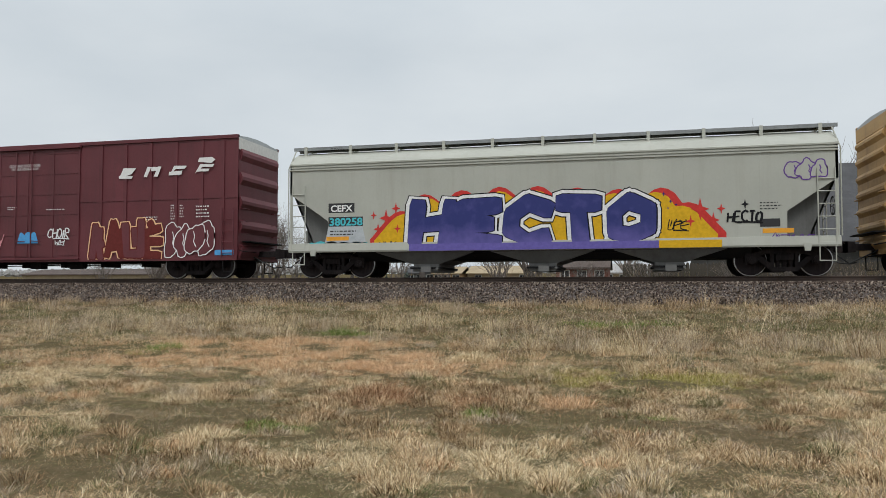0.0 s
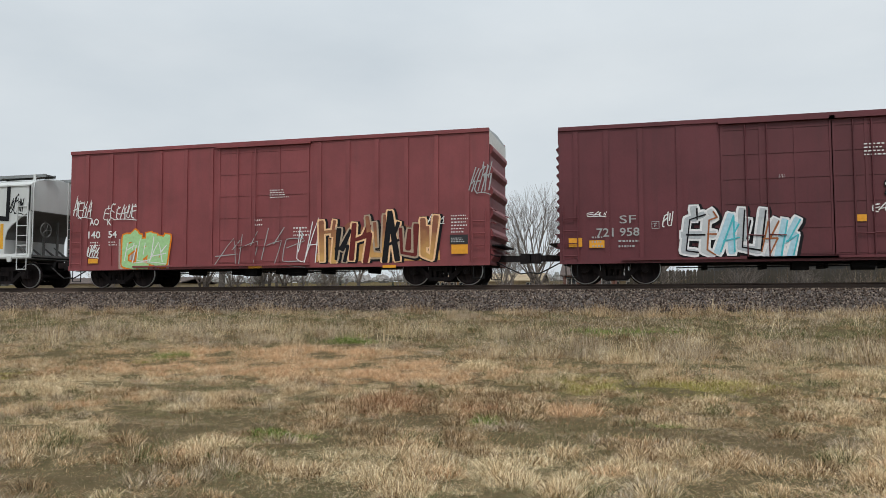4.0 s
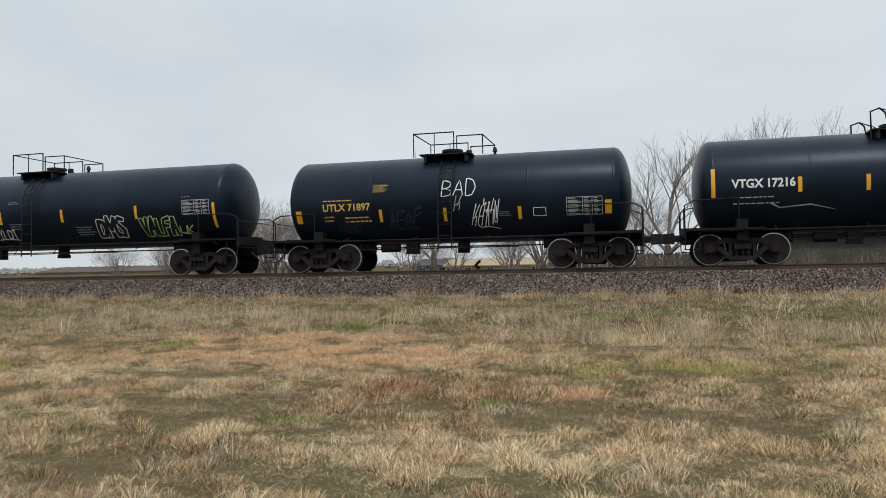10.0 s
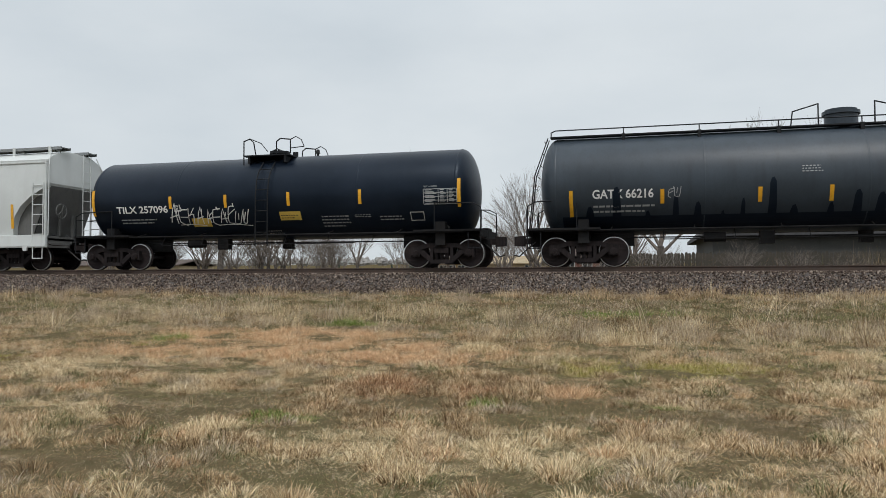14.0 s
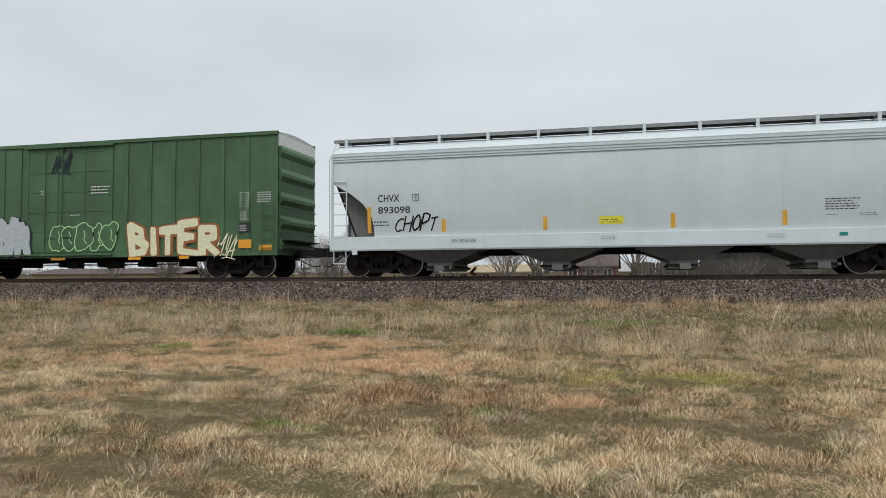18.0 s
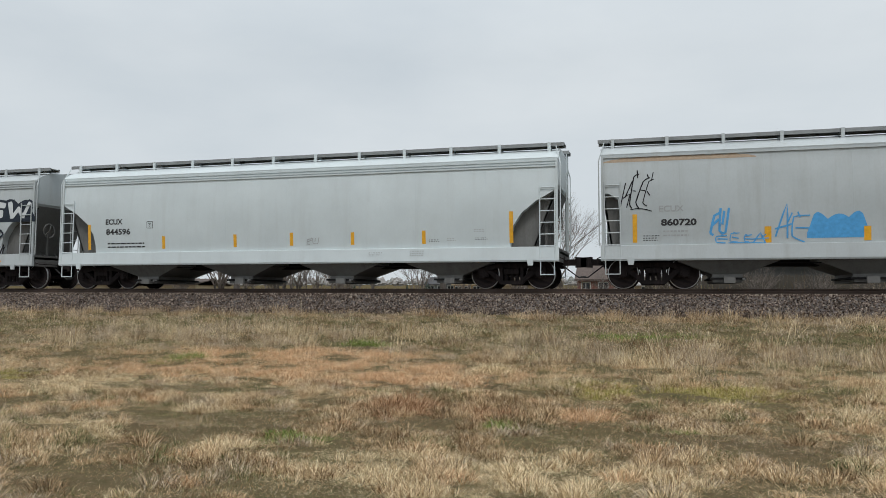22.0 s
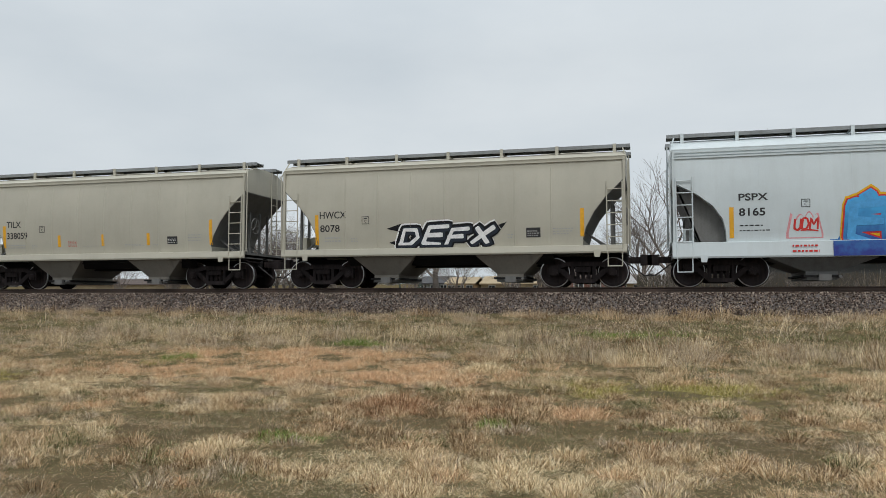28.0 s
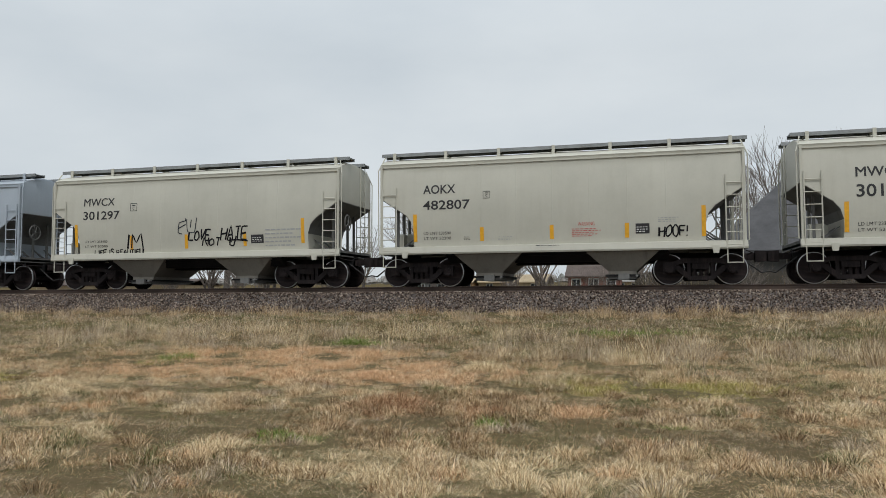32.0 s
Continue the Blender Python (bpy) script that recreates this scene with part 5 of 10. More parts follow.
tagged(new("ground", gme), "rough field of dry winter grass and bare soil", "ground", kind="structure")

bed = Shape().beam([(-3.6, -0.86), (-3.15, -0.62), (-2.25, -0.24), (-1.9, -0.205), (1.9, -0.205), (2.25, -0.24), (3.15, -0.62), (3.6, -0.86)], -700, 650)
paint("ballast_bed", (0.085, 0.072, 0.066), 0.95, dirt=0.6, grime=(0.03, 0.026, 0.024), fade=0.3, bump=0.6, scale=1.5)
track_bed = tagged(part("track_bed", bed, "ballast_bed"), "bank of dark crushed-stone ballast under the track", "track bed", kind="structure")
paint("rail_steel", (0.075, 0.052, 0.042), 0.7, metal=0.3, dirt=0.5, grime=(0.11, 0.06, 0.035), fade=0.2, scale=2)
plain("rail_head", (0.4, 0.4, 0.41), 0.3, 0.9)
for side_y in (-0.755, 0.755):
    prof = [(-0.075, -0.18), (0.075, -0.18), (0.075, -0.165), (0.012, -0.14), (0.010, -0.05), (0.036, -0.035), (0.036, -0.004), (0.028, -0.001), (-0.028, -0.001), (-0.036, -0.004), (-0.036, -0.035), (-0.010, -0.05), (-0.012, -0.14), (-0.075, -0.165)]
    rail = tagged(part("rail", Shape().beam([(y + side_y, z) for y, z in prof], -700, 650), "rail_steel"), "rusty steel rail with a bright running surface", "rail", "rails of the track")
    part("running_surface", Shape().beam([(side_y - 0.026, -0.002), (side_y + 0.026, -0.002), (side_y + 0.022, 0.0), (side_y - 0.022, 0.0)], -700, 650), "rail_head", rail)
paint("tie_wood", (0.055, 0.043, 0.034), 0.9, dirt=0.5, grime=(0.03, 0.025, 0.02), fade=0.3, scale=2)


# ---- the train, from its front to its back ----
boxcar("boxcar", "tan boxcar with a ribbed end and rusty streaks", 6.99, 22.5, 4.72, "box_tan", 6.0, [-6.5 + k for k in range(14)], [(-1.5, 1.5)], cap="box_tan", end_ribs=7)
c1 = hopper_car("hopper_wagon", "long cream covered hopper wagon with a blue and purple mural", -10.97, 5.74, 1.08, 3.72, 4.26, "hopper_cream", 6.95, 3, "long", 0.26, recess=True, cap_mat="lines", chute_w=1.6, bay_pitch=3.75)
c2 = boxcar("boxcar", "brown-red boxcar with pale graffiti along its lower side", -28.41, -12.87, 4.92, "box_brown", 5.95, [-7.2, -6.2, -5.2, -4.2, -3.2, 2.4, 3.4, 4.4, 5.4, 6.4, 7.2], [(-1.9, 1.5)], midline=(2.72, [(-7.7, -1.95), (1.55, 7.7)]))
c3 = boxcar("boxcar", "brown-red boxcar with blue and green graffiti", -46.31, -30.72, 4.92, "box_brown", 5.95, [-7.2, -6.2, -5.2, -4.2, -3.2, 2.4, 3.4, 4.4, 5.4, 6.4, 7.2], [(-1.9, 1.5)], midline=(2.72, [(-7.7, -1.95), (1.55, 7.7)]))
c4 = boxcar("boxcar", "brown-red boxcar with yellow-green graffiti and a finely ribbed end", -63.89, -48.66, 4.83, "box_brown", 6.0, [-7.1, -6.2, -5.2, -4.1, 2.5, 3.6, 4.7, 5.8, 7.1], [(-2.9, 0.0), (0.05, 2.4)], cap="box_brown", end_ribs=13)
c5 = boxcar("boxcar", "red boxcar with orange and green graffiti", -81.47, -66.05, 4.96, "box_red", 6.0, [-7 + k for k in range(15) if not 5 < k < 9], [(-1.7, 1.6)], end_ribs=6, door_mat="box_red")
c6 = hopper_car("hopper_wagon", "short white covered hopper wagon with black block letters", -94.38, -83.16, 1.22, 3.78, 4.12, "hopper_white", 4.1, 2, "angle", 0.14, chute_mat="chute_brown", bay_pitch=4.0, chute_w=1.25)
T = dict(
    t7=tank_car("tank_wagon", "long black pressure tank wagon with a full-length top rail", -114.33, -96.24, 1.47, 2.55, "tank_black", 7.75, "long", x_dome=-0.05),
    t8=tank_car("tank_wagon", "black tank wagon with white lettering", -128.00, -115.65, 1.45, 2.36, "tank_black", 4.7, dome="arms"),
    t9=tank_car("tank_wagon", "slate-grey tank wagon with yellow lettering", -141.49, -129.68, 1.45, 2.36, "tank_slate", 4.5),
    t10=tank_car("tank_wagon", "black tank wagon with white lettering", -154.65, -143.15, 1.45, 2.36, "tank_black", 4.45, dome="arms"),
    t11=tank_car("tank_wagon", "black tank wagon with yellow lettering and white chalk tags", -167.91, -156.46, 1.45, 2.36, "tank_black", 4.45, dome="ring"),
    t12=tank_car("tank_wagon", "long black tank wagon with white lettering", -186.28, -169.87, 1.47, 2.53, "tank_black", 6.8, dome="ring"),
    t13=tank_car("tank_wagon", "white tank wagon with rust stains", -203.06, -188.01, 1.47, 2.42, "tank_white", 6.2, dome="ring", fit_mat="tank_white", rail_mat="galvanised"),
    t14=tank_car("tank_wagon", "long black pressure tank wagon with dark drips", -223.33, -204.81, 1.55, 2.57, "tank_sheen_grey", 7.87, "long", x_dome=-0.35, rail_h=0.27),
    t15=tank_car("tank_wagon", "black tank wagon with white tags", -239.70, -225.41, 1.45, 2.5, "tank_black", 6.1, dome="arms"),
    t24=tank_car("tank_wagon", "black tank wagon with large white chalk letters", -408.40, -394.55, 1.45, 2.36, "tank_black", 5.7),
)
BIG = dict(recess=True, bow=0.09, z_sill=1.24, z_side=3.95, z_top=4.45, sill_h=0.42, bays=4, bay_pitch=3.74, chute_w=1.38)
H = dict(
    h16=hopper_car("hopper_wagon", "long white covered hopper wagon", -261.05, -241.17, mat="hopper_white", x_truck=8.2, cut="wave", **BIG),
    h18=hopper_car("hopper_wagon", "long grey covered hopper wagon", -295.25, -276.81, mat="hopper_grey", x_truck=7.6, cut="wave", cap_mat="lines", **BIG),
    h20=hopper_car("hopper_wagon", "long pale grey covered hopper wagon with a darker stripe", -333.01, -314.53, mat="hopper_mid", x_truck=7.6, cut="long", stripe=(3.4, 3.75), gate_mat="gate_red", **BIG),
    h21=hopper_car("hopper_wagon", "long grey covered hopper wagon with rust and blue spray", -352.66, -334.24, mat="hopper_dull", x_truck=7.7, cut="tiny", **BIG),
    h22=hopper_car("hopper_wagon", "long pale covered hopper wagon", -372.20, -353.91, mat="hopper_grey", x_truck=7.6, cut="wave", cap_mat="lines", **BIG),
    h23=hopper_car("hopper_wagon", "long covered hopper wagon with huge slate and silver letters", -392.76, -373.40, mat="hopper_dull", x_truck=8.4, cut="wave", cap_mat="lines", **BIG),
    h25=hopper_car("hopper_wagon", "long pale grey covered hopper wagon", -429.28, -409.92, mat="hopper_grey", x_truck=8.25, cut="wave", cap_mat="lines", **BIG),
    h26=hopper_car("hopper_wagon", "long pale grey covered hopper wagon with a blue mural", -449.96, -430.60, mat="hopper_grey", x_truck=8.3, cut="wave", cap_mat="lines", **BIG),
)
SMALL = dict(bow=0.11, panels=10, z_sill=1.22, z_side=3.86, z_top=4.25, sill_h=0.2, bays=2, x_truck=4.3, bay_pitch=4.1, chute_w=1.05)
for key, lab, l, r, mat, cut in (("h27", "short tan covered hopper wagon", -462.52, -451.25, "hopper_tan", "curve"), ("h28", "short tan covered hopper wagon", -475.19, -463.91, "hopper_tan", "curve"),
                                 ("h29", "short blue-grey covered hopper wagon", -487.88, -476.57, "hopper_blue", "angle"), ("h30", "short beige covered hopper wagon", -500.61, -489.18, "hopper_beige", "angle"),
                                 ("h31", "short beige covered hopper wagon", -513.27, -501.98, "hopper_beige", "angle"), ("h32", "short beige covered hopper wagon", -525.82, -514.66, "hopper_beige", "angle"),
                                 ("h33", "short beige covered hopper wagon", -538.46, -527.21, "hopper_beige", "angle"), ("h34", "short blue-grey covered hopper wagon", -551.2, -539.92, "hopper_blue", "angle")):
    H[key] = hopper_car("hopper_wagon", lab, l, r, mat=mat, cut=cut, chute_mat="chute_brown", weld_h=0.016 if mat == "hopper_tan" else 0.005, **SMALL)
b19 = boxcar("boxcar", "green boxcar with white emblem and pale graffiti", -312.67, -297.15, 4.97, "box_green", 6.0, [-6.4 + 0.75 * k for k in range(6)] + [1.9 + 0.95 * k for k in range(6)], [(-2.3, 1.3)], door_mat="box_green", floor=0.75)
o17 = open_hopper("hopper_wagon", "dark brown open coal hopper with outside posts", -275.75, -261.93, 0.97, 3.6, "open_brown", 5.45)
CARS = dict(c1=c1, c2=c2, c3=c3, c4=c4, c5=c5, c6=c6, b19=b19, o17=o17, **T, **H)


# ---- lettering, labels and graffiti, wagon by wagon ----


def sill(z):
    """How far a hopper wagon's side sill stands out."""
    return 1.574


r, s, half = CARS["c1"]
patch_of(r, "number_panel", -6.96, -6.06, 2.11, 2.42, "stencil_black", s)
lettering(r, 'CEFX', -6.88, 2.14, 0.22, 0.76, "stencil_white", s, 0.03)
cloud(r, -7.09, -5.65, 0.89, 2.05, "spray_silver", s, 3, 3, 0.004)
patch_of(r, "number_panel", -6.96, -5.77, 1.66, 1.97, "stencil_black", s)
lettering(r, '380258', -6.92, 1.68, 0.26, 1.14, "spray_aqua", s, 0.03)
cloud(r, -7.87, -5.38, 0.89, 1.20, "spray_aqua", s, 5, 6, 0.004)
bars(r, -6.88, 4.13, 0.52, 0.15, 3, "stencil_black", s, 1)
bars(r, -6.90, 1.38, 0.90, 0.21, 2, "stencil_black", s, 2)
patch_of(r, "reflector_plate", -7.03, -6.25, 1.20, 1.33, "label_orange", s)
cloud(r, -5.52, 5.33, 0.89, 2.86, "spray_red", s, 4, 9, 0.004)
cloud(r, -5.38, 5.10, 0.87, 2.72, "spray_gold", s, 4, 9, 0.006)
patch_of(r, 'graffiti', -4.2, 3.45, 0.83, 1.05, 'spray_violet', sill, 0.002)
patch_of(r, 'graffiti', 3.45, 5.2, 0.83, 1.05, 'spray_gold', sill, 0.002)
mural(r, 'HECTO', -4.0, 3.2, 1.08, 2.28, 0.44, [('spray_black', 0.19, 0, 0.0), ('spray_white', 0.155, 0, 0), ('spray_black', 0.055, 0.015, 0), ('fade_hecto', 0.03, 0, 0)], s, 0.04, 0.16, 14, 0.42, floor=1.0, lift=0.01)
stars(r, [(-4.98, 1.9, 0.3), (-5.25, 1.55, 0.2), (-4.65, 2.2, 0.2), (-5.4, 2.0, 0.14), (-4.6, 1.55, 0.16)], 'spray_red', s, 0.012)
stars(r, [(4.62, 1.95, 0.34), (4.98, 1.62, 0.24), (4.35, 1.6, 0.18), (5.2, 1.95, 0.16)], 'spray_red', s, 0.012)
stars(r, [(3.6, 2.42, 0.08), (3.8, 2.2, 0.07), (3.72, 2.0, 0.06), (3.95, 2.1, 0.06)], 'spray_navy', s, 0.012)
tag(r, 'HECTO', 5.38, 6.3, 1.56, 1.85, 'spray_black', s, 0.06, 7, 0.1)
stars(r, [(5.85, 2.06, 0.16)], 'spray_black', s)
bubbles(r, 7.0, 8.0, 2.72, 3.3, 'hopper_cream', 'spray_purple', s, 9, 3, 0.035, 0.009)
scrawl(r, 3.71, 4.28, 1.34, 1.64, "spray_black", s, 12, 4, 0.04, lift=0.008)
tag(r, 'NLM', -5.2, -4.66, 0.94, 1.14, 'spray_black', s, 0.04, 3, 0.1)
bars(r, 6.25, 1.90, 0.62, 0.26, 3, "stencil_black", s, 3)
patch_of(r, "data_plate", 6.24, 6.78, 1.40, 1.63, "stencil_black", s)
patch_of(r, "reflector_plate", 6.31, 7.14, 1.22, 1.35, "label_orange", s)
scrawl(r, 6.49, 7.65, 1.02, 1.18, "spray_purple", s, 5, 7, 0.04, lift=0.008)
r, s, half = CARS["c2"]
shape_paint(r, [[(-6.79, 2.88), (-6.48, 2.87), (-6.48, 2.57), (-6.79, 2.58)], [(-6.42, 2.87), (-6.13, 2.86), (-6.13, 2.56), (-6.42, 2.56)], [(-5.77, 2.87), (-5.50, 2.86), (-5.50, 2.56), (-5.76, 2.56)], [(-5.46, 2.86), (-5.20, 2.85), (-5.20, 2.55), (-5.46, 2.55)]], "stencil_white", s, 0.006, "letter_block")
lettering(r, '729', -6.81, 1.98, 0.32, 0.70, "stencil_white", s, 0.02)
lettering(r, '203', -5.78, 1.95, 0.34, 0.69, "stencil_white", s, 0.02)
shape_paint(r, [[(3.16, 3.51), (3.34, 3.88), (3.85, 3.86), (3.67, 3.66)], [(3.16, 3.61), (3.72, 3.59), (3.67, 3.49), (3.16, 3.51)], [(4.15, 3.54), (4.30, 3.89), (4.45, 3.88), (4.28, 3.53)], [(4.45, 3.88), (4.85, 3.87), (4.75, 3.75), (4.45, 3.73)], [(4.72, 3.89), (4.85, 3.88), (4.71, 3.53), (4.55, 3.54)], [(5.18, 3.56), (5.35, 3.89), (5.84, 3.87), (5.77, 3.77), (5.41, 3.77)], [(5.15, 3.68), (5.67, 3.71), (5.64, 3.57), (5.15, 3.56)], [(6.16, 3.59), (6.36, 3.91), (6.90, 3.89), (6.83, 3.79), (6.45, 3.81)], [(6.29, 3.75), (6.72, 3.74), (6.67, 3.65), (6.24, 3.65)]], "stencil_white", s, 0.006, "logo_shape")
shape_paint(r, [[(6.26, 3.99), (6.33, 4.13), (6.81, 4.14), (6.93, 4.05), (6.80, 3.93)]], "stencil_white", s, 0.006, "logo_shape")
box_stencil(r, -4.59, 2.39, 0.26, "stencil_white", s, "F")
bars(r, -6.74, 1.69, 0.66, 0.25, 2, "stencil_white", s, 4)
bars(r, -5.74, 1.71, 0.63, 0.22, 2, "stencil_white", s, 5)
bars(r, -6.71, 4.38, 0.50, 0.19, 5, "stencil_white", s, 6)
lettering(r, 'CLOSE AND LOCK DOORS', -1.48, 4.07, 0.10, 1.34, "stencil_white", s, 0.0)
lettering(r, 'BEFORE MOVING CAR', -1.37, 3.95, 0.09, 1.15, "stencil_white", s, 0.0)
mural(r, 'VITAL', -6.7, -2.25, 0.72, 1.62, 0.36, [('spray_black', 0.13, 0.05, -0.02), ('spray_lime', 0.1, 0, 0), ('spray_black', 0.03, 0.02, 0), (('spray_mint', 'fade_vital', 'spray_lime', 'fade_vital', 'spray_lime'), 0.0, 0.0, 0)], s, 0.0, 0.14, 8, 0.3, floor=0.64)
tag(r, 'SIZE2', -2.92, -2.2, 1.56, 1.73, 'spray_white', s, 0.03, 5, 0.0, 0.1, tail=False)
scrawl(r, -4.81, -3.92, 1.83, 2.21, "spray_pink", s, 3, 5, 0.03, lift=0.008)
scrawl(r, -3.62, -2.56, 1.75, 2.08, "spray_pink", s, 8, 4, 0.03, lift=0.008)
scrawl(r, -2.37, -1.80, 0.64, 1.69, "spray_pink", s, 4, 4, 0.04, lift=0.008)
scrawl(r, -7.63, -7.04, 0.70, 1.04, "stencil_white", s, 4, 4, 0.03, lift=0.008)
cloud(r, -1.05, -0.17, 1.28, 1.73, "spray_sky", s, 2, 3, 0.004)
tag(r, 'CHOIR', 0.25, 1.15, 1.46, 1.76, 'spray_white', s, 0.05, 6, 0.2)
tag(r, 'WH', 0.55, 0.95, 1.22, 1.38, 'spray_white', s, 0.035, 9, 0.2)
mural(r, '****', 2.0, 4.8, 0.78, 1.75, 0.26, [('spray_peach', 0.075, 0, 0), ('spray_maroon', 0.03, 0, 0), (('box_brown', 'spray_maroon'), -0.02, 0, 0)], s, 0.0, 0.22, 23, 0.22, floor=0.66)
bubbles(r, 5.11, 6.84, 0.71, 1.88, "box_brown", "spray_white", s, 17, 4, 0.035, 0.009)
patch_of(r, "sprayed_patch", 6.95, 7.66, 0.77, 0.95, "spray_sky", s)
bars(r, 5.24, 2.03, 0.18, 0.56, 6, "stencil_white", s, 7)
bars(r, 5.59, 2.10, 0.16, 0.48, 5, "stencil_white", s, 8)
bars(r, 6.22, 2.08, 0.59, 0.47, 4, "stencil_white", s, 9)
shape_paint(r, [[(6.38, 1.48), (6.76, 1.48), (6.76, 1.50), (6.38, 1.50)], [(6.38, 1.74), (6.76, 1.74), (6.76, 1.76), (6.38, 1.76)], [(6.38, 1.48), (6.40, 1.48), (6.40, 1.76), (6.38, 1.76)], [(6.74, 1.48), (6.76, 1.48), (6.76, 1.76), (6.74, 1.76)]], "stencil_white", s, name="box_mark")
bars(r, 6.44, 1.53, 0.27, 0.16, 2, "stencil_white", s, 10)
bars(r, -1.52, 2.52, 0.47, 0.14, 2, "stencil_white", s, 11)
bars(r, 0.15, 2.48, 0.94, 0.07, 1, "stencil_white", s, 12)
bars(r, 4.16, 2.03, 0.72, 0.16, 2, "stencil_white", s, 13)
patch_of(r, "reflector_plate", -6.74, -6.26, 1.11, 1.26, "label_orange", s)
patch_of(r, "reflector_plate", -5.73, -5.23, 1.15, 1.32, "label_orange", s)
patch_of(r, "reflector_plate", -4.65, -4.21, 1.09, 1.22, "label_orange", s)
patch_of(r, "reflector_plate", 2.36, 2.79, 1.05, 1.17, "label_orange", s)
patch_of(r, "reflector_plate", 4.23, 4.65, 1.07, 1.19, "label_orange", s)
patch_of(r, "reflector_plate", 5.47, 5.82, 1.03, 1.15, "label_orange", s)
patch_of(r, "reflector_plate", -2.81, -2.35, 1.04, 1.19, "label_orange", s)
r, s, half = CARS["c3"]
shape_paint(r, [[(-6.69, 2.54), (-6.41, 2.53), (-6.40, 2.24), (-6.69, 2.24)], [(-6.37, 2.53), (-6.11, 2.52), (-6.10, 2.23), (-6.36, 2.23)], [(-5.81, 2.53), (-5.55, 2.52), (-5.55, 2.21), (-5.80, 2.22)], [(-5.51, 2.52), (-5.27, 2.51), (-5.27, 2.20), (-5.50, 2.21)]], "stencil_white", s, 0.006, "letter_block")
lettering(r, '728', -6.79, 1.71, 0.31, 0.67, "stencil_white", s, 0.02)
lettering(r, '401', -5.80, 1.71, 0.31, 0.66, "stencil_white", s, 0.02)
bars(r, -6.74, 1.19, 0.50, 0.41, 2, "stencil_white", s, 14)
bars(r, -5.79, 1.17, 0.68, 0.42, 2, "stencil_white", s, 15)
box_stencil(r, -4.56, 2.01, 0.25, "stencil_white", s, "F")
mural(r, '******', -4.9, -1.25, 0.68, 1.75, 0.34, [('spray_slate', 0.08, 0.04, -0.03), ('spray_white', 0.04, 0, 0), (('spray_paleblue', 'spray_pale'), -0.02, 0, 0)], s, 0.15, 0.3, 27, 0.12, floor=0.6)
mural(r, '*******', -4.9, -1.2, 0.72, 1.75, 0.05, [(('spray_slate', 'spray_sky', 'spray_teal'), 0.0, 0, 0)], s, 0.35, 0.35, 28, 0.05, floor=0.6, lift=0.03)
mural(r, '*****', -4.6, -1.5, 0.75, 1.7, 0.1, [('spray_sky', 0.0, 0, 0), ('spray_paleblue', -0.03, 0.02, 0)], s, 0.25, 0.3, 29, 0.05, floor=0.6, lift=0.034)
scrawl(r, -2.87, -2.26, 1.62, 1.86, "stencil_white", s, 3, 5, 0.03, lift=0.008)
mural(r, 'KODER', 2.15, 6.2, 0.72, 1.52, 0.36, [('spray_black', 0.16, 0.03, -0.02), ('spray_teal', 0.13, 0, 0), ('spray_black', 0.04, 0, 0), (('fade_koder', 'spray_steel', 'fade_koder', 'fade_koder', 'spray_teal'), 0.005, 0, 0)], s, 0.2, 0.18, 19, 0.34, floor=0.56)
scrawl(r, 2.42, 2.96, 1.82, 2.23, "spray_mint", s, 5, 3, 0.03, lift=0.008)
scrawl(r, 4.12, 4.56, 1.72, 2.04, "spray_mint", s, 6, 4, 0.03, lift=0.008)
disc_paint(r, 6.53, 3.90, 0.35, "stencil_white", s, "emblem", 0.00, 0.006)
lettering(r, 'CLOSE AND LOCK DOORS', -1.57, 3.70, 0.10, 1.34, "stencil_white", s, 0.0)
lettering(r, 'BEFORE MOVING CAR', -1.46, 3.58, 0.09, 1.15, "stencil_white", s, 0.0)
bars(r, 5.17, 1.86, 0.60, 0.40, 5, "stencil_white", s, 16)
scrawl(r, 6.20, 6.89, 2.04, 2.55, "stencil_grey", s, 4, 6, 0.03, lift=0.008)
patch_of(r, "data_plate", 6.27, 6.71, 1.41, 1.73, "stencil_black", s, label="black data plate with white marks")
bars(r, 6.31, 1.46, 0.37, 0.22, 3, "stencil_white", s, 17)
patch_of(r, "reflector_plate", 6.38, 6.90, 1.11, 1.30, "label_orange", s)
patch_of(r, "reflector_plate", -6.85, -6.39, 1.08, 1.31, "label_orange", s)
patch_of(r, "reflector_plate", -5.79, -5.20, 1.08, 1.19, "label_orange", s)
patch_of(r, "reflector_plate", -4.61, -4.28, 0.98, 1.10, "label_orange", s)
patch_of(r, "reflector_plate", -2.66, -2.24, 1.00, 1.11, "label_orange", s)
patch_of(r, "reflector_plate", 2.95, 3.31, 0.76, 0.89, "label_orange", s)
patch_of(r, "reflector_plate", 4.55, 4.90, 0.98, 1.50, "label_orange", s)
patch_of(r, "worn_edge", 1.95, 2.01, 0.71, 4.59, "stencil_grey", s)
scrawl(r, -7.70, -6.67, 3.65, 4.73, "stencil_grey", s, 8, 6, 0.035, lift=0.008)
scrawl(r, -7.64, -7.09, 2.54, 2.97, "stencil_grey", s, 9, 4, 0.03, lift=0.008)
bars(r, -1.87, 2.54, 0.59, 0.23, 3, "stencil_white", s, 18)
lettering(r, 'ASD', -0.17, 1.98, 0.11, 0.29, "stencil_white", s, 0.0)
lettering(r, 'SEAL', 0.44, 1.49, 0.09, 0.34, "stencil_white", s, 0.0)
bars(r, 0.23, 2.38, 0.61, 0.04, 1, "stencil_white", s, 19)
bars(r, 1.16, 1.53, 0.44, 0.30, 4, "stencil_white", s, 20)
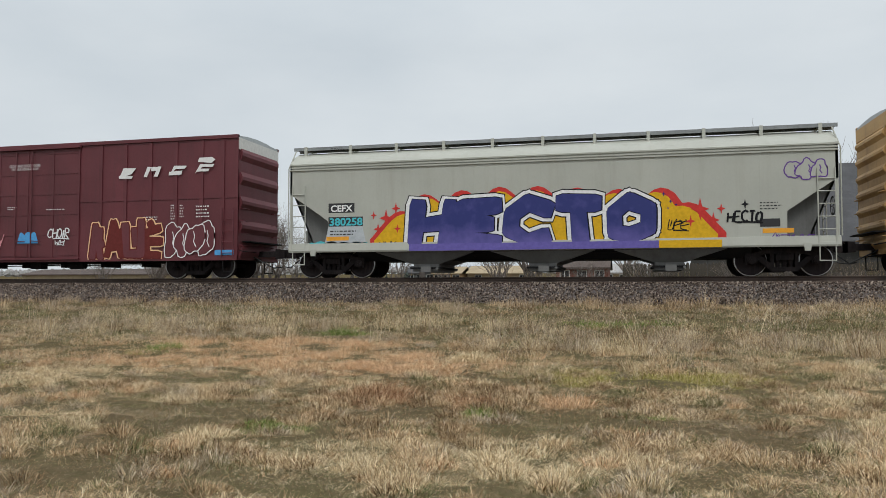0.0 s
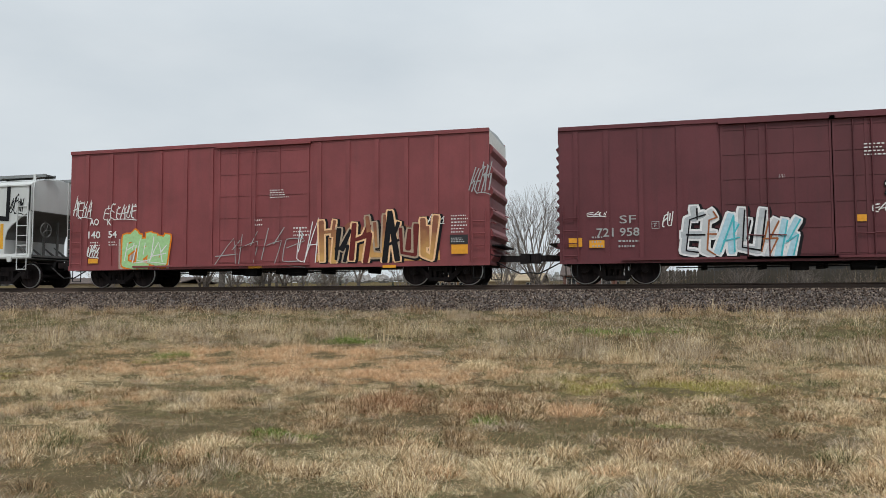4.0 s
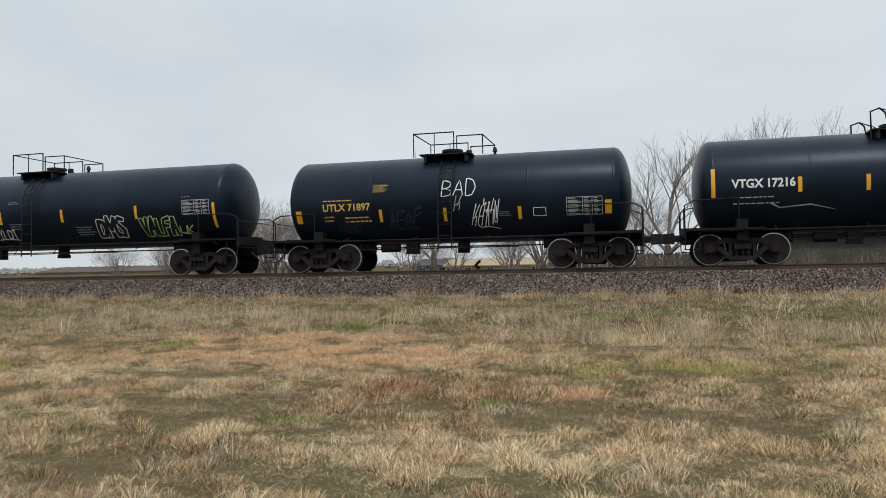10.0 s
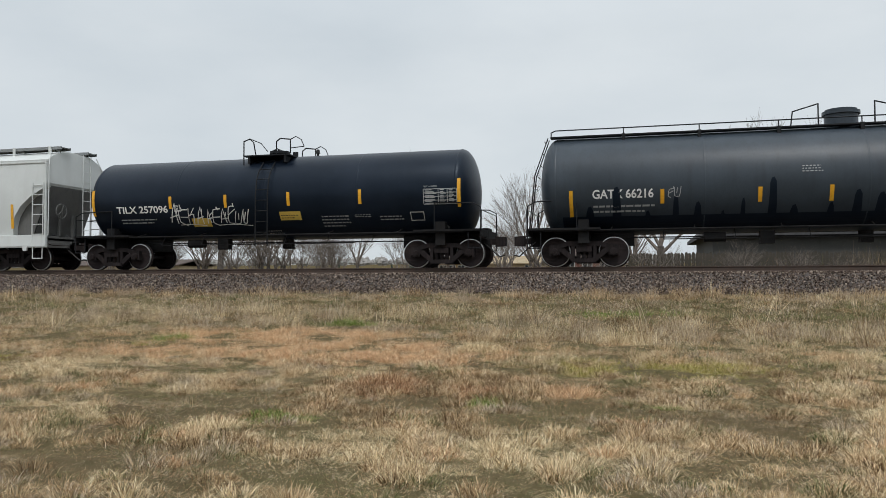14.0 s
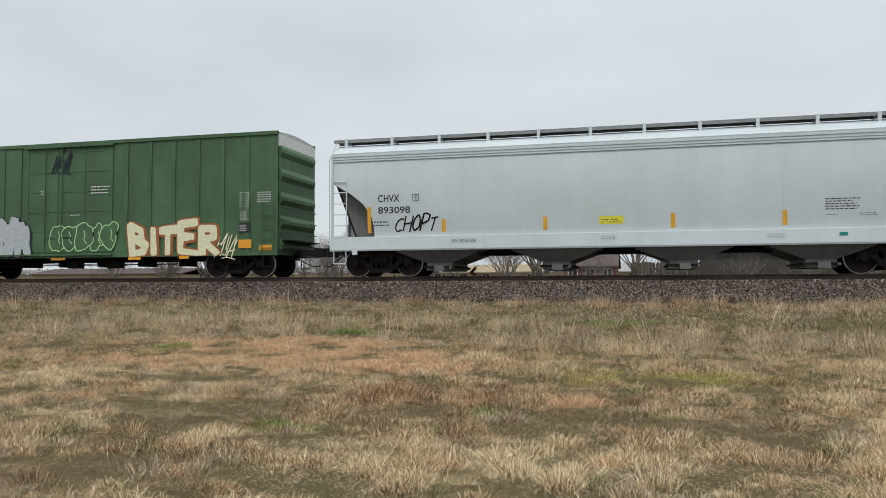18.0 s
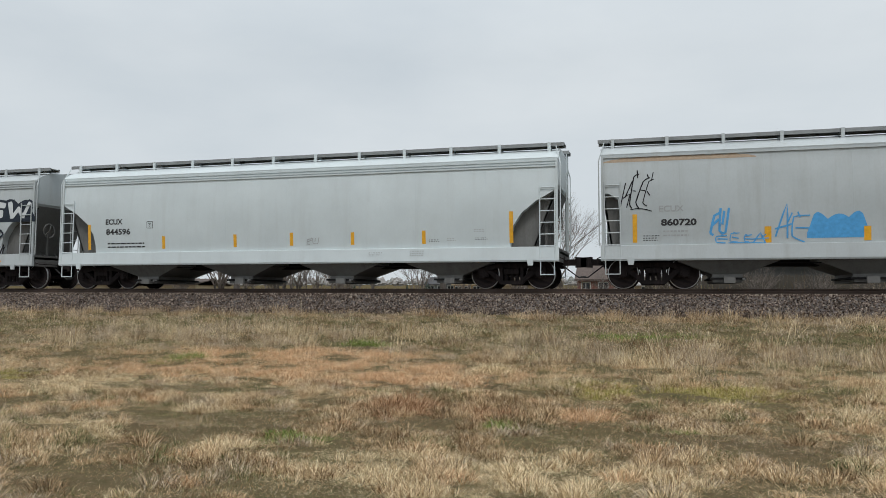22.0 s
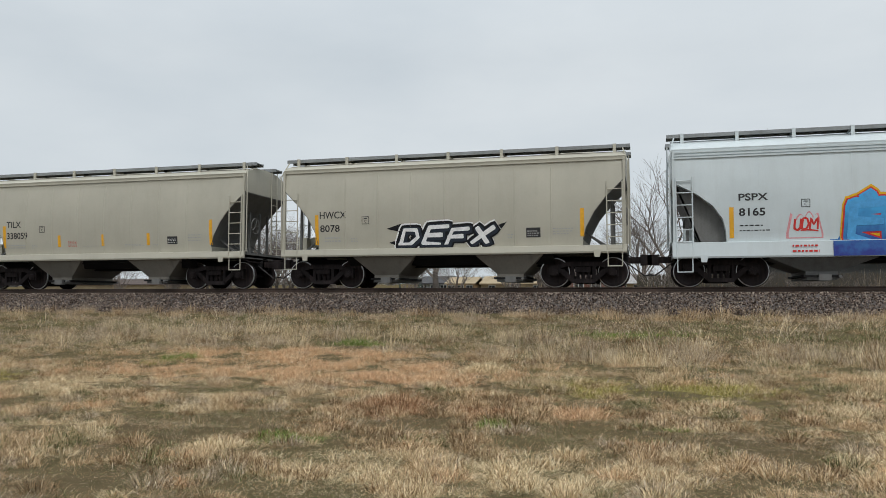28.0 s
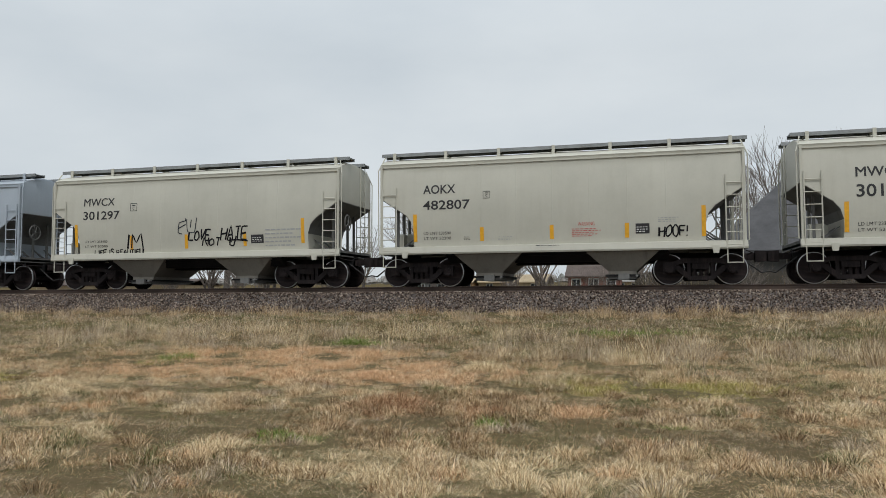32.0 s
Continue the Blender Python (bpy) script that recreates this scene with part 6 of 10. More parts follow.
bars(r, -1.02, 1.17, 0.52, 0.50, 3, "stencil_white", s, 21)
bars(r, 6.14, 1.85, 0.72, 0.16, 3, "stencil_white", s, 22)
r, s, half = CARS["c4"]
lettering(r, '721', -6.51, 1.40, 0.26, 0.50, "stencil_grey", s, 0.01)
lettering(r, '958', -5.83, 1.41, 0.25, 0.57, "stencil_grey", s, 0.01)
bars(r, -5.87, 1.08, 0.61, 0.31, 2, "stencil_grey", s, 23)
bars(r, -6.65, 1.10, 0.35, 0.40, 3, "stencil_grey", s, 24)
lettering(r, 'SF', -5.83, 1.79, 0.24, 0.48, "stencil_grey", s, 0.0)
box_stencil(r, -4.91, 1.61, 0.22, "stencil_grey", s, "F")
mural(r, '******', -4.1, -0.95, 0.8, 1.8, 0.22, [('spray_black', 0.08, 0.04, -0.02), ('spray_white', 0.035, 0, 0), (('spray_silver', 'spray_pale', 'spray_paleblue'), -0.03, 0, 0)], s, 0.1, 0.3, 33, 0.15, floor=0.7)
mural(r, '******', -4.1, -0.95, 0.8, 1.8, 0.04, [(('spray_black', 'spray_rust', 'spray_aqua'), 0.0, 0.08, 0.0)], s, 0.1, 0.3, 33, 0.15, floor=0.7, lift=0.03)
mural(r, 'FRENZ', 1.75, 5.1, 1.2, 2.06, 0.24, [('spray_white', 0.115, 0, 0), ('spray_black', 0.09, 0, 0), ('spray_lime', 0.02, 0, 0), ('spray_cream', -0.05, 0.0, 0.02)], s, 0.3, 0.2, 11, 0.35)
shape_paint(r, [[(5.47, 1.50), (6.09, 1.80), (6.9, 2.6), (6.15, 1.68)]], "spray_silver", s, 0.006, "graffiti")
mural(r, 'SR', 1.4, 1.98, 2.42, 2.76, 0.09, [('spray_black', 0.07, 0, 0), ('spray_white', 0.035, 0, 0), ('box_brown', -0.02, 0, 0)], s, 0.1, 0.15, 2, 0.25)
mural(r, '09', 7.0, 7.38, 3.06, 3.36, 0.05, [('spray_black', 0.075, 0, 0), ('spray_white', 0.05, 0, 0), ('box_brown', 0.012, 0, 0)], s, 0.1, 0.08, 3, 0.3)
lettering(r, 'YO', 7.03, 2.12, 0.19, 0.25, "stencil_white", s, 0.02)
lettering(r, 'GEM!', 7.06, 1.99, 0.25, 0.48, "stencil_white", s, 0.02)
disc_paint(r, 5.62, 3.93, 0.30, "stencil_white", s, "emblem", 0.19, 0.006)
disc_paint(r, 5.62, 3.93, 0.17, "stencil_white", s, "emblem", 0.00, 0.006)
shape_paint(r, [[(5.59, 4.1), (5.65, 4.1), (5.65, 3.76), (5.59, 3.76)], [(5.45, 3.96), (5.79, 3.96), (5.79, 3.90), (5.45, 3.90)]], "box_brown", s, 0.009, "emblem_cross")
patch_of(r, "reflector_plate", 6.32, 6.77, 1.08, 1.29, "label_orange", s)
patch_of(r, "reflector_plate", 3.68, 4.18, 0.85, 0.98, "label_orange", s)
patch_of(r, "reflector_plate", -3.57, -3.15, 0.85, 0.99, "label_orange", s)
patch_of(r, "reflector_plate", -7.34, -6.94, 1.11, 1.38, "label_orange", s)
patch_of(r, "reflector_plate", -6.73, -6.28, 1.08, 1.30, "label_orange", s)
patch_of(r, "reflector_plate", 0.60, 0.84, 1.68, 1.87, "label_orange", s)
patch_of(r, "reflector_plate", 5.47, 5.85, 1.29, 1.43, "label_orange", s)
patch_of(r, "label_plate", 7.10, 7.34, 1.10, 1.22, "stencil_white", s)
patch_of(r, "label_plate", 2.96, 3.15, 0.84, 0.94, "stencil_white", s)
bars(r, 0.83, 3.52, 0.67, 0.40, 4, "stencil_white", s, 25)
patch_of(r, "data_plate", 5.43, 5.84, 1.45, 1.81, "stencil_black", s, label="black data plate with white marks")
bars(r, 5.46, 1.50, 0.35, 0.26, 3, "stencil_white", s, 26)
bars(r, 6.15, 1.32, 0.64, 0.48, 4, "stencil_white", s, 27)
bars(r, -1.39, 2.99, 0.23, 0.11, 2, "stencil_white", s, 28)
bars(r, 5.34, 1.16, 0.50, 0.10, 1, "stencil_white", s, 29)
scrawl(r, 1.01, 1.34, 1.94, 2.20, "stencil_white", s, 4, 3, 0.03, lift=0.008)
scrawl(r, -6.77, -6.22, 2.02, 2.17, "stencil_white", s, 4, 4, 0.03, lift=0.008)
scrawl(r, -4.59, -4.35, 1.64, 2.04, "stencil_white", s, 3, 2, 0.03, lift=0.008)
r, s, half = CARS["c5"]
cloud(r, 1.92, 6.12, 0.78, 2.14, "fade_bird", s, 5, 5, 0.004)
mural(r, '*******', 2.1, 5.9, 0.85, 2.0, 0.2, [('spray_black', 0.075, 0.04, -0.02), (('spray_peach', 'spray_dust'), 0.03, 0, 0), (('fade_bird', 'spray_black', 'spray_maroon'), -0.03, 0, 0)], s, 0.1, 0.3, 43, 0.15, floor=0.72)
scrawl(r, 1.22, 2.04, 0.69, 2.20, "spray_white", s, 44, 3, 0.04, lift=0.008)
scrawl(r, -1.67, 1.46, 0.70, 1.73, "stencil_grey", s, 47, 6, 0.03, lift=0.008)
bars(r, 6.48, 1.64, 0.55, 0.62, 6, "stencil_white", s, 30)
patch_of(r, "data_plate", 6.44, 7.02, 1.28, 1.57, "stencil_black", s, label="black data plate with white marks")
bars(r, 6.48, 1.34, 0.49, 0.17, 3, "stencil_white", s, 31)
patch_of(r, "reflector_plate", 6.49, 7.02, 0.97, 1.26, "label_orange", s)
patch_of(r, "reflector_plate", 4.21, 4.66, 0.56, 0.65, "label_orange", s)
patch_of(r, "reflector_plate", -0.55, -0.06, 0.60, 0.71, "label_orange", s)
bars(r, 0.22, 2.96, 0.72, 0.32, 4, "stencil_white", s, 32)
scrawl(r, 7.16, 7.75, 2.87, 3.68, "stencil_grey", s, 6, 5, 0.035, lift=0.008)
bars(r, -0.35, 2.04, 0.31, 0.30, 2, "stencil_white", s, 33)
bars(r, 1.09, 1.66, 0.59, 0.36, 3, "stencil_white", s, 34)
scrawl(r, 5.72, 6.26, 1.95, 2.18, "stencil_white", s, 5, 4, 0.03, lift=0.008)
r, s, half = CARS["c5"]
lettering(r, 'AO', -6.84, 2.21, 0.24, 0.38, "stencil_white", s, 0.02)
lettering(r, 'K', -6.11, 2.20, 0.24, 0.17, "stencil_white", s, 0.02)
lettering(r, '140', -6.89, 1.74, 0.26, 0.50, "stencil_white", s, 0.02)
lettering(r, '54', -6.06, 1.75, 0.25, 0.35, "stencil_white", s, 0.02)
bars(r, -6.81, 1.47, 0.41, 0.21, 2, "stencil_white", s, 35)
bars(r, -6.04, 1.48, 0.36, 0.20, 2, "stencil_white", s, 36)
scrawl(r, -7.54, -6.77, 2.50, 3.12, "stencil_white", s, 5, 6, 0.035, lift=0.008)
scrawl(r, -6.21, -4.92, 2.40, 2.94, "stencil_white", s, 8, 8, 0.035, lift=0.008)
scrawl(r, -6.93, -6.44, 1.07, 1.49, "stencil_white", s, 9, 4, 0.04, lift=0.008)
patch_of(r, "reflector_plate", -6.87, -6.47, 0.85, 1.02, "label_orange", s)
patch_of(r, "reflector_plate", -5.55, -5.20, 1.04, 1.13, "label_orange", s)
patch_of(r, "rust_stain", -5.62, -3.59, 0.64, 1.69, "rust_stain", s, label="patch of bleeding rust")
mural(r, '***', -5.4, -3.75, 0.75, 1.7, 0.26, [('spray_orange', 0.07, 0, 0), ('spray_mint', 0.01, 0, 0)], s, 0.1, 0.25, 53, 0.15, floor=0.62)
scrawl(r, -5.40, -3.73, 0.86, 1.69, "stencil_white", s, 55, 4, 0.035, lift=0.016)
r, s, half = CARS["c6"]
shape_paint(r, [[(-5.52, 3.75), (-5.03, 3.82), (-5.03, 3.00), (-5.26, 3.01)], [(-5.11, 3.00), (-3.30, 2.97), (-3.30, 2.56), (-4.58, 2.59)], [(-3.81, 2.58), (-3.30, 2.56), (-3.31, 1.30), (-3.76, 1.31)], [(-2.11, 3.84), (-1.91, 3.83), (-1.92, 2.60), (-2.12, 2.61)], [(-2.09, 1.98), (-1.91, 1.97), (-1.92, 1.26), (-2.10, 1.27)], [(-1.76, 2.51), (-0.72, 2.68), (-0.66, 2.22)], [(-0.78, 3.82), (-0.60, 3.81), (-0.63, 1.23), (-0.81, 1.23)], [(0.41, 3.34), (0.65, 3.33), (0.64, 2.63), (0.40, 2.72)], [(0.40, 2.67), (1.73, 2.76), (1.72, 2.41), (0.39, 2.43)], [(0.39, 2.46), (0.65, 2.45), (0.63, 1.20), (0.37, 1.20)], [(0.64, 2.49), (1.14, 2.47), (1.13, 1.86), (0.63, 1.88)], [(1.11, 2.47), (1.72, 2.44), (1.70, 1.17), (1.08, 1.19)], [(1.71, 3.75), (1.90, 3.74), (1.88, 2.72), (1.69, 2.72)], [(1.86, 2.58), (3.13, 2.46), (3.13, 2.32), (1.86, 2.41)], [(3.19, 3.34), (3.35, 3.34), (3.34, 2.76), (3.17, 2.76)], [(3.34, 2.79), (4.54, 2.64), (4.53, 2.47), (3.33, 2.59)], [(3.10, 2.36), (3.33, 2.35), (3.40, 1.40), (3.11, 1.41)], [(4.54, 3.82), (4.70, 3.81), (4.66, 2.47), (4.50, 2.47)], [(-5.03, 3.93), (-2.11, 3.84), (-2.11, 3.71), (-5.03, 3.76)]], "spray_black", s, 0.006, "graffiti")
strips(r, s, [-4.33], 1.54, 2.36, 0.14)
strips(r, s, [-1.89], 1.51, 1.97, 0.14)
strips(r, s, [1.84], 1.49, 1.94, 0.14)
strips(r, s, [4.34], 1.44, 2.38, 0.14)
patch_of(r, "sprayed_patch", -4.53, -3.87, 1.32, 2.62, "spray_white", s)
scrawl(r, -4.45, -3.87, 1.39, 2.54, "spray_black", s, 61, 6, 0.04, lift=0.008)
patch_of(r, "sprayed_patch", 0.64, 1.12, 1.23, 1.88, "spray_white", s)
scrawl(r, 0.66, 1.11, 1.26, 1.85, "spray_black", s, 63, 5, 0.04, lift=0.008)
scrawl(r, 4.73, 5.28, 2.75, 3.37, "spray_black", s, 65, 5, 0.035, lift=0.008)
patch_of(r, "sprayed_patch", 3.84, 4.21, 0.98, 1.33, "spray_sky", s)
bars(r, -3.10, 1.50, 0.26, 0.18, 4, "stencil_black", s, 37)
bars(r, 2.46, 1.29, 0.25, 0.15, 2, "stencil_black", s, 38)
shape_paint(r, [[(2.46, 1.27), (2.73, 1.27), (2.73, 1.29), (2.46, 1.29)], [(2.46, 1.43), (2.73, 1.43), (2.73, 1.45), (2.46, 1.45)], [(2.46, 1.27), (2.48, 1.27), (2.48, 1.45), (2.46, 1.45)], [(2.71, 1.27), (2.73, 1.27), (2.73, 1.45), (2.71, 1.45)]], "stencil_black", s, name="box_mark")
r, s, half = CARS["t7"]
strips(r, s, [-8.54], 2.03, 2.89, 0.11)
strips(r, s, [-5.04], 2.23, 2.65, 0.11)
strips(r, s, [-1.52], 2.22, 2.66, 0.11)
strips(r, s, [2.18], 2.21, 2.66, 0.11)
strips(r, s, [5.86], 2.22, 2.69, 0.11)
strips(r, s, [8.90], 2.03, 2.92, 0.11)
lettering(r, 'UTLX', -7.26, 2.05, 0.26, 0.76, "stencil_grey", s, 0.02)
lettering(r, '220070', -6.31, 2.02, 0.25, 1.02, "stencil_grey", s, 0.02)
box_stencil(r, -4.88, 2.06, 0.23, "stencil_grey", s, "C")
bars(r, -7.31, 1.63, 2.24, 0.23, 2, "stencil_grey", s, 39)
patch_of(r, "warning_label", 3.67, 4.42, 1.52, 1.85, "stencil_yellow", s)
bars(r, 3.79, 1.57, 0.53, 0.21, 2, "stencil_black", s, 40)
bars(r, 4.79, 1.67, 0.52, 0.24, 3, "stencil_grey", s, 41)
shape_paint(r, [[(5.81, 1.61), (6.18, 1.61), (6.18, 1.63), (5.81, 1.63)], [(5.81, 1.81), (6.18, 1.81), (6.18, 1.83), (5.81, 1.83)], [(5.81, 1.61), (5.83, 1.61), (5.83, 1.83), (5.81, 1.83)], [(6.16, 1.61), (6.18, 1.61), (6.18, 1.83), (6.16, 1.83)]], "stencil_grey", s, name="box_mark")
lettering(r, 'LIQUEFIED PETROLEUM GAS', 5.31, 2.07, 0.16, 1.62, "stencil_yellow", s, 0.0)
lettering(r, 'NON ODORIZED', 6.75, 1.64, 0.15, 0.90, "stencil_grey", s, 0.01)
shape_paint(r, [[(6.60, 1.78), (6.84, 1.70), (6.84, 1.62)]], "stencil_white", s, 0.006, "graffiti")
shape_paint(r, [[(7.92, 1.48), (8.13, 1.29), (8.29, 1.47), (8.08, 1.66)]], "stencil_white", s, 0.006, "placard")
shape_paint(r, [[(7.95, 1.48), (8.13, 1.32), (8.25, 1.47), (8.09, 1.62)]], "stencil_red", s, 0.009, "placard_face")
table_label(r, 7.56, 2.13, 1.06, 0.49, "stencil_grey", s)
bars(r, 1.13, 1.76, 0.58, 0.07, 2, "stencil_grey", s, 42)
bars(r, 8.03, 1.18, 0.62, 0.05, 1, "stencil_grey", s, 43)
lettering(r, 'DOT MARKINGS', 7.57, 2.67, 0.07, 0.47, "stencil_grey", s, 0.0)
r, s, half = CARS["t8"]
strips(r, s, [-5.63], 2.00, 2.78, 0.11)
strips(r, s, [-3.58], 2.13, 2.57, 0.11)
strips(r, s, [-1.37], 2.06, 2.51, 0.11)
strips(r, s, [1.14], 2.02, 2.45, 0.11)
strips(r, s, [2.84], 1.98, 2.43, 0.11)
strips(r, s, [5.35], 1.76, 2.61, 0.11)
lettering(r, 'TAEX 801', -5.09, 2.30, 0.30, 1.30, "stencil_white", s, 0.02)
box_stencil(r, -3.40, 2.30, 0.27, "stencil_white", s, "X")
bars(r, -4.65, 1.59, 1.55, 0.55, 3, "stencil_grey", s, 44)
tag(r, 'ELIGA?', -1.3, -0.4, 1.92, 2.28, 'spray_aqua', s, 0.04, 3, 0.3)
mural(r, 'MINE', 1.15, 2.15, 1.47, 1.86, 0.07, [('spray_silver', 0.035, 0, 0), ('tank_black', 0.0, 0, 0)], s, 0.1, 0.2, 5, 0.3)
tag(r, 'MINE', 1.1, 2.2, 1.44, 1.9, 'stencil_white', s, 0.025, 5, 0.15, lift=0.026)
table_label(r, 4.09, 2.10, 1.07, 0.50, "stencil_grey", s)
shape_paint(r, [[(3.85, 1.53), (4.30, 1.53), (4.30, 1.55), (3.85, 1.55)], [(3.85, 1.76), (4.30, 1.76), (4.30, 1.78), (3.85, 1.78)], [(3.85, 1.53), (3.87, 1.53), (3.87, 1.78), (3.85, 1.78)], [(4.28, 1.53), (4.30, 1.53), (4.30, 1.78), (4.28, 1.78)]], "stencil_grey", s, name="box_mark")
bars(r, 0.33, 1.57, 0.67, 0.31, 4, "stencil_grey", s, 45)
scrawl(r, -3.38, -3.04, 1.50, 1.96, "spray_aqua", s, 8, 2, 0.03, lift=0.008)
scrawl(r, 2.78, 3.44, 1.50, 1.77, "spray_maroon", s, 8, 4, 0.03, lift=0.008)
r, s, half = CARS["t9"]
strips(r, s, [-5.46], 1.95, 2.79, 0.12)
strips(r, s, [-2.21], 2.11, 2.58, 0.12)
strips(r, s, [-0.13], 2.11, 2.57, 0.12)
strips(r, s, [2.31], 2.14, 2.56, 0.12)
strips(r, s, [5.17], 1.91, 2.78, 0.12)
lettering(r, 'UTLX 601545', -4.48, 2.02, 0.23, 2.08, "stencil_yellow", s, 0.025)
table_label(r, 3.91, 1.97, 1.07, 0.49, "stencil_grey", s)
bars(r, -2.83, 2.61, 0.33, 0.27, 4, "stencil_yellow", s, 46)
bars(r, 1.88, 1.54, 0.69, 0.09, 1, "stencil_yellow", s, 47)
bars(r, -4.46, 1.70, 1.92, 0.23, 2, "stencil_yellow", s, 48)
r, s, half = CARS["t10"]
strips(r, s, [-5.24], 1.95, 2.79, 0.11)
strips(r, s, [-2.91], 2.03, 2.46, 0.11)
strips(r, s, [-1.16], 2.00, 2.45, 0.11)
strips(r, s, [0.59], 2.05, 2.49, 0.11)
strips(r, s, [2.67], 2.08, 2.53, 0.11)
strips(r, s, [5.13], 1.96, 2.80, 0.11)
lettering(r, 'VTGX 17216', -4.74, 2.19, 0.27, 1.71, "stencil_white", s, 0.03)
bars(r, -4.67, 1.91, 1.48, 0.09, 1, "stencil_grey", s, 49)
bars(r, -4.70, 1.74, 1.47, 0.09, 1, "stencil_grey", s, 50)
table_label(r, 3.97, 2.02, 1.05, 0.51, "stencil_grey", s)
shape_paint(r, [[(3.71, 1.43), (4.16, 1.43), (4.16, 1.45), (3.71, 1.45)], [(3.71, 1.67), (4.16, 1.67), (4.16, 1.69), (3.71, 1.69)], [(3.71, 1.43), (3.73, 1.43), (3.73, 1.69), (3.71, 1.69)], [(4.14, 1.43), (4.16, 1.43), (4.16, 1.69), (4.14, 1.69)]], "stencil_grey", s, name="box_mark")
bars(r, 0.37, 1.40, 0.77, 0.32, 5, "stencil_grey", s, 51)
bars(r, 1.70, 1.62, 0.38, 0.10, 2, "stencil_grey", s, 52)
patch_of(r, "label_plate", 0.28, 0.51, 2.09, 2.26, "stencil_white", s)
shape_paint(r, [[(-3.68, 1.79), (-3.43, 1.63), (-3.44, 1.60), (-3.70, 1.73)], [(-3.43, 1.63), (-2.62, 1.70), (-2.63, 1.66), (-3.44, 1.60)], [(-2.62, 1.70), (-2.08, 1.56), (-1.89, 1.50), (-2.63, 1.66)], [(0.79, 1.74), (2.24, 1.89), (2.23, 1.85), (0.78, 1.70)], [(2.24, 1.89), (2.99, 1.55), (2.98, 1.51), (2.23, 1.85)], [(3.40, 1.86), (3.71, 1.89), (4.01, 1.76), (3.71, 1.85)], [(4.01, 1.77), (5.27, 1.87), (5.26, 1.83), (4.01, 1.74)]], "stencil_grey", s, 0.006, "graffiti")
scrawl(r, 2.99, 3.35, 1.82, 2.08, "stencil_grey", s, 4, 3, 0.02, lift=0.008)
lettering(r, 'DOT MARKINGS', 3.97, 2.57, 0.08, 0.49, "stencil_grey", s, 0.0)
r, s, half = CARS["t11"]
lettering(r, 'UTLX 71897', -4.21, 1.98, 0.24, 1.66, "stencil_yellow", s, 0.02)
bars(r, -4.20, 2.31, 1.14, 0.09, 1, "stencil_yellow", s, 53)
bars(r, -4.18, 1.66, 0.36, 0.24, 2, "stencil_yellow", s, 54)
bars(r, -3.46, 1.62, 1.16, 0.24, 2, "stencil_yellow", s, 55)
bars(r, -2.45, 2.56, 0.53, 0.27, 4, "stencil_yellow", s, 56)
tag(r, 'BAD', -0.1, 0.98, 2.34, 2.86, 'stencil_white', s, 0.033, 4, 0.12, 0.14, tail=False)
scrawl(r, 0.87, 1.66, 1.34, 2.06, "stencil_white", s, 6, 7, 0.03, lift=0.008)
table_label(r, 3.80, 1.61, 1.07, 0.53, "stencil_grey", s)
shape_paint(r, [[(2.77, 1.62), (3.17, 1.62), (3.17, 1.64), (2.77, 1.64)], [(2.77, 1.86), (3.17, 1.86), (3.17, 1.88), (2.77, 1.88)], [(2.77, 1.62), (2.79, 1.62), (2.79, 1.88), (2.77, 1.88)], [(3.15, 1.62), (3.17, 1.62), (3.17, 1.88), (3.15, 1.88)]], "stencil_white", s, name="box_mark")
bars(r, 1.71, 1.66, 0.41, 0.17, 3, "stencil_grey", s, 57)
strips(r, s, [-2.21], 1.59, 1.99, 0.11)
strips(r, s, [-0.05], 1.55, 1.97, 0.11)
strips(r, s, [2.35], 1.54, 1.93, 0.11)
strips(r, s, [-5.09], 1.62, 2.03, 0.2)
strips(r, s, [5.05], 1.62, 2.03, 0.2)
scrawl(r, -1.92, -0.88, 1.37, 1.93, "spray_slate", s, 7, 6, 0.05, lift=0.008)
scrawl(r, -3.75, -2.96, 1.30, 1.66, "spray_slate", s, 9, 5, 0.04, lift=0.008)
scrawl(r, 0.30, 0.48, 1.83, 2.27, "stencil_grey", s, 2, 1, 0.03, lift=0.008)
r, s, half = CARS["t12"]
strips(r, s, [-7.59], 1.63, 2.44, 0.11)
strips(r, s, [-4.47], 2.00, 2.45, 0.11)
strips(r, s, [-1.35], 1.98, 2.43, 0.11)
strips(r, s, [1.38], 1.98, 2.44, 0.11)
strips(r, s, [4.51], 2.00, 2.46, 0.11)
strips(r, s, [7.61], 1.62, 2.47, 0.11)
lettering(r, 'GBRX 705089', -7.35, 1.93, 0.28, 2.70, "stencil_white", s, 0.02)
bars(r, -6.66, 1.68, 1.86, 0.18, 2, "stencil_grey", s, 58)
box_stencil(r, -4.02, 1.97, 0.24, "stencil_white", s, "C")
tag(r, 'SPYLDT', -2.05, -0.85, 1.46, 1.8, 'stencil_white', s, 0.045, 6, 0.1)
mural(r, 'DMS', 2.85, 3.9, 1.42, 2.05, 0.1, [('stencil_white', 0.05, 0, 0), ('tank_black', 0.015, 0, 0)], s, 0.1, 0.2, 7, 0.2)
mural(r, 'VALFA', 4.65, 6.05, 1.42, 2.02, 0.09, [('spray_lime', 0.045, 0, 0), ('tank_black', 0.012, 0, 0)], s, 0.05, 0.22, 9, 0.2)
tag(r, 'UK', 6.15, 6.7, 1.46, 1.72, 'spray_lime', s, 0.04, 12)
table_label(r, 6.38, 2.09, 1.06, 0.49, "stencil_grey", s)
bars(r, 6.39, 2.69, 0.38, 0.05, 1, "stencil_grey", s, 59)
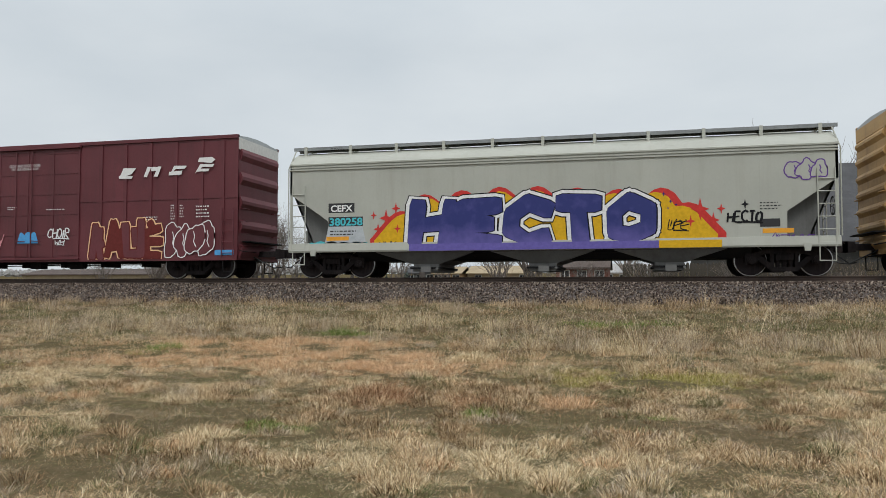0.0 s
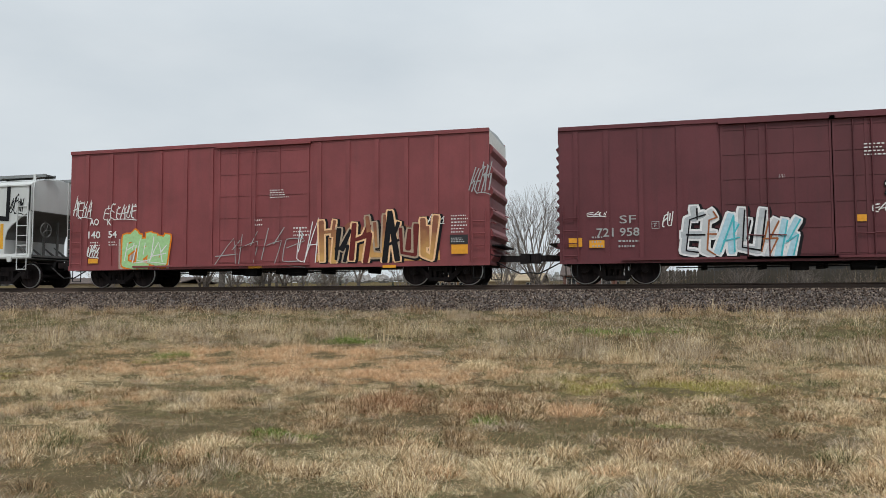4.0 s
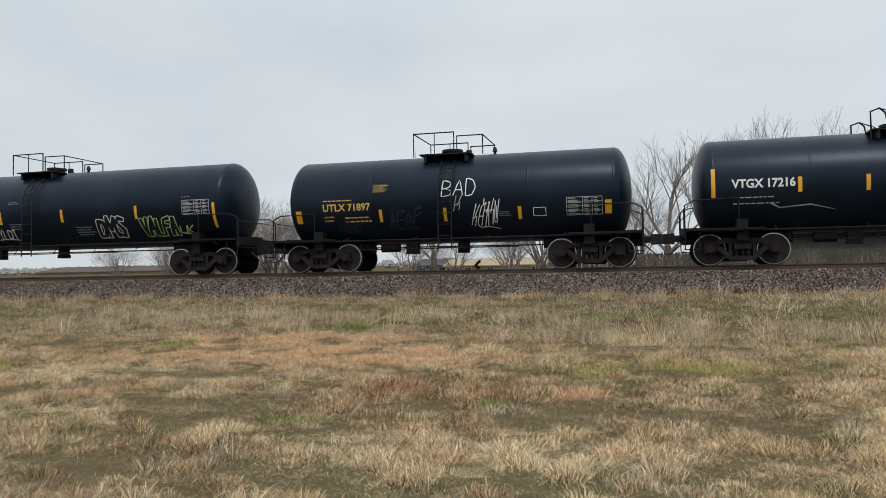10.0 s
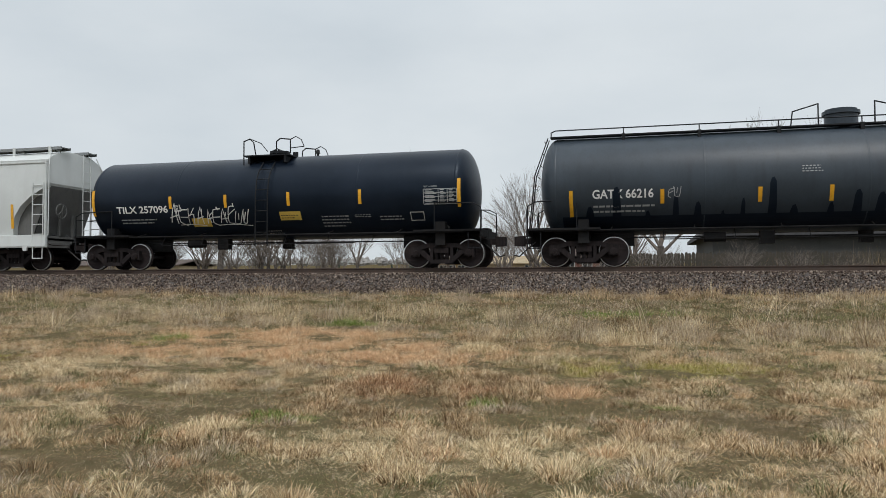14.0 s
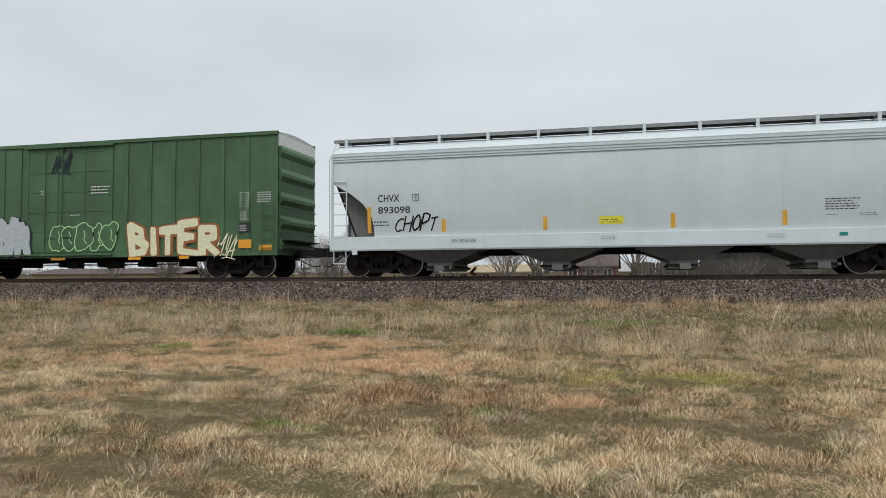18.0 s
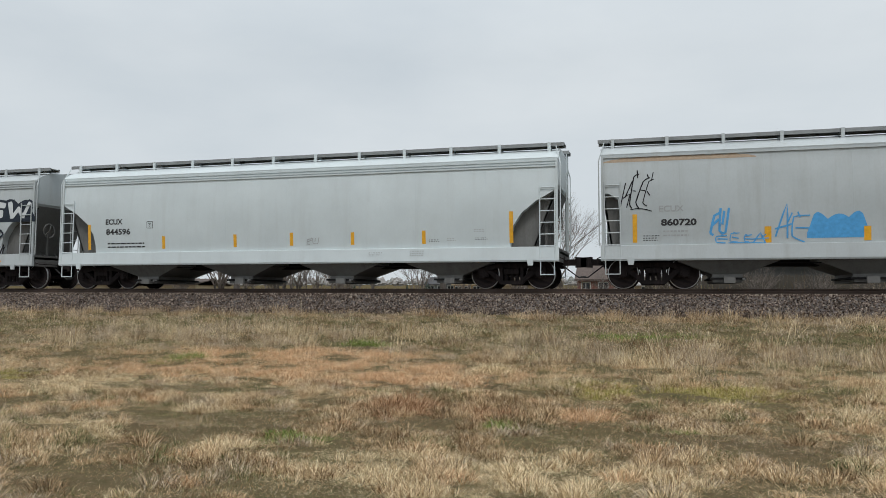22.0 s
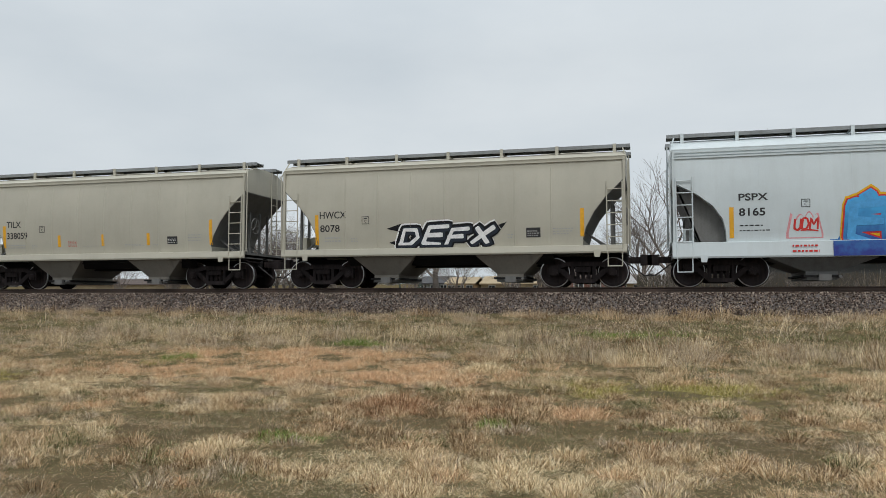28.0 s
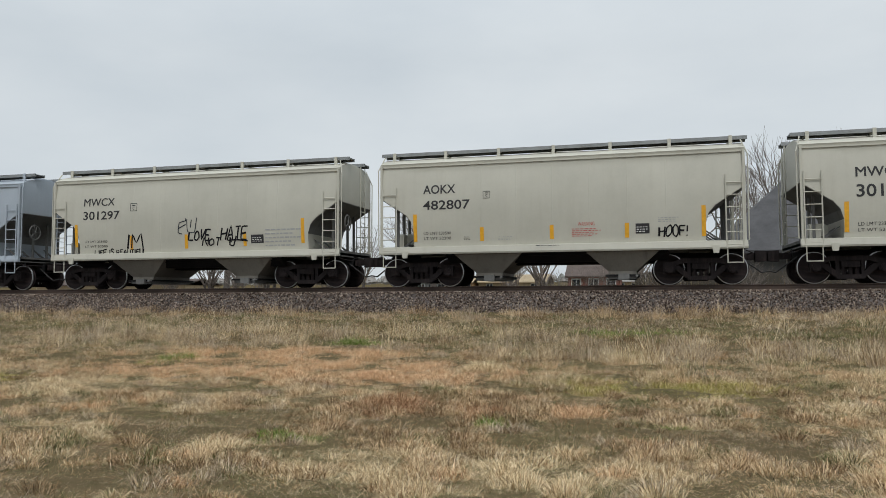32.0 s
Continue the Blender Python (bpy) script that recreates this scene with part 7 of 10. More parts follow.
bars(r, -0.98, 2.72, 0.47, 0.11, 2, "stencil_grey", s, 60)
bars(r, -2.70, 1.52, 0.62, 0.39, 4, "stencil_grey", s, 61)
bars(r, -0.99, 1.78, 0.61, 0.26, 3, "stencil_grey", s, 62)
bars(r, 1.88, 1.51, 0.80, 0.34, 4, "stencil_grey", s, 63)
shape_paint(r, [[(6.86, 1.44), (7.03, 1.28), (7.19, 1.43), (7.02, 1.60)]], "spray_slate", s, 0.006, "placard")
shape_paint(r, [[(6.89, 1.44), (7.03, 1.31), (7.16, 1.43), (7.02, 1.57)]], "tank_black", s, 0.009, "placard_face")
patch_of(r, "label_plate", 7.00, 7.13, 1.04, 1.20, "stencil_white", s)
r, s, half = CARS["t13"]
strips(r, s, [-6.89], 1.94, 2.84, 0.11)
strips(r, s, [-3.96], 1.92, 2.35, 0.11)
strips(r, s, [-1.13], 1.89, 2.33, 0.11)
strips(r, s, [1.01], 1.92, 2.33, 0.11)
strips(r, s, [3.92], 1.92, 2.33, 0.11)
strips(r, s, [6.89], 1.92, 2.84, 0.11)
lettering(r, 'DOWX 40097', -5.87, 1.99, 0.27, 1.72, "stencil_black", s, 0.02)
bars(r, -5.91, 1.61, 1.37, 0.29, 2, "stencil_grey", s, 64)
patch_of(r, "warning_label", 1.68, 2.35, 2.11, 2.47, "stencil_yellow", s)
bars(r, 1.75, 2.16, 0.55, 0.26, 3, "stencil_red", s, 65)
patch_of(r, "rust_stain", -3.03, -2.30, 2.09, 2.43, "rust_stain", s, label="patch of bleeding rust")
patch_of(r, "rust_stain", -4.94, -4.34, 1.42, 1.68, "rust_stain", s, label="patch of bleeding rust")
patch_of(r, "rust_stain", 4.14, 4.77, 1.54, 1.79, "rust_stain", s, label="patch of bleeding rust")
patch_of(r, "rust_stain", 0.53, 1.04, 3.19, 3.51, "rust_stain", s, label="patch of bleeding rust")
scrawl(r, -3.56, -2.81, 1.54, 1.85, "stencil_grey", s, 3, 4, 0.03, lift=0.008)
scrawl(r, -2.41, -1.68, 1.51, 1.85, "stencil_grey", s, 4, 4, 0.03, lift=0.008)
scrawl(r, 2.30, 3.61, 1.42, 1.81, "stencil_grey", s, 5, 7, 0.03, lift=0.008)
scrawl(r, 5.95, 6.87, 1.52, 1.94, "stencil_grey", s, 6, 6, 0.03, lift=0.008)
shape_paint(r, [[(5.97, 1.44), (6.18, 1.22), (6.41, 1.42), (6.20, 1.65)]], "stencil_black", s, 0.006, "placard")
shape_paint(r, [[(6.01, 1.44), (6.18, 1.26), (6.37, 1.43), (6.20, 1.61)]], "stencil_white", s, 0.009, "placard_face")
bars(r, 5.46, 1.85, 1.01, 0.67, 6, "stencil_grey", s, 66)
bars(r, 4.69, 2.03, 0.34, 0.26, 1, "hopper_white", s, 67)
patch_of(r, "data_plate", 4.76, 5.12, 1.67, 1.86, "stencil_black", s, label="black data plate with white marks")
bars(r, 4.79, 1.72, 0.30, 0.09, 3, "stencil_white", s, 68)
bars(r, 1.71, 1.52, 0.73, 0.19, 3, "stencil_grey", s, 69)
disc_paint(r, 2.88, 1.94, 0.11, "stencil_grey", s, "emblem", 0.09, 0.006)
r, s, half = CARS["t14"]
# tar that has run down the flanks, and the dark belly below it
drips = random.Random(14)
patch_of(r, "dark_belly", -8.5, 8.5, 1.16, 1.52, "tank_black", s, 0.003, label="dark band along the belly")
for k in range(22):
    xd = -7.6 + 0.72 * k + drips.uniform(-0.25, 0.25)
    wd, zd = drips.uniform(0.12, 0.32), drips.choice((1.7, 1.85, 2.1, 2.4)) + drips.uniform(-0.1, 0.15)
    shape_paint(r, [[(xd, 1.48), (xd + wd, 1.48), (xd + wd * 0.85, zd - 0.12), (xd + wd * 0.6, zd), (xd + wd * 0.3, zd - 0.03), (xd + wd * 0.12, zd - 0.16)]], "tank_black", s, 0.007, "tar_drip", "dark drip of tar")
strips(r, s, [-5.55], 1.85, 2.27, 0.11)
strips(r, s, [-2.85], 1.83, 2.25, 0.11)
strips(r, s, [-0.97], 1.81, 2.25, 0.11)
strips(r, s, [1.41], 1.83, 2.24, 0.11)
strips(r, s, [3.48], 1.84, 2.24, 0.11)
strips(r, s, [5.79], 1.84, 2.24, 0.11)
strips(r, s, [8.30], 1.45, 2.24, 0.11)
lettering(r, 'GATX 66216', -7.58, 2.03, 0.27, 1.78, "stencil_white", s, 0.02)
bars(r, -7.56, 1.63, 1.84, 0.30, 2, "stencil_grey", s, 70)
patch_of(r, "warning_label", 3.63, 4.33, 1.77, 1.99, "stencil_yellow", s)
bars(r, 3.69, 1.80, 0.59, 0.16, 2, "stencil_black", s, 71)
lettering(r, 'LIQUEFIED PETROLEUM GAS', 4.68, 2.56, 0.13, 1.20, "stencil_white", s, 0.0)
lettering(r, 'NOT ODORIZED', 4.95, 2.31, 0.13, 0.69, "stencil_white", s, 0.0)
table_label(r, 6.97, 2.05, 1.05, 0.47, "stencil_grey", s)
shape_paint(r, [[(6.52, 1.71), (6.99, 1.71), (6.99, 1.73), (6.52, 1.73)], [(6.52, 2.00), (6.99, 2.00), (6.99, 2.02), (6.52, 2.02)], [(6.52, 1.71), (6.54, 1.71), (6.54, 2.02), (6.52, 2.02)], [(6.97, 1.71), (6.99, 1.71), (6.99, 2.02), (6.97, 2.02)]], "stencil_grey", s, name="box_mark")
shape_paint(r, [[(7.87, 1.30), (8.04, 1.11), (8.25, 1.29), (8.08, 1.47)]], "stencil_white", s, 0.006, "placard")
shape_paint(r, [[(7.90, 1.29), (8.04, 1.15), (8.22, 1.29), (8.07, 1.44)]], "stencil_red", s, 0.009, "placard_face")
cloud(r, 5.22, 5.96, 1.50, 1.81, "spray_white", s, 4, 3, 0.004)
bars(r, 5.97, 1.59, 0.35, 0.13, 1, "stencil_white", s, 72)
bars(r, -1.74, 2.64, 0.62, 0.23, 3, "stencil_grey", s, 73)
bars(r, 1.71, 1.68, 0.92, 0.32, 4, "stencil_grey", s, 74)
bars(r, 4.98, 1.90, 0.66, 0.10, 2, "stencil_grey", s, 75)
scrawl(r, -5.40, -5.07, 2.01, 2.29, "stencil_grey", s, 3, 2, 0.02, lift=0.008)
strips(r, s, [-8.22], 1.52, 2.29, 0.11)
r, s, half = CARS["t15"]
strips(r, s, [-6.69], 1.91, 2.82, 0.11)
strips(r, s, [-3.57], 2.10, 2.53, 0.11)
strips(r, s, [-1.44], 2.09, 2.53, 0.11)
strips(r, s, [0.90], 2.09, 2.55, 0.11)
strips(r, s, [3.44], 2.09, 2.56, 0.11)
strips(r, s, [6.76], 1.92, 2.82, 0.11)
lettering(r, 'TILX 257096', -5.75, 1.97, 0.25, 2.06, "stencil_white", s, 0.02)
bars(r, -5.65, 1.63, 1.77, 0.21, 2, "stencil_grey", s, 76)
box_stencil(r, -3.44, 1.99, 0.24, "stencil_white", s, "C")
scrawl(r, -3.67, -2.35, 1.56, 2.14, "stencil_white", s, 5, 6, 0.03, lift=0.008)
scrawl(r, -2.26, -0.61, 1.53, 2.08, "stencil_white", s, 7, 8, 0.03, lift=0.008)
patch_of(r, "warning_label", 0.52, 1.29, 1.63, 1.91, "stencil_yellow", s)
bars(r, 0.57, 1.69, 0.65, 0.16, 2, "stencil_black", s, 77)
patch_of(r, "warning_label", -2.84, -2.13, 1.48, 1.76, "stencil_yellow", s)
table_label(r, 5.60, 2.02, 1.09, 0.48, "stencil_grey", s)
shape_paint(r, [[(5.11, 1.53), (5.57, 1.53), (5.57, 1.55), (5.11, 1.55)], [(5.11, 1.78), (5.57, 1.78), (5.57, 1.80), (5.11, 1.80)], [(5.11, 1.53), (5.13, 1.53), (5.13, 1.80), (5.11, 1.80)], [(5.55, 1.53), (5.57, 1.53), (5.57, 1.80), (5.55, 1.80)]], "stencil_white", s, name="box_mark")
shape_paint(r, [[(6.01, 1.32), (6.20, 1.15), (6.36, 1.32), (6.18, 1.49)]], "stencil_black", s, 0.006, "placard")
shape_paint(r, [[(6.04, 1.32), (6.20, 1.18), (6.33, 1.32), (6.18, 1.46)]], "stencil_white", s, 0.009, "placard_face")
bars(r, 2.02, 1.40, 1.02, 0.40, 4, "stencil_grey", s, 78)
bars(r, 3.21, 1.68, 0.75, 0.11, 2, "stencil_grey", s, 79)
bars(r, 4.07, 1.57, 0.94, 0.18, 2, "stencil_grey", s, 80)
bars(r, -0.12, 1.21, 0.59, 0.15, 2, "stencil_grey", s, 81)
lettering(r, 'DOT MARKINGS', 5.61, 2.56, 0.05, 0.44, "stencil_grey", s, 0.0)
r, s, half = CARS["h16"]
lettering(r, 'EQUX', -7.76, 2.61, 0.28, 0.85, "stencil_black", s, 0.02)
lettering(r, '18349', -7.75, 2.20, 0.26, 0.86, "stencil_black", s, 0.02)
box_stencil(r, -6.14, 2.40, 0.22, "stencil_black", s, "C")
strips(r, s, [-8.24], 1.54, 2.44, 0.12)
strips(r, s, [-5.68], 1.55, 1.98, 0.12)
bars(r, -7.77, 1.89, 0.81, 0.10, 1, "stencil_black", s, 82)
bars(r, -7.78, 1.74, 0.82, 0.10, 1, "stencil_black", s, 83)
r, s, half = CARS["h16"]
strips(r, s, [8.43], 1.53, 2.42, 0.12)
strips(r, s, [5.82], 1.54, 1.97, 0.12)
strips(r, s, [3.00], 1.55, 1.98, 0.12)
bars(r, 6.50, 2.84, 0.65, 0.22, 3, "stencil_grey", s, 84)
bars(r, 6.51, 1.95, 1.00, 0.65, 6, "stencil_grey", s, 85)
bars(r, 5.43, 2.00, 0.34, 0.14, 2, "stencil_grey", s, 86)
bars(r, 7.17, 1.12, 0.40, 0.09, 1, "stencil_black", sill, 87)
r, s, half = CARS["o17"]
lettering(r, 'EA', -5.23, 2.02, 0.23, 0.45, "stencil_white", s, 0.04)
lettering(r, 'MX', -4.36, 2.03, 0.22, 0.48, "stencil_white", s, 0.03)
lettering(r, '307', -3.48, 2.02, 0.21, 0.49, "stencil_white", s, 0.03)
strips(r, s, [-5.34], 1.41, 2.22, 0.11)
strips(r, s, [-3.52], 1.09, 1.54, 0.11)
strips(r, s, [-0.60], 1.12, 1.57, 0.11)
strips(r, s, [2.35], 1.14, 1.59, 0.11)
strips(r, s, [4.96], 1.18, 2.05, 0.11)
patch_of(r, "reflector_plate", -5.17, -4.74, 1.45, 1.56, "label_orange", s)
patch_of(r, "reflector_plate", -1.70, -1.26, 1.13, 1.25, "label_orange", s)
patch_of(r, "reflector_plate", 0.23, 0.67, 1.34, 1.46, "label_orange", s)
patch_of(r, "reflector_plate", 3.76, 4.19, 1.30, 1.41, "label_orange", s)
scrawl(r, -2.45, -2.14, 1.46, 1.84, "stencil_white", s, 70, 1, 0.03, lift=0.008)
scrawl(r, -1.72, -1.44, 1.70, 1.95, "stencil_white", s, 71, 1, 0.03, lift=0.008)
scrawl(r, -0.77, -0.48, 1.76, 2.01, "stencil_white", s, 72, 1, 0.03, lift=0.008)
scrawl(r, 0.20, 0.68, 1.69, 1.90, "stencil_white", s, 73, 1, 0.03, lift=0.008)
scrawl(r, 1.04, 1.47, 1.54, 1.90, "stencil_white", s, 74, 1, 0.03, lift=0.008)
shape_paint(r, [[(2.77, 1.19), (3.20, 1.19), (3.20, 1.21), (2.77, 1.21)], [(2.77, 1.48), (3.20, 1.48), (3.20, 1.50), (2.77, 1.50)], [(2.77, 1.19), (2.79, 1.19), (2.79, 1.50), (2.77, 1.50)], [(3.18, 1.19), (3.20, 1.19), (3.20, 1.50), (3.18, 1.50)]], "stencil_white", s, name="box_mark")
bars(r, 2.82, 1.24, 0.33, 0.19, 2, "stencil_white", s, 88)
bars(r, -5.17, 1.04, 0.40, 0.29, 2, "stencil_grey", s, 89)
bars(r, -4.42, 1.06, 0.53, 0.28, 2, "stencil_grey", s, 90)
shape_paint(r, [[(1.88, 1.18), (2.28, 1.18), (2.28, 1.20), (1.88, 1.20)], [(1.88, 1.45), (2.28, 1.45), (2.28, 1.47), (1.88, 1.47)], [(1.88, 1.18), (1.90, 1.18), (1.90, 1.47), (1.88, 1.47)], [(2.26, 1.18), (2.28, 1.18), (2.28, 1.47), (2.26, 1.47)]], "stencil_grey", s, name="box_mark")
bars(r, 4.56, 1.13, 0.58, 0.48, 4, "stencil_grey", s, 91)
bars(r, -3.35, 1.46, 0.25, 0.11, 1, "stencil_grey", s, 92)
bars(r, 2.77, 2.68, 0.52, 0.36, 2, "stencil_grey", s, 93)
r, s, half = CARS["h18"]
lettering(r, 'CHVX', -7.56, 2.39, 0.24, 0.72, "stencil_black", s, 0.012)
lettering(r, '893098', -7.56, 2.02, 0.22, 1.08, "stencil_black", s, 0.012)
box_stencil(r, -6.40, 2.40, 0.22, "stencil_black", s, "C")
tag(r, 'CHOPT', -6.95, -5.6, 1.45, 1.92, 'spray_black', s, 0.055, 7, 0.3, tail=False)
strips(r, s, [-7.87], 1.40, 2.24, 0.12)
strips(r, s, [-5.38], 1.40, 1.80, 0.12)
strips(r, s, [-2.17], 1.39, 1.80, 0.12)
strips(r, s, [1.58], 1.38, 1.81, 0.12)
strips(r, s, [4.63], 1.39, 1.82, 0.12)
patch_of(r, "warning_label", -0.55, 0.16, 1.53, 1.77, "dot_yellow", s)
bars(r, -0.50, 1.58, 0.61, 0.14, 2, "stencil_black", s, 94)
lettering(r, 'ACF CENTER FLOW', -5.10, 1.05, 0.11, 0.79, "stencil_black", sill, 0.0)
bars(r, 5.68, 1.80, 0.99, 0.36, 5, "stencil_black", s, 95)
bars(r, 6.56, 1.62, 0.50, 0.10, 2, "stencil_black", s, 96)
bars(r, -7.72, 1.63, 0.64, 0.21, 2, "stencil_black", s, 97)
bars(r, -0.50, 1.08, 0.57, 0.13, 2, "stencil_grey", sill, 98)
bars(r, 4.15, 1.04, 0.52, 0.15, 2, "stencil_grey", sill, 99)
disc_paint(r, -2.14, 1.09, 0.08, "dot_yellow", s, "emblem", 0.00, 0.006)
disc_paint(r, 5.37, 1.13, 0.09, "dot_yellow", s, "emblem", 0.00, 0.006)
patch_of(r, "label_plate", 6.01, 6.22, 1.07, 1.15, "spray_teal", sill)
bars(r, 5.70, 1.65, 0.41, 0.04, 1, "stencil_black", s, 100)
r, s, half = CARS["b19"]
disc_paint(r, -7.06, 3.63, 0.56, "stencil_white", s, "emblem", 0.47, 0.006)
shape_paint(r, [[(-7.15, 4.07), (-6.99, 4.06), (-6.98, 3.19), (-7.14, 3.20)], [(-7.07, 4.14), (-6.80, 3.90), (-6.80, 3.81), (-7.07, 4.03)], [(-7.07, 4.14), (-7.33, 3.92), (-7.33, 3.83), (-7.07, 4.03)], [(-7.07, 3.91), (-6.74, 3.64), (-6.74, 3.54), (-7.07, 3.80)], [(-7.07, 3.91), (-7.39, 3.66), (-7.39, 3.57), (-7.07, 3.80)], [(-7.06, 3.67), (-6.70, 3.37), (-6.70, 3.28), (-7.06, 3.55)], [(-7.06, 3.67), (-7.43, 3.40), (-7.42, 3.30), (-7.06, 3.55)]], "stencil_white", s, 0.006, "emblem")
lettering(r, 'IB', -6.85, 2.12, 0.20, 0.30, "stencil_white", s, 0.02)
lettering(r, '.T', -6.09, 2.10, 0.21, 0.21, "stencil_white", s, 0.02)
lettering(r, '18', -6.86, 1.67, 0.21, 0.28, "stencil_white", s, 0.02)
lettering(r, '55', -6.01, 1.69, 0.21, 0.29, "stencil_white", s, 0.02)
mural(r, '******', -6.2, -2.2, 0.85, 1.95, 0.32, [('spray_slate', 0.07, 0.03, -0.02), ('spray_silver', 0.02, 0, 0)], s, 0.05, 0.25, 83, 0.15, floor=0.74)
scrawl(r, -6.46, -5.67, 0.79, 2.07, "spray_navy", s, 85, 3, 0.08, lift=0.012)
tag(r, 'CASSI', -6.82, -5.87, 1.1, 1.42, 'spray_cream', s, 0.06, 4, 0.1)
bubbles(r, -1.17, 1.52, 0.97, 1.98, "box_green", "spray_mint", s, 87, 5, 0.04, 0.009)
scrawl(r, -1.11, -0.40, 3.83, 4.64, "spray_slate", s, 89, 4, 0.07, lift=0.008)
mural(r, 'BITER', 2.15, 5.5, 0.85, 1.8, 0.27, [('spray_rust', 0.075, 0.03, -0.02), ('spray_cream', 0.0, 0, 0)], s, 0.0, 0.18, 9, 0.35, floor=0.74)
scrawl(r, 5.54, 6.22, 0.66, 1.47, "spray_cream", s, 91, 4, 0.04, lift=0.008)
bars(r, 0.46, 3.03, 0.87, 0.33, 3, "stencil_white", s, 101)
bars(r, -0.41, 2.26, 0.54, 0.07, 1, "stencil_white", s, 102)
bars(r, -1.70, 3.05, 0.18, 0.19, 3, "stencil_white", s, 103)
patch_of(r, "reflector_plate", 6.34, 6.82, 0.98, 1.27, "label_orange", s)
patch_of(r, "reflector_plate", 7.11, 7.58, 0.89, 1.08, "label_orange", s)
patch_of(r, "reflector_plate", -6.96, -6.50, 1.00, 1.21, "label_orange", s)
patch_of(r, "reflector_plate", -7.64, -7.20, 0.93, 1.10, "label_orange", s)
patch_of(r, "reflector_plate", -4.55, -4.04, 0.65, 0.77, "label_orange", s)
patch_of(r, "reflector_plate", -1.21, -0.59, 0.65, 0.74, "label_orange", s)
patch_of(r, "reflector_plate", 2.04, 2.54, 0.63, 0.75, "label_orange", s)
patch_of(r, "reflector_plate", 4.06, 4.45, 0.64, 0.74, "label_orange", s)
bars(r, 6.37, 2.38, 0.11, 0.57, 6, "stencil_white", s, 104)
bars(r, 6.60, 2.38, 0.15, 0.56, 6, "stencil_white", s, 105)
bars(r, 7.03, 2.53, 0.53, 0.39, 5, "stencil_white", s, 106)
bars(r, 6.41, 1.94, 0.28, 0.33, 5, "stencil_white", s, 107)
patch_of(r, "data_plate", 6.35, 6.77, 1.51, 1.85, "stencil_black", s, label="black data plate with white marks")
bars(r, 6.38, 1.56, 0.36, 0.24, 3, "stencil_white", s, 108)
bars(r, -6.86, 1.47, 0.32, 0.14, 2, "stencil_white", s, 109)
r, s, half = CARS["h20"]
lettering(r, 'ECUX', -7.59, 2.30, 0.21, 0.92, "stencil_black", s, 0.02)
lettering(r, '857027', -7.58, 1.87, 0.23, 1.10, "stencil_black", s, 0.02)
box_stencil(r, -6.40, 2.15, 0.23, "stencil_black", s, "C")
strips(r, s, [-7.70], 1.37, 2.24, 0.12)
strips(r, s, [-5.31], 1.37, 1.78, 0.12)
strips(r, s, [-2.86], 1.35, 1.79, 0.12)
strips(r, s, [-0.39], 1.37, 1.78, 0.12)
strips(r, s, [2.08], 1.37, 1.80, 0.12)
strips(r, s, [4.92], 1.36, 1.81, 0.12)
strips(r, s, [7.49], 1.35, 2.22, 0.12)
patch_of(r, "data_plate", 5.56, 6.00, 1.39, 1.71, "stencil_black", s, label="black data plate with white marks")
bars(r, 5.60, 1.44, 0.36, 0.22, 3, "stencil_white", s, 110)
bars(r, 6.53, 2.44, 0.39, 0.11, 2, "stencil_grey", s, 111)
bars(r, 6.53, 2.15, 0.55, 0.12, 2, "stencil_grey", s, 112)
bars(r, -7.51, 1.47, 1.68, 0.24, 2, "stencil_grey", s, 113)
bars(r, 4.29, 1.50, 0.54, 0.23, 4, "stencil_black", s, 114)
disc_paint(r, -3.78, 1.09, 0.08, "dot_yellow", s, "emblem", 0.00, 0.006)
disc_paint(r, 3.67, 1.09, 0.08, "dot_yellow", s, "emblem", 0.00, 0.006)
bars(r, 7.25, 1.17, 0.58, 0.05, 1, "stencil_black", sill, 115)
r, s, half = CARS["h21"]
lettering(r, 'ECUX', -7.51, 2.26, 0.18, 0.70, "stencil_grey", s, 0.02)
lettering(r, '860720', -7.46, 1.84, 0.21, 1.00, "stencil_black", s, 0.04)
strips(r, s, [-8.21], 1.36, 2.20, 0.13)
strips(r, s, [7.99], 1.32, 2.20, 0.13)
strips(r, s, [8.23], 1.31, 2.19, 0.13)
strips(r, s, [-4.53], 1.31, 1.77, 0.18)
strips(r, s, [-1.97], 1.33, 1.73, 0.18)
strips(r, s, [0.55], 1.34, 1.78, 0.18)
strips(r, s, [2.81], 1.36, 1.79, 0.18)
strips(r, s, [5.60], 1.30, 1.77, 0.18)
cloud(r, -3.51, -1.90, 1.42, 2.18, "spray_sky", s, 7, 3, 0.004)
scrawl(r, -6.06, -5.66, 1.52, 2.21, "spray_sky", s, 3, 2, 0.06, lift=0.008)
scrawl(r, -4.36, -3.55, 1.36, 2.17, "spray_sky", s, 5, 2, 0.04, lift=0.008)
scrawl(r, -5.92, -4.61, 1.32, 1.59, "spray_sky", s, 8, 6, 0.03, lift=0.008)
cloud(r, 1.52, 2.18, 1.32, 1.62, "spray_sky", s, 4, 3, 0.004)
patch_of(r, "sprayed_patch", 3.52, 4.24, 1.17, 1.27, "spray_sky", s)
bubbles(r, -1.41, -0.93, 1.23, 2.35, "hopper_dull", "spray_black", s, 100, 1, 0.028, 0.009)
bubbles(r, -0.91, -0.19, 1.35, 2.09, "hopper_dull", "spray_black", s, 101, 1, 0.028, 0.009)
bubbles(r, -0.31, 0.74, 1.51, 2.32, "hopper_dull", "spray_black", s, 102, 2, 0.028, 0.009)
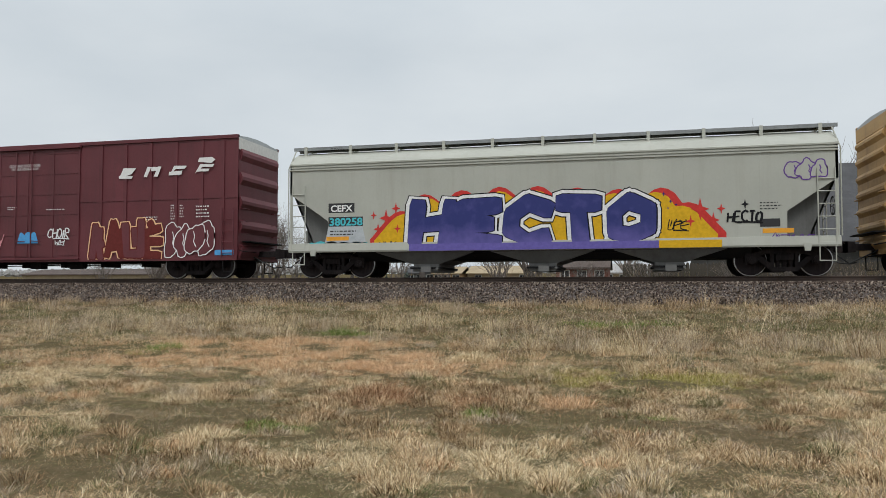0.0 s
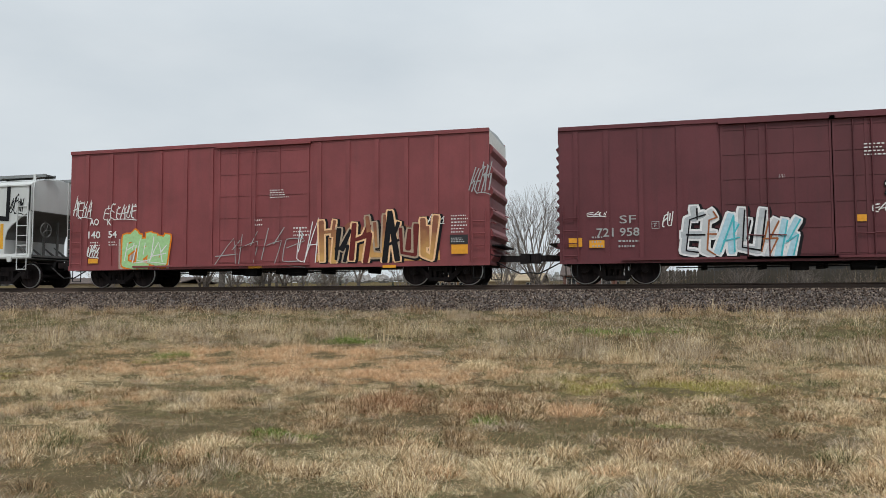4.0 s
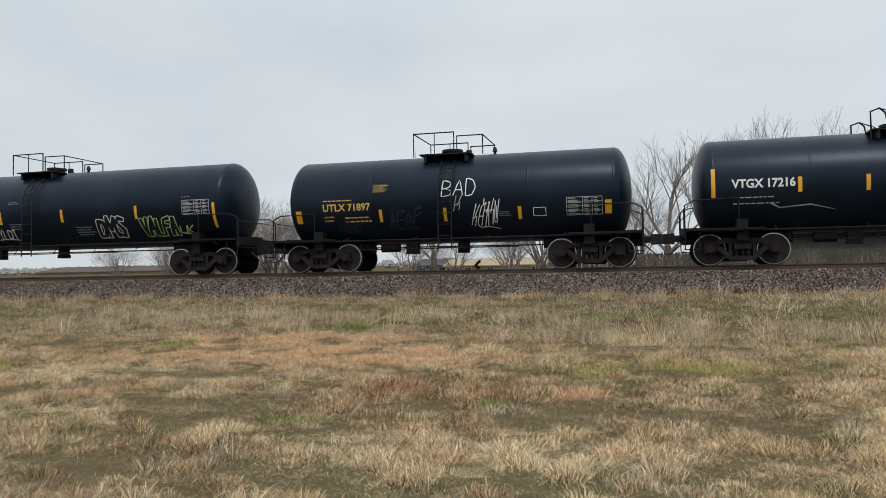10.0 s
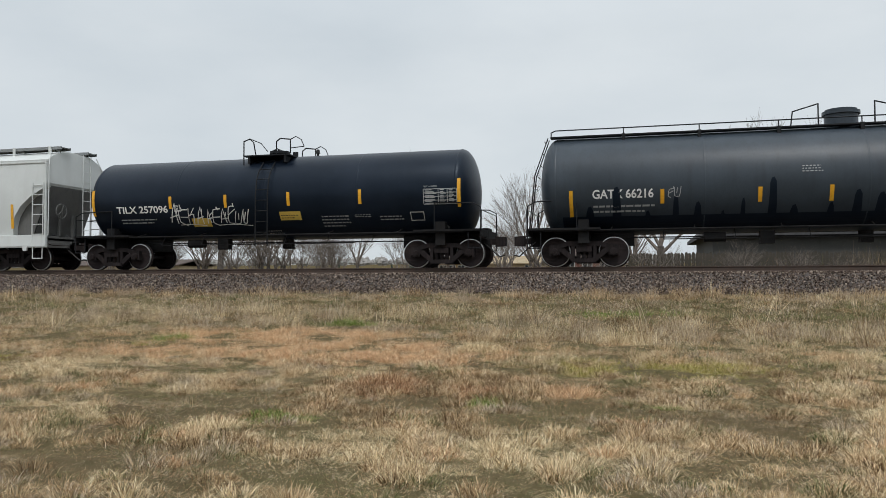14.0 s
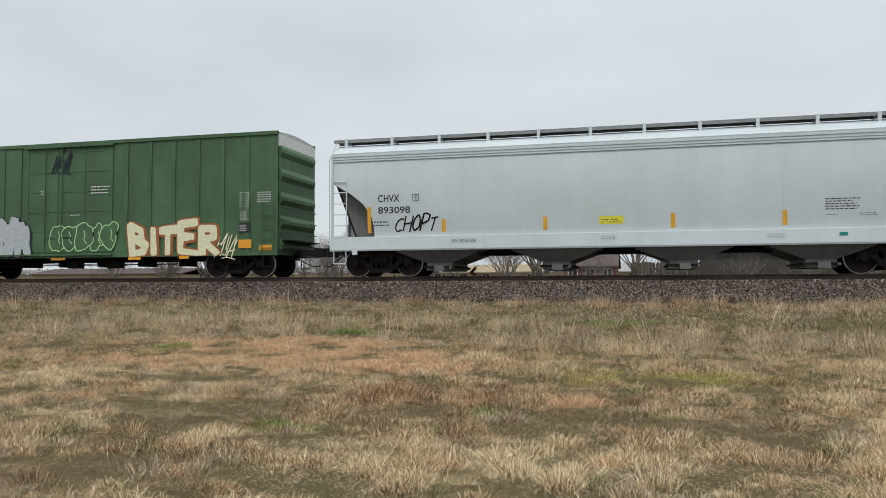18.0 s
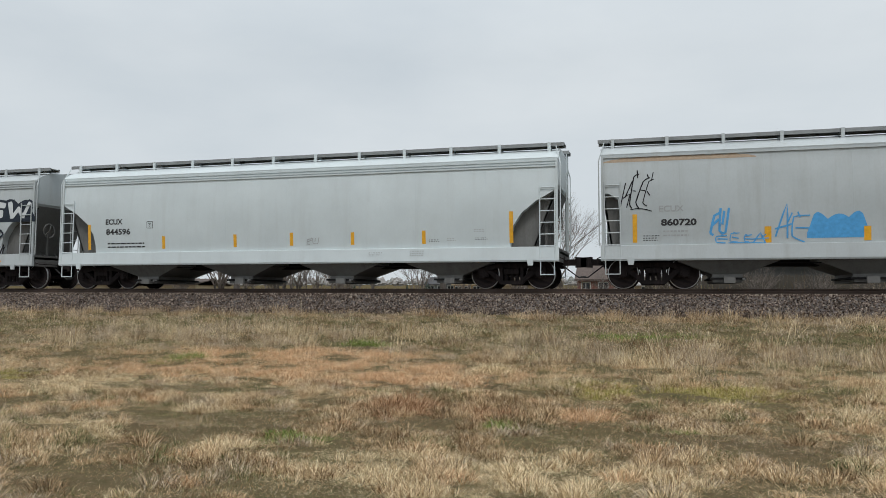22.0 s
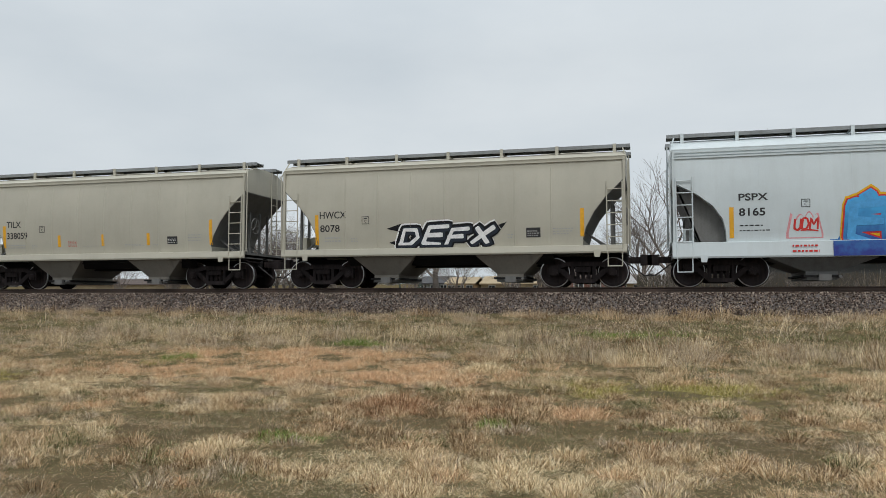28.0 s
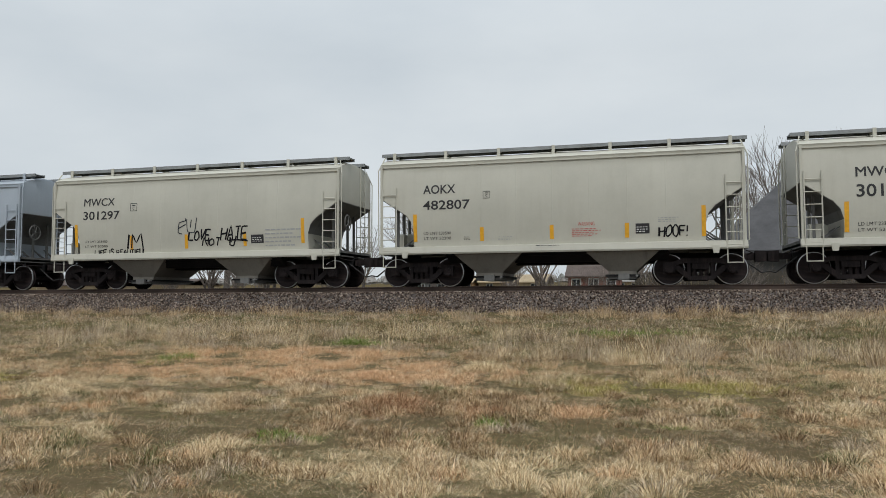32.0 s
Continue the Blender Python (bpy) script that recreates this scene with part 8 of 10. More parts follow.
bubbles(r, 0.74, 2.10, 1.36, 2.38, "hopper_dull", "spray_black", s, 103, 2, 0.028, 0.009)
bubbles(r, 2.05, 2.98, 1.36, 2.26, "hopper_dull", "spray_black", s, 104, 2, 0.028, 0.009)
bubbles(r, 5.51, 6.10, 1.57, 2.34, "hopper_dull", "spray_black", s, 105, 1, 0.028, 0.009)
bubbles(r, 6.59, 7.16, 1.38, 2.14, "hopper_dull", "spray_black", s, 106, 1, 0.028, 0.009)
scrawl(r, 3.12, 5.47, 1.55, 1.99, "spray_black", s, 111, 9, 0.02, lift=0.008)
scrawl(r, -8.54, -7.73, 2.36, 3.27, "spray_black", s, 113, 6, 0.03, lift=0.008)
scrawl(r, 8.21, 8.86, 2.69, 3.25, "spray_black", s, 115, 3, 0.04, lift=0.008)
scrawl(r, 7.38, 7.92, 1.46, 1.88, "spray_black", s, 116, 4, 0.04, lift=0.008)
cloud(r, -9.14, -4.79, 3.79, 3.95, "spray_dust", s, 4, 10, 0.004)
bars(r, -7.97, 1.41, 0.48, 0.20, 3, "stencil_black", s, 116)
bars(r, -7.40, 1.54, 0.90, 0.24, 2, "stencil_grey", s, 117)
bars(r, 5.77, 1.42, 0.39, 0.31, 4, "stencil_black", s, 118)
r, s, half = CARS["h22"]
lettering(r, 'ECUX', -7.19, 2.29, 0.20, 0.72, "stencil_black", s, 0.03)
lettering(r, '844596', -7.17, 1.92, 0.22, 1.02, "stencil_black", s, 0.03)
box_stencil(r, -5.47, 2.13, 0.25, "stencil_black", s, "C")
strips(r, s, [-7.89], 1.40, 2.31, 0.12)
strips(r, s, [-4.78], 1.40, 1.84, 0.12)
strips(r, s, [-1.95], 1.42, 1.85, 0.12)
strips(r, s, [0.18], 1.43, 1.87, 0.12)
strips(r, s, [2.38], 1.43, 1.84, 0.12)
strips(r, s, [4.83], 1.42, 1.85, 0.12)
strips(r, s, [7.67], 1.41, 2.39, 0.12)
bars(r, -7.11, 1.46, 1.56, 0.25, 2, "stencil_black", s, 119)
bars(r, 5.00, 1.48, 0.38, 0.11, 2, "stencil_black", s, 120)
bars(r, 5.60, 1.51, 0.33, 0.11, 2, "stencil_grey", s, 121)
bars(r, 6.48, 1.78, 0.37, 0.12, 2, "stencil_grey", s, 122)
bars(r, 6.52, 1.53, 0.47, 0.09, 2, "stencil_black", s, 123)
bars(r, 2.99, 1.07, 0.49, 0.13, 2, "stencil_grey", sill, 124)
bars(r, 4.40, 1.04, 0.51, 0.20, 3, "stencil_grey", sill, 125)
scrawl(r, 0.72, 1.13, 1.46, 1.66, "stencil_grey", s, 3, 3, 0.02, lift=0.008)
patch_of(r, "label_plate", -3.04, -2.82, 1.49, 1.67, "hopper_grey", s)
disc_paint(r, -2.90, 1.12, 0.07, "spray_teal", s, "emblem", 0.00, 0.006)
r, s, half = CARS["h23"]
shape_paint(r, [[(-8.90, 0.86), (-5.38, 0.86), (-5.38, 1.5), (-8.90, 1.5)], [(-8.90, 1.5), (-5.38, 1.5), (-5.13, 2.4), (-8.65, 2.4)], [(-8.65, 2.4), (-5.13, 2.4), (-5.03, 3.35), (-8.30, 3.35)]], "spray_slate", s, 0.0050)
shape_paint(r, [[(-5.73, 0.86), (-2.22, 0.86), (-2.22, 1.5), (-5.73, 1.5)], [(-5.73, 1.5), (-2.22, 1.5), (-2.09, 2.4), (-5.61, 2.4)], [(-5.61, 2.4), (-2.09, 2.4), (-2.12, 3.2), (-5.38, 3.2)]], "spray_slate", s, 0.0055)
shape_paint(r, [[(-2.57, 0.86), (0.94, 0.86), (0.94, 1.5), (-2.57, 1.5)], [(-2.57, 1.5), (0.94, 1.5), (0.89, 2.4), (-2.62, 2.4)], [(-2.62, 2.4), (0.89, 2.4), (0.69, 3.3), (-2.57, 3.3)]], "spray_slate", s, 0.0060)
shape_paint(r, [[(0.59, 0.86), (4.11, 0.86), (4.11, 1.5), (0.59, 1.5)], [(0.59, 1.5), (4.11, 1.5), (4.21, 2.4), (0.69, 2.4)], [(0.69, 2.4), (4.21, 2.4), (4.16, 3.25), (0.89, 3.25)]], "spray_slate", s, 0.0065)
shape_paint(r, [[(3.76, 0.86), (7.27, 0.86), (7.27, 1.5), (3.76, 1.5)], [(3.76, 1.5), (7.27, 1.5), (7.45, 2.4), (3.93, 2.4)], [(3.93, 2.4), (7.45, 2.4), (7.47, 3.4), (4.21, 3.4)]], "spray_slate", s, 0.0070)
patch_of(r, "graffiti", -8.65, 7.17, 0.84, 1.25, "spray_slate", sill, 0.002)
shape_paint(r, [[(-8.21, 3.46), (-5.54, 3.46), (-5.72, 2.97), (-7.93, 3.00)], [(-6.90, 3.01), (-6.23, 3.00), (-5.73, 1.82), (-5.99, 1.29), (-6.27, 1.33)], [(-5.28, 3.34), (-4.36, 3.35), (-4.84, 2.23), (-5.81, 1.29), (-6.13, 1.30), (-5.66, 2.08)], [(-3.62, 3.37), (-1.98, 3.46), (-2.07, 3.03), (-3.45, 2.95)], [(-2.61, 3.09), (-2.01, 3.12), (-2.37, 1.31), (-2.93, 1.32)], [(-4.11, 2.52), (-3.59, 2.57), (-3.68, 1.37), (-4.33, 1.33)], [(-4.29, 1.83), (-2.79, 1.88), (-2.87, 1.32), (-4.33, 1.31)], [(-3.88, 2.51), (-2.61, 2.57), (-2.65, 2.23), (-3.89, 2.20)], [(-1.28, 3.39), (-0.44, 3.47), (-0.87, 1.24), (-1.84, 1.23)], [(-1.15, 1.82), (0.16, 1.91), (0.79, 2.42), (0.68, 1.80), (0.30, 1.25), (-1.32, 1.23)], [(1.37, 3.42), (1.96, 3.46), (1.68, 1.26), (1.01, 1.24)], [(1.70, 3.44), (3.23, 3.51), (3.14, 3.16), (1.85, 3.14)], [(2.72, 3.29), (3.16, 3.32), (2.99, 2.28), (2.57, 2.26)], [(1.83, 2.42), (2.96, 2.48), (2.89, 2.13), (1.79, 2.11)], [(1.63, 1.68), (3.17, 1.73), (3.01, 1.23), (1.56, 1.23)]], "spray_pale", s, 0.012, "graffiti")
shape_paint(r, [[(5.39, 3.47), (6.88, 3.49), (6.79, 2.93), (5.76, 2.89)], [(5.36, 2.98), (6.20, 2.99), (4.64, 1.53), (3.61, 1.52)], [(4.21, 3.40), (4.91, 3.43), (6.01, 1.14), (5.25, 1.11), (4.51, 2.41), (3.92, 2.99)], [(3.46, 1.98), (4.18, 2.03), (5.25, 1.04), (4.61, 1.05)], [(3.65, 3.43), (4.27, 3.44), (4.38, 2.86), (3.76, 2.85)]], "spray_pale", s, 0.012, "graffiti")
cloud(r, 6.49, 9.72, 2.49, 3.40, "spray_slate", s, 8, 4, 0.004)
mural(r, 'GW', 7.5, 9.4, 2.62, 3.18, 0.17, [('spray_slate', 0.12, 0.04, -0.03), ('spray_pale', 0.0, 0, 0)], s, 0.1, 0.08, 5, 0.4)
tag(r, '2020', 6.75, 8.3, 1.88, 2.2, 'spray_slate', s, 0.09, 3, 0.25, 0.08, lift=0.032, tail=False)
patch_of(r, "data_plate", 6.83, 7.32, 1.54, 1.82, "stencil_black", s, label="black data plate with white marks")
bars(r, 6.87, 1.60, 0.41, 0.16, 3, "stencil_white", s, 126)
bars(r, 5.71, 1.97, 0.59, 0.15, 2, "stencil_grey", s, 127)
scrawl(r, 7.91, 8.23, 1.03, 1.70, "spray_black", s, 4, 2, 0.05, lift=0.008)
patch_of(r, "reflector_plate", 6.21, 6.70, 1.07, 1.17, "label_orange", sill)
patch_of(r, "reflector_plate", 7.85, 8.27, 0.98, 1.05, "label_orange", sill)
r, s, half = CARS["h23"]
patch_of(r, "reflector_plate", -8.49, -7.61, 0.95, 1.04, "label_orange", sill)
patch_of(r, "reflector_plate", -6.60, -6.13, 1.03, 1.12, "label_orange", sill)
patch_of(r, "reflector_plate", -3.59, -3.17, 1.07, 1.16, "label_orange", sill)
patch_of(r, "reflector_plate", -0.02, 0.45, 1.06, 1.15, "label_orange", sill)
patch_of(r, "reflector_plate", 3.08, 3.53, 1.08, 1.17, "label_orange", sill)
patch_of(r, "number_panel", -7.93, -6.96, 1.99, 2.74, "hopper_grey", s, lift=0.025)
lettering(r, 'CPCX', -7.87, 2.45, 0.24, 0.85, "stencil_black", s, 0.02, 0.029)
lettering(r, '80518', -7.87, 2.00, 0.24, 1.02, "stencil_black", s, 0.014, 0.029)
bars(r, -7.84, 1.50, 0.88, 0.29, 2, "stencil_grey", s, 128)
scrawl(r, -9.55, -9.17, 2.70, 3.57, "spray_black", s, 5, 3, 0.03, lift=0.008)
lettering(r, 'AL CEN', -5.35, 1.05, 0.12, 0.43, "stencil_black", sill, 0.0)
r, s, half = CARS["t24"]
lettering(r, 'UTLX 681438', -5.43, 2.05, 0.23, 1.76, "stencil_white", s, 0.02)
bars(r, -5.36, 1.71, 1.82, 0.26, 2, "stencil_grey", s, 129)
strips(r, s, [-6.66], 1.66, 2.49, 0.11)
strips(r, s, [-3.47], 2.02, 2.42, 0.11)
strips(r, s, [1.53], 1.99, 2.42, 0.11)
strips(r, s, [4.20], 2.01, 2.44, 0.11)
strips(r, s, [6.85], 1.70, 2.47, 0.11)
tag(r, 'EPEK', -1.6, 0.1, 1.8, 2.42, 'stencil_white', s, 0.032, 4, 0.25)
tag(r, 'MXC', 1.95, 3.6, 1.97, 2.54, 'stencil_white', s, 0.032, 6, 0.2, tail=False)
patch_of(r, "warning_label", -2.40, -1.66, 1.66, 1.93, "stencil_yellow", s)
bars(r, -2.35, 1.71, 0.64, 0.17, 2, "stencil_black", s, 130)
patch_of(r, "data_panel", 5.58, 6.64, 1.69, 2.23, "spray_silver", s)
bars(r, 5.63, 1.74, 0.97, 0.44, 6, "stencil_black", s, 131)
shape_paint(r, [[(4.75, 1.66), (5.17, 1.66), (5.17, 1.68), (4.75, 1.68)], [(4.75, 1.90), (5.17, 1.90), (5.17, 1.92), (4.75, 1.92)], [(4.75, 1.66), (4.77, 1.66), (4.77, 1.92), (4.75, 1.92)], [(5.15, 1.66), (5.17, 1.66), (5.17, 1.92), (5.15, 1.92)]], "stencil_white", s, name="box_mark")
bars(r, 1.79, 1.75, 0.81, 0.21, 3, "stencil_grey", s, 132)
bars(r, 3.40, 1.81, 0.87, 0.13, 2, "stencil_grey", s, 133)
shape_paint(r, [[(-1.19, 1.80), (-0.97, 1.78), (-0.61, 1.69), (-1.01, 1.68)]], "stencil_white", s, 0.006, "graffiti")
shape_paint(r, [[(4.88, 1.27), (5.06, 1.11), (5.18, 1.26), (5.01, 1.41)]], "spray_slate", s, 0.006, "placard")
shape_paint(r, [[(4.91, 1.26), (5.06, 1.14), (5.15, 1.26), (5.01, 1.39)]], "tank_black", s, 0.009, "placard_face")
r, s, half = CARS["h25"]
lettering(r, 'SHQX', -7.90, 2.52, 0.24, 0.89, "stencil_black", s, 0.02)
lettering(r, '41353', -7.89, 2.07, 0.24, 0.89, "stencil_black", s, 0.02)
box_stencil(r, -6.35, 2.32, 0.25, "stencil_black", s, "C")
patch_of(r, "warning_label", -1.01, -0.31, 1.58, 1.84, "label_orange", s)
bars(r, -0.95, 1.64, 0.58, 0.15, 2, "stencil_black", s, 134)
bars(r, 4.73, 2.02, 1.31, 0.62, 6, "stencil_black", s, 135)
lettering(r, 'CENTER FLOW', 3.84, 1.11, 0.11, 0.76, "stencil_black", sill, 0.0)
patch_of(r, "reflector_plate", -3.28, -2.81, 1.01, 1.11, "label_orange", sill)
patch_of(r, "reflector_plate", -0.14, 0.30, 1.02, 1.11, "label_orange", sill)
patch_of(r, "reflector_plate", 2.80, 3.24, 1.03, 1.12, "label_orange", sill)
patch_of(r, "reflector_plate", 5.72, 6.15, 1.01, 1.10, "label_orange", sill)
patch_of(r, "reflector_plate", 8.70, 9.62, 0.97, 1.11, "label_orange", sill)
patch_of(r, "reflector_plate", -6.39, -6.00, 1.00, 1.10, "label_orange", sill)
patch_of(r, "reflector_plate", -9.75, -8.97, 0.99, 1.09, "label_orange", sill)
bars(r, 7.27, 1.87, 0.51, 0.17, 3, "stencil_grey", s, 136)
bars(r, -7.80, 1.53, 0.77, 0.26, 2, "stencil_grey", s, 137)
bars(r, 6.40, 1.55, 0.25, 0.08, 2, "stencil_grey", s, 138)
disc_paint(r, 3.65, 1.18, 0.08, "stencil_grey", s, "emblem", 0.06, 0.006)
patch_of(r, "label_plate", 6.65, 6.91, 1.10, 1.17, "stencil_black", sill)
r, s, half = CARS["h26"]
lettering(r, 'PSPX', -7.83, 2.46, 0.21, 0.79, "stencil_black", s, 0.02)
lettering(r, '8165', -7.83, 2.02, 0.23, 0.71, "stencil_black", s, 0.02)
box_stencil(r, -6.17, 2.23, 0.23, "stencil_black", s, "C")
bars(r, -7.81, 1.73, 0.89, 0.09, 1, "stencil_black", s, 139)
bars(r, -7.81, 1.59, 0.89, 0.08, 1, "stencil_black", s, 140)
strips(r, s, [-8.03], 1.39, 2.28, 0.12)
cloud(r, -6.58, -5.61, 1.35, 2.14, "spray_pink", s, 2, 4, 0.004)
cloud(r, -6.51, -5.66, 1.38, 2.09, "hopper_grey", s, 2, 4, 0.006)
tag(r, 'UDM', -6.35, -5.75, 1.6, 1.9, 'spray_red', s, 0.05, 3, 0.1)
bars(r, -6.44, 0.96, 0.77, 0.30, 2, "spray_red", sill, 141)
cloud(r, -5.44, 1.07, 0.84, 2.18, "fade_blue", s, 6, 7, 0.004)
patch_of(r, "graffiti", -5.44, 0.94, 0.88, 1.31, "fade_blue", s)
mural(r, '******', -4.9, 0.5, 1.12, 2.1, 0.34, [('spray_gold', 0.12, 0, 0.03), ('spray_red', 0.085, 0, 0), ('fade_blue', 0.04, 0, 0), ('spray_sky', -0.09, -0.03, 0.05)], s, 0.12, 0.25, 21, 0.2, floor=0.86, lift=0.012)
patch_of(r, "graffiti", -5.39, 3.68, 0.84, 1.26, "fade_blue", sill, 0.002)
cloud(r, 1.28, 3.72, 0.83, 1.75, "fade_blue", s, 3, 3, 0.004)
patch_of(r, "graffiti", 1.32, 3.68, 0.83, 1.32, "fade_blue", s)
mural(r, '***', 1.6, 3.4, 1.0, 1.7, 0.32, [('spray_orange', 0.11, 0, 0.02), ('spray_red', 0.07, 0, 0), ('fade_blue', 0.02, 0, 0)], s, 0.05, 0.2, 20, 0.2, floor=0.86, lift=0.012)
tag(r, 'PROP2I5', 1.3, 2.4, 1.99, 2.16, 'spray_red', s, 0.035, 3, 0.1, tail=False)
scrawl(r, 1.16, 2.60, 2.17, 2.54, "spray_red", s, 5, 5, 0.05, lift=0.008)
tag(r, 'SHUCK', 3.61, 4.27, 1.75, 1.94, 'spray_red', s, 0.035, 4, 0.1, tail=False)
tag(r, 'DRUM', 3.73, 4.26, 1.54, 1.7, 'spray_red', s, 0.035, 5, 0.1, tail=False)
scrawl(r, 3.71, 5.23, 0.85, 1.50, "spray_red", s, 8, 5, 0.05, lift=0.008)
r, s, half = CARS["h27"]
lettering(r, 'HWCX', -4.26, 2.28, 0.23, 0.92, "stencil_black", s, 0.012)
lettering(r, '8078', -4.25, 1.84, 0.23, 0.69, "stencil_black", s, 0.012)
box_stencil(r, -2.78, 2.07, 0.25, "stencil_black", s, "C")
strips(r, s, [-4.37], 1.42, 2.41, 0.12)
strips(r, s, [4.32], 1.53, 2.39, 0.12)
mural(r, 'DEFX', -1.4, 1.5, 1.36, 1.86, 0.13, [('spray_white', 0.16, 0, 0), ('spray_black', 0.135, 0.02, -0.02), ('spray_slate', 0.07, 0.03, -0.03), ('spray_white', 0.0, 0, 0)], s, 0.4, 0.22, 13, 0.4)
shape_paint(r, [[(-1.94, 1.90), (-1.42, 2.06), (-1.51, 1.80)], [(1.56, 1.89), (2.01, 2.03), (1.80, 1.77)], [(-1.86, 1.45), (-1.43, 1.57), (-1.51, 1.32)]], "spray_black", s, 0.006, "graffiti")
patch_of(r, "data_plate", 2.61, 3.05, 1.53, 1.83, "stencil_black", s, label="black data plate with white marks")
bars(r, 2.65, 1.58, 0.37, 0.20, 3, "stencil_white", s, 142)
bars(r, 3.44, 1.61, 0.63, 0.24, 3, "stencil_grey", s, 143)
bars(r, -4.10, 1.52, 0.65, 0.21, 2, "stencil_grey", s, 144)
bars(r, 2.03, 1.53, 0.25, 0.17, 2, "stencil_grey", s, 145)
bars(r, -3.17, 1.50, 0.28, 0.16, 3, "stencil_grey", s, 146)
r, s, half = CARS["h28"]
lettering(r, 'TILX', -4.24, 2.27, 0.23, 0.64, "stencil_black", s, 0.012)
lettering(r, '338059', -4.23, 1.85, 0.24, 0.92, "stencil_black", s, 0.012)
box_stencil(r, -2.78, 2.07, 0.24, "stencil_black", s, "C")
strips(r, s, [-4.34], 1.52, 2.34, 0.12)
strips(r, s, [-1.91], 1.53, 1.95, 0.12)
strips(r, s, [-0.04], 1.54, 1.95, 0.12)
strips(r, s, [1.84], 1.53, 1.95, 0.12)
strips(r, s, [4.33], 1.50, 2.37, 0.12)
patch_of(r, "data_plate", 2.61, 3.01, 1.55, 1.82, "stencil_black", s, label="black data plate with white marks")
bars(r, 2.64, 1.60, 0.34, 0.17, 3, "stencil_white", s, 147)
bars(r, -3.13, 1.50, 0.29, 0.14, 3, "stencil_grey", s, 148)
bars(r, -1.52, 1.53, 0.47, 0.24, 5, "stencil_red", s, 149)
bars(r, 2.01, 1.49, 0.25, 0.11, 2, "stencil_grey", s, 150)
bars(r, 3.44, 1.65, 0.59, 0.28, 3, "stencil_grey", s, 151)
bars(r, -0.88, 1.53, 0.65, 0.05, 1, "stencil_grey", s, 152)
bars(r, -4.23, 1.51, 0.81, 0.18, 2, "stencil_grey", s, 153)
bars(r, 0.87, 1.51, 0.85, 0.10, 2, "stencil_grey", s, 154)
r, s, half = CARS["h29"]
lettering(r, 'NAHX', -4.08, 2.91, 0.31, 1.31, "stencil_black", s, 0.014)
lettering(r, '321752', -4.07, 2.42, 0.36, 1.72, "stencil_black", s, 0.014)
box_stencil(r, -2.10, 2.75, 0.25, "stencil_black", s, "C")
strips(r, s, [-4.39], 1.47, 2.25, 0.12)
strips(r, s, [-2.14], 1.46, 1.84, 0.12)
strips(r, s, [0.07], 1.42, 1.85, 0.12)
strips(r, s, [2.29], 1.43, 1.85, 0.12)
strips(r, s, [4.46], 1.46, 2.28, 0.12)
lettering(r, 'LD LMT 232200', -4.08, 1.59, 0.11, 0.90, "stencil_black", s, 0.0)
lettering(r, 'LT WT 53800', -4.05, 1.44, 0.10, 0.87, "stencil_black", s, 0.0)
lettering(r, 'WARNING', 0.89, 2.01, 0.08, 0.49, "stencil_red", s, 0.0)
bars(r, 0.66, 1.64, 0.80, 0.31, 5, "stencil_red", s, 155)
patch_of(r, "data_plate", 2.54, 2.97, 1.50, 1.79, "stencil_black", s, label="black data plate with white marks")
bars(r, 2.57, 1.55, 0.37, 0.19, 3, "stencil_white", s, 156)
bars(r, -2.71, 1.50, 0.24, 0.14, 3, "stencil_black", s, 157)
bars(r, -1.38, 1.47, 0.44, 0.13, 3, "stencil_grey", s, 158)
bars(r, -0.47, 1.44, 0.39, 0.10, 2, "stencil_grey", s, 159)
bars(r, 3.20, 1.84, 0.60, 0.16, 3, "stencil_black", s, 160)
r, s, half = CARS["h30"]
lettering(r, 'MWCX', -4.22, 2.96, 0.30, 1.26, "stencil_black", s, 0.014)
lettering(r, '301141', -4.22, 2.43, 0.35, 1.37, "stencil_black", s, 0.014)
box_stencil(r, -2.25, 2.77, 0.22, "stencil_black", s, "C")
scrawl(r, -3.49, -2.16, 1.64, 2.26, "spray_black", s, 7, 7, 0.04, lift=0.008)
tag(r, 'CHICS', -1.5, -0.62, 1.62, 2.0, 'spray_black', s, 0.05, 3, 0.1)
tag(r, 'NSF', -1.5, -1.05, 1.4, 1.54, 'spray_black', s, 0.03, 5, 0.1, tail=False)
strips(r, s, [-4.51], 1.43, 2.25, 0.12)
lettering(r, 'LMT 233400', -3.99, 1.65, 0.10, 0.69, "stencil_black", s, 0.0)
lettering(r, 'WT 52600', -4.00, 1.49, 0.09, 0.69, "stencil_black", s, 0.0)
r, s, half = CARS["h30"]
strips(r, s, [-2.15], 1.39, 1.87, 0.12)
strips(r, s, [0.09], 1.40, 1.83, 0.12)
strips(r, s, [2.29], 1.41, 1.85, 0.12)
strips(r, s, [4.41], 1.44, 2.32, 0.12)
patch_of(r, "data_plate", 2.54, 2.94, 1.53, 1.80, "stencil_black", s, label="black data plate with white marks")
bars(r, 2.58, 1.58, 0.32, 0.17, 3, "stencil_white", s, 161)
bars(r, 0.75, 1.45, 0.74, 0.28, 4, "stencil_grey", s, 162)
bars(r, 3.13, 1.82, 0.67, 0.20, 3, "stencil_grey", s, 163)
r, s, half = CARS["h31"]
lettering(r, 'MWCX', -4.18, 2.96, 0.28, 1.29, "stencil_black", s, 0.014)
lettering(r, '301361', -4.18, 2.39, 0.36, 1.49, "stencil_black", s, 0.014)
box_stencil(r, -2.24, 2.74, 0.26, "stencil_black", s, "C")
strips(r, s, [-4.44], 1.42, 2.27, 0.12)
strips(r, s, [-2.23], 1.41, 1.86, 0.12)
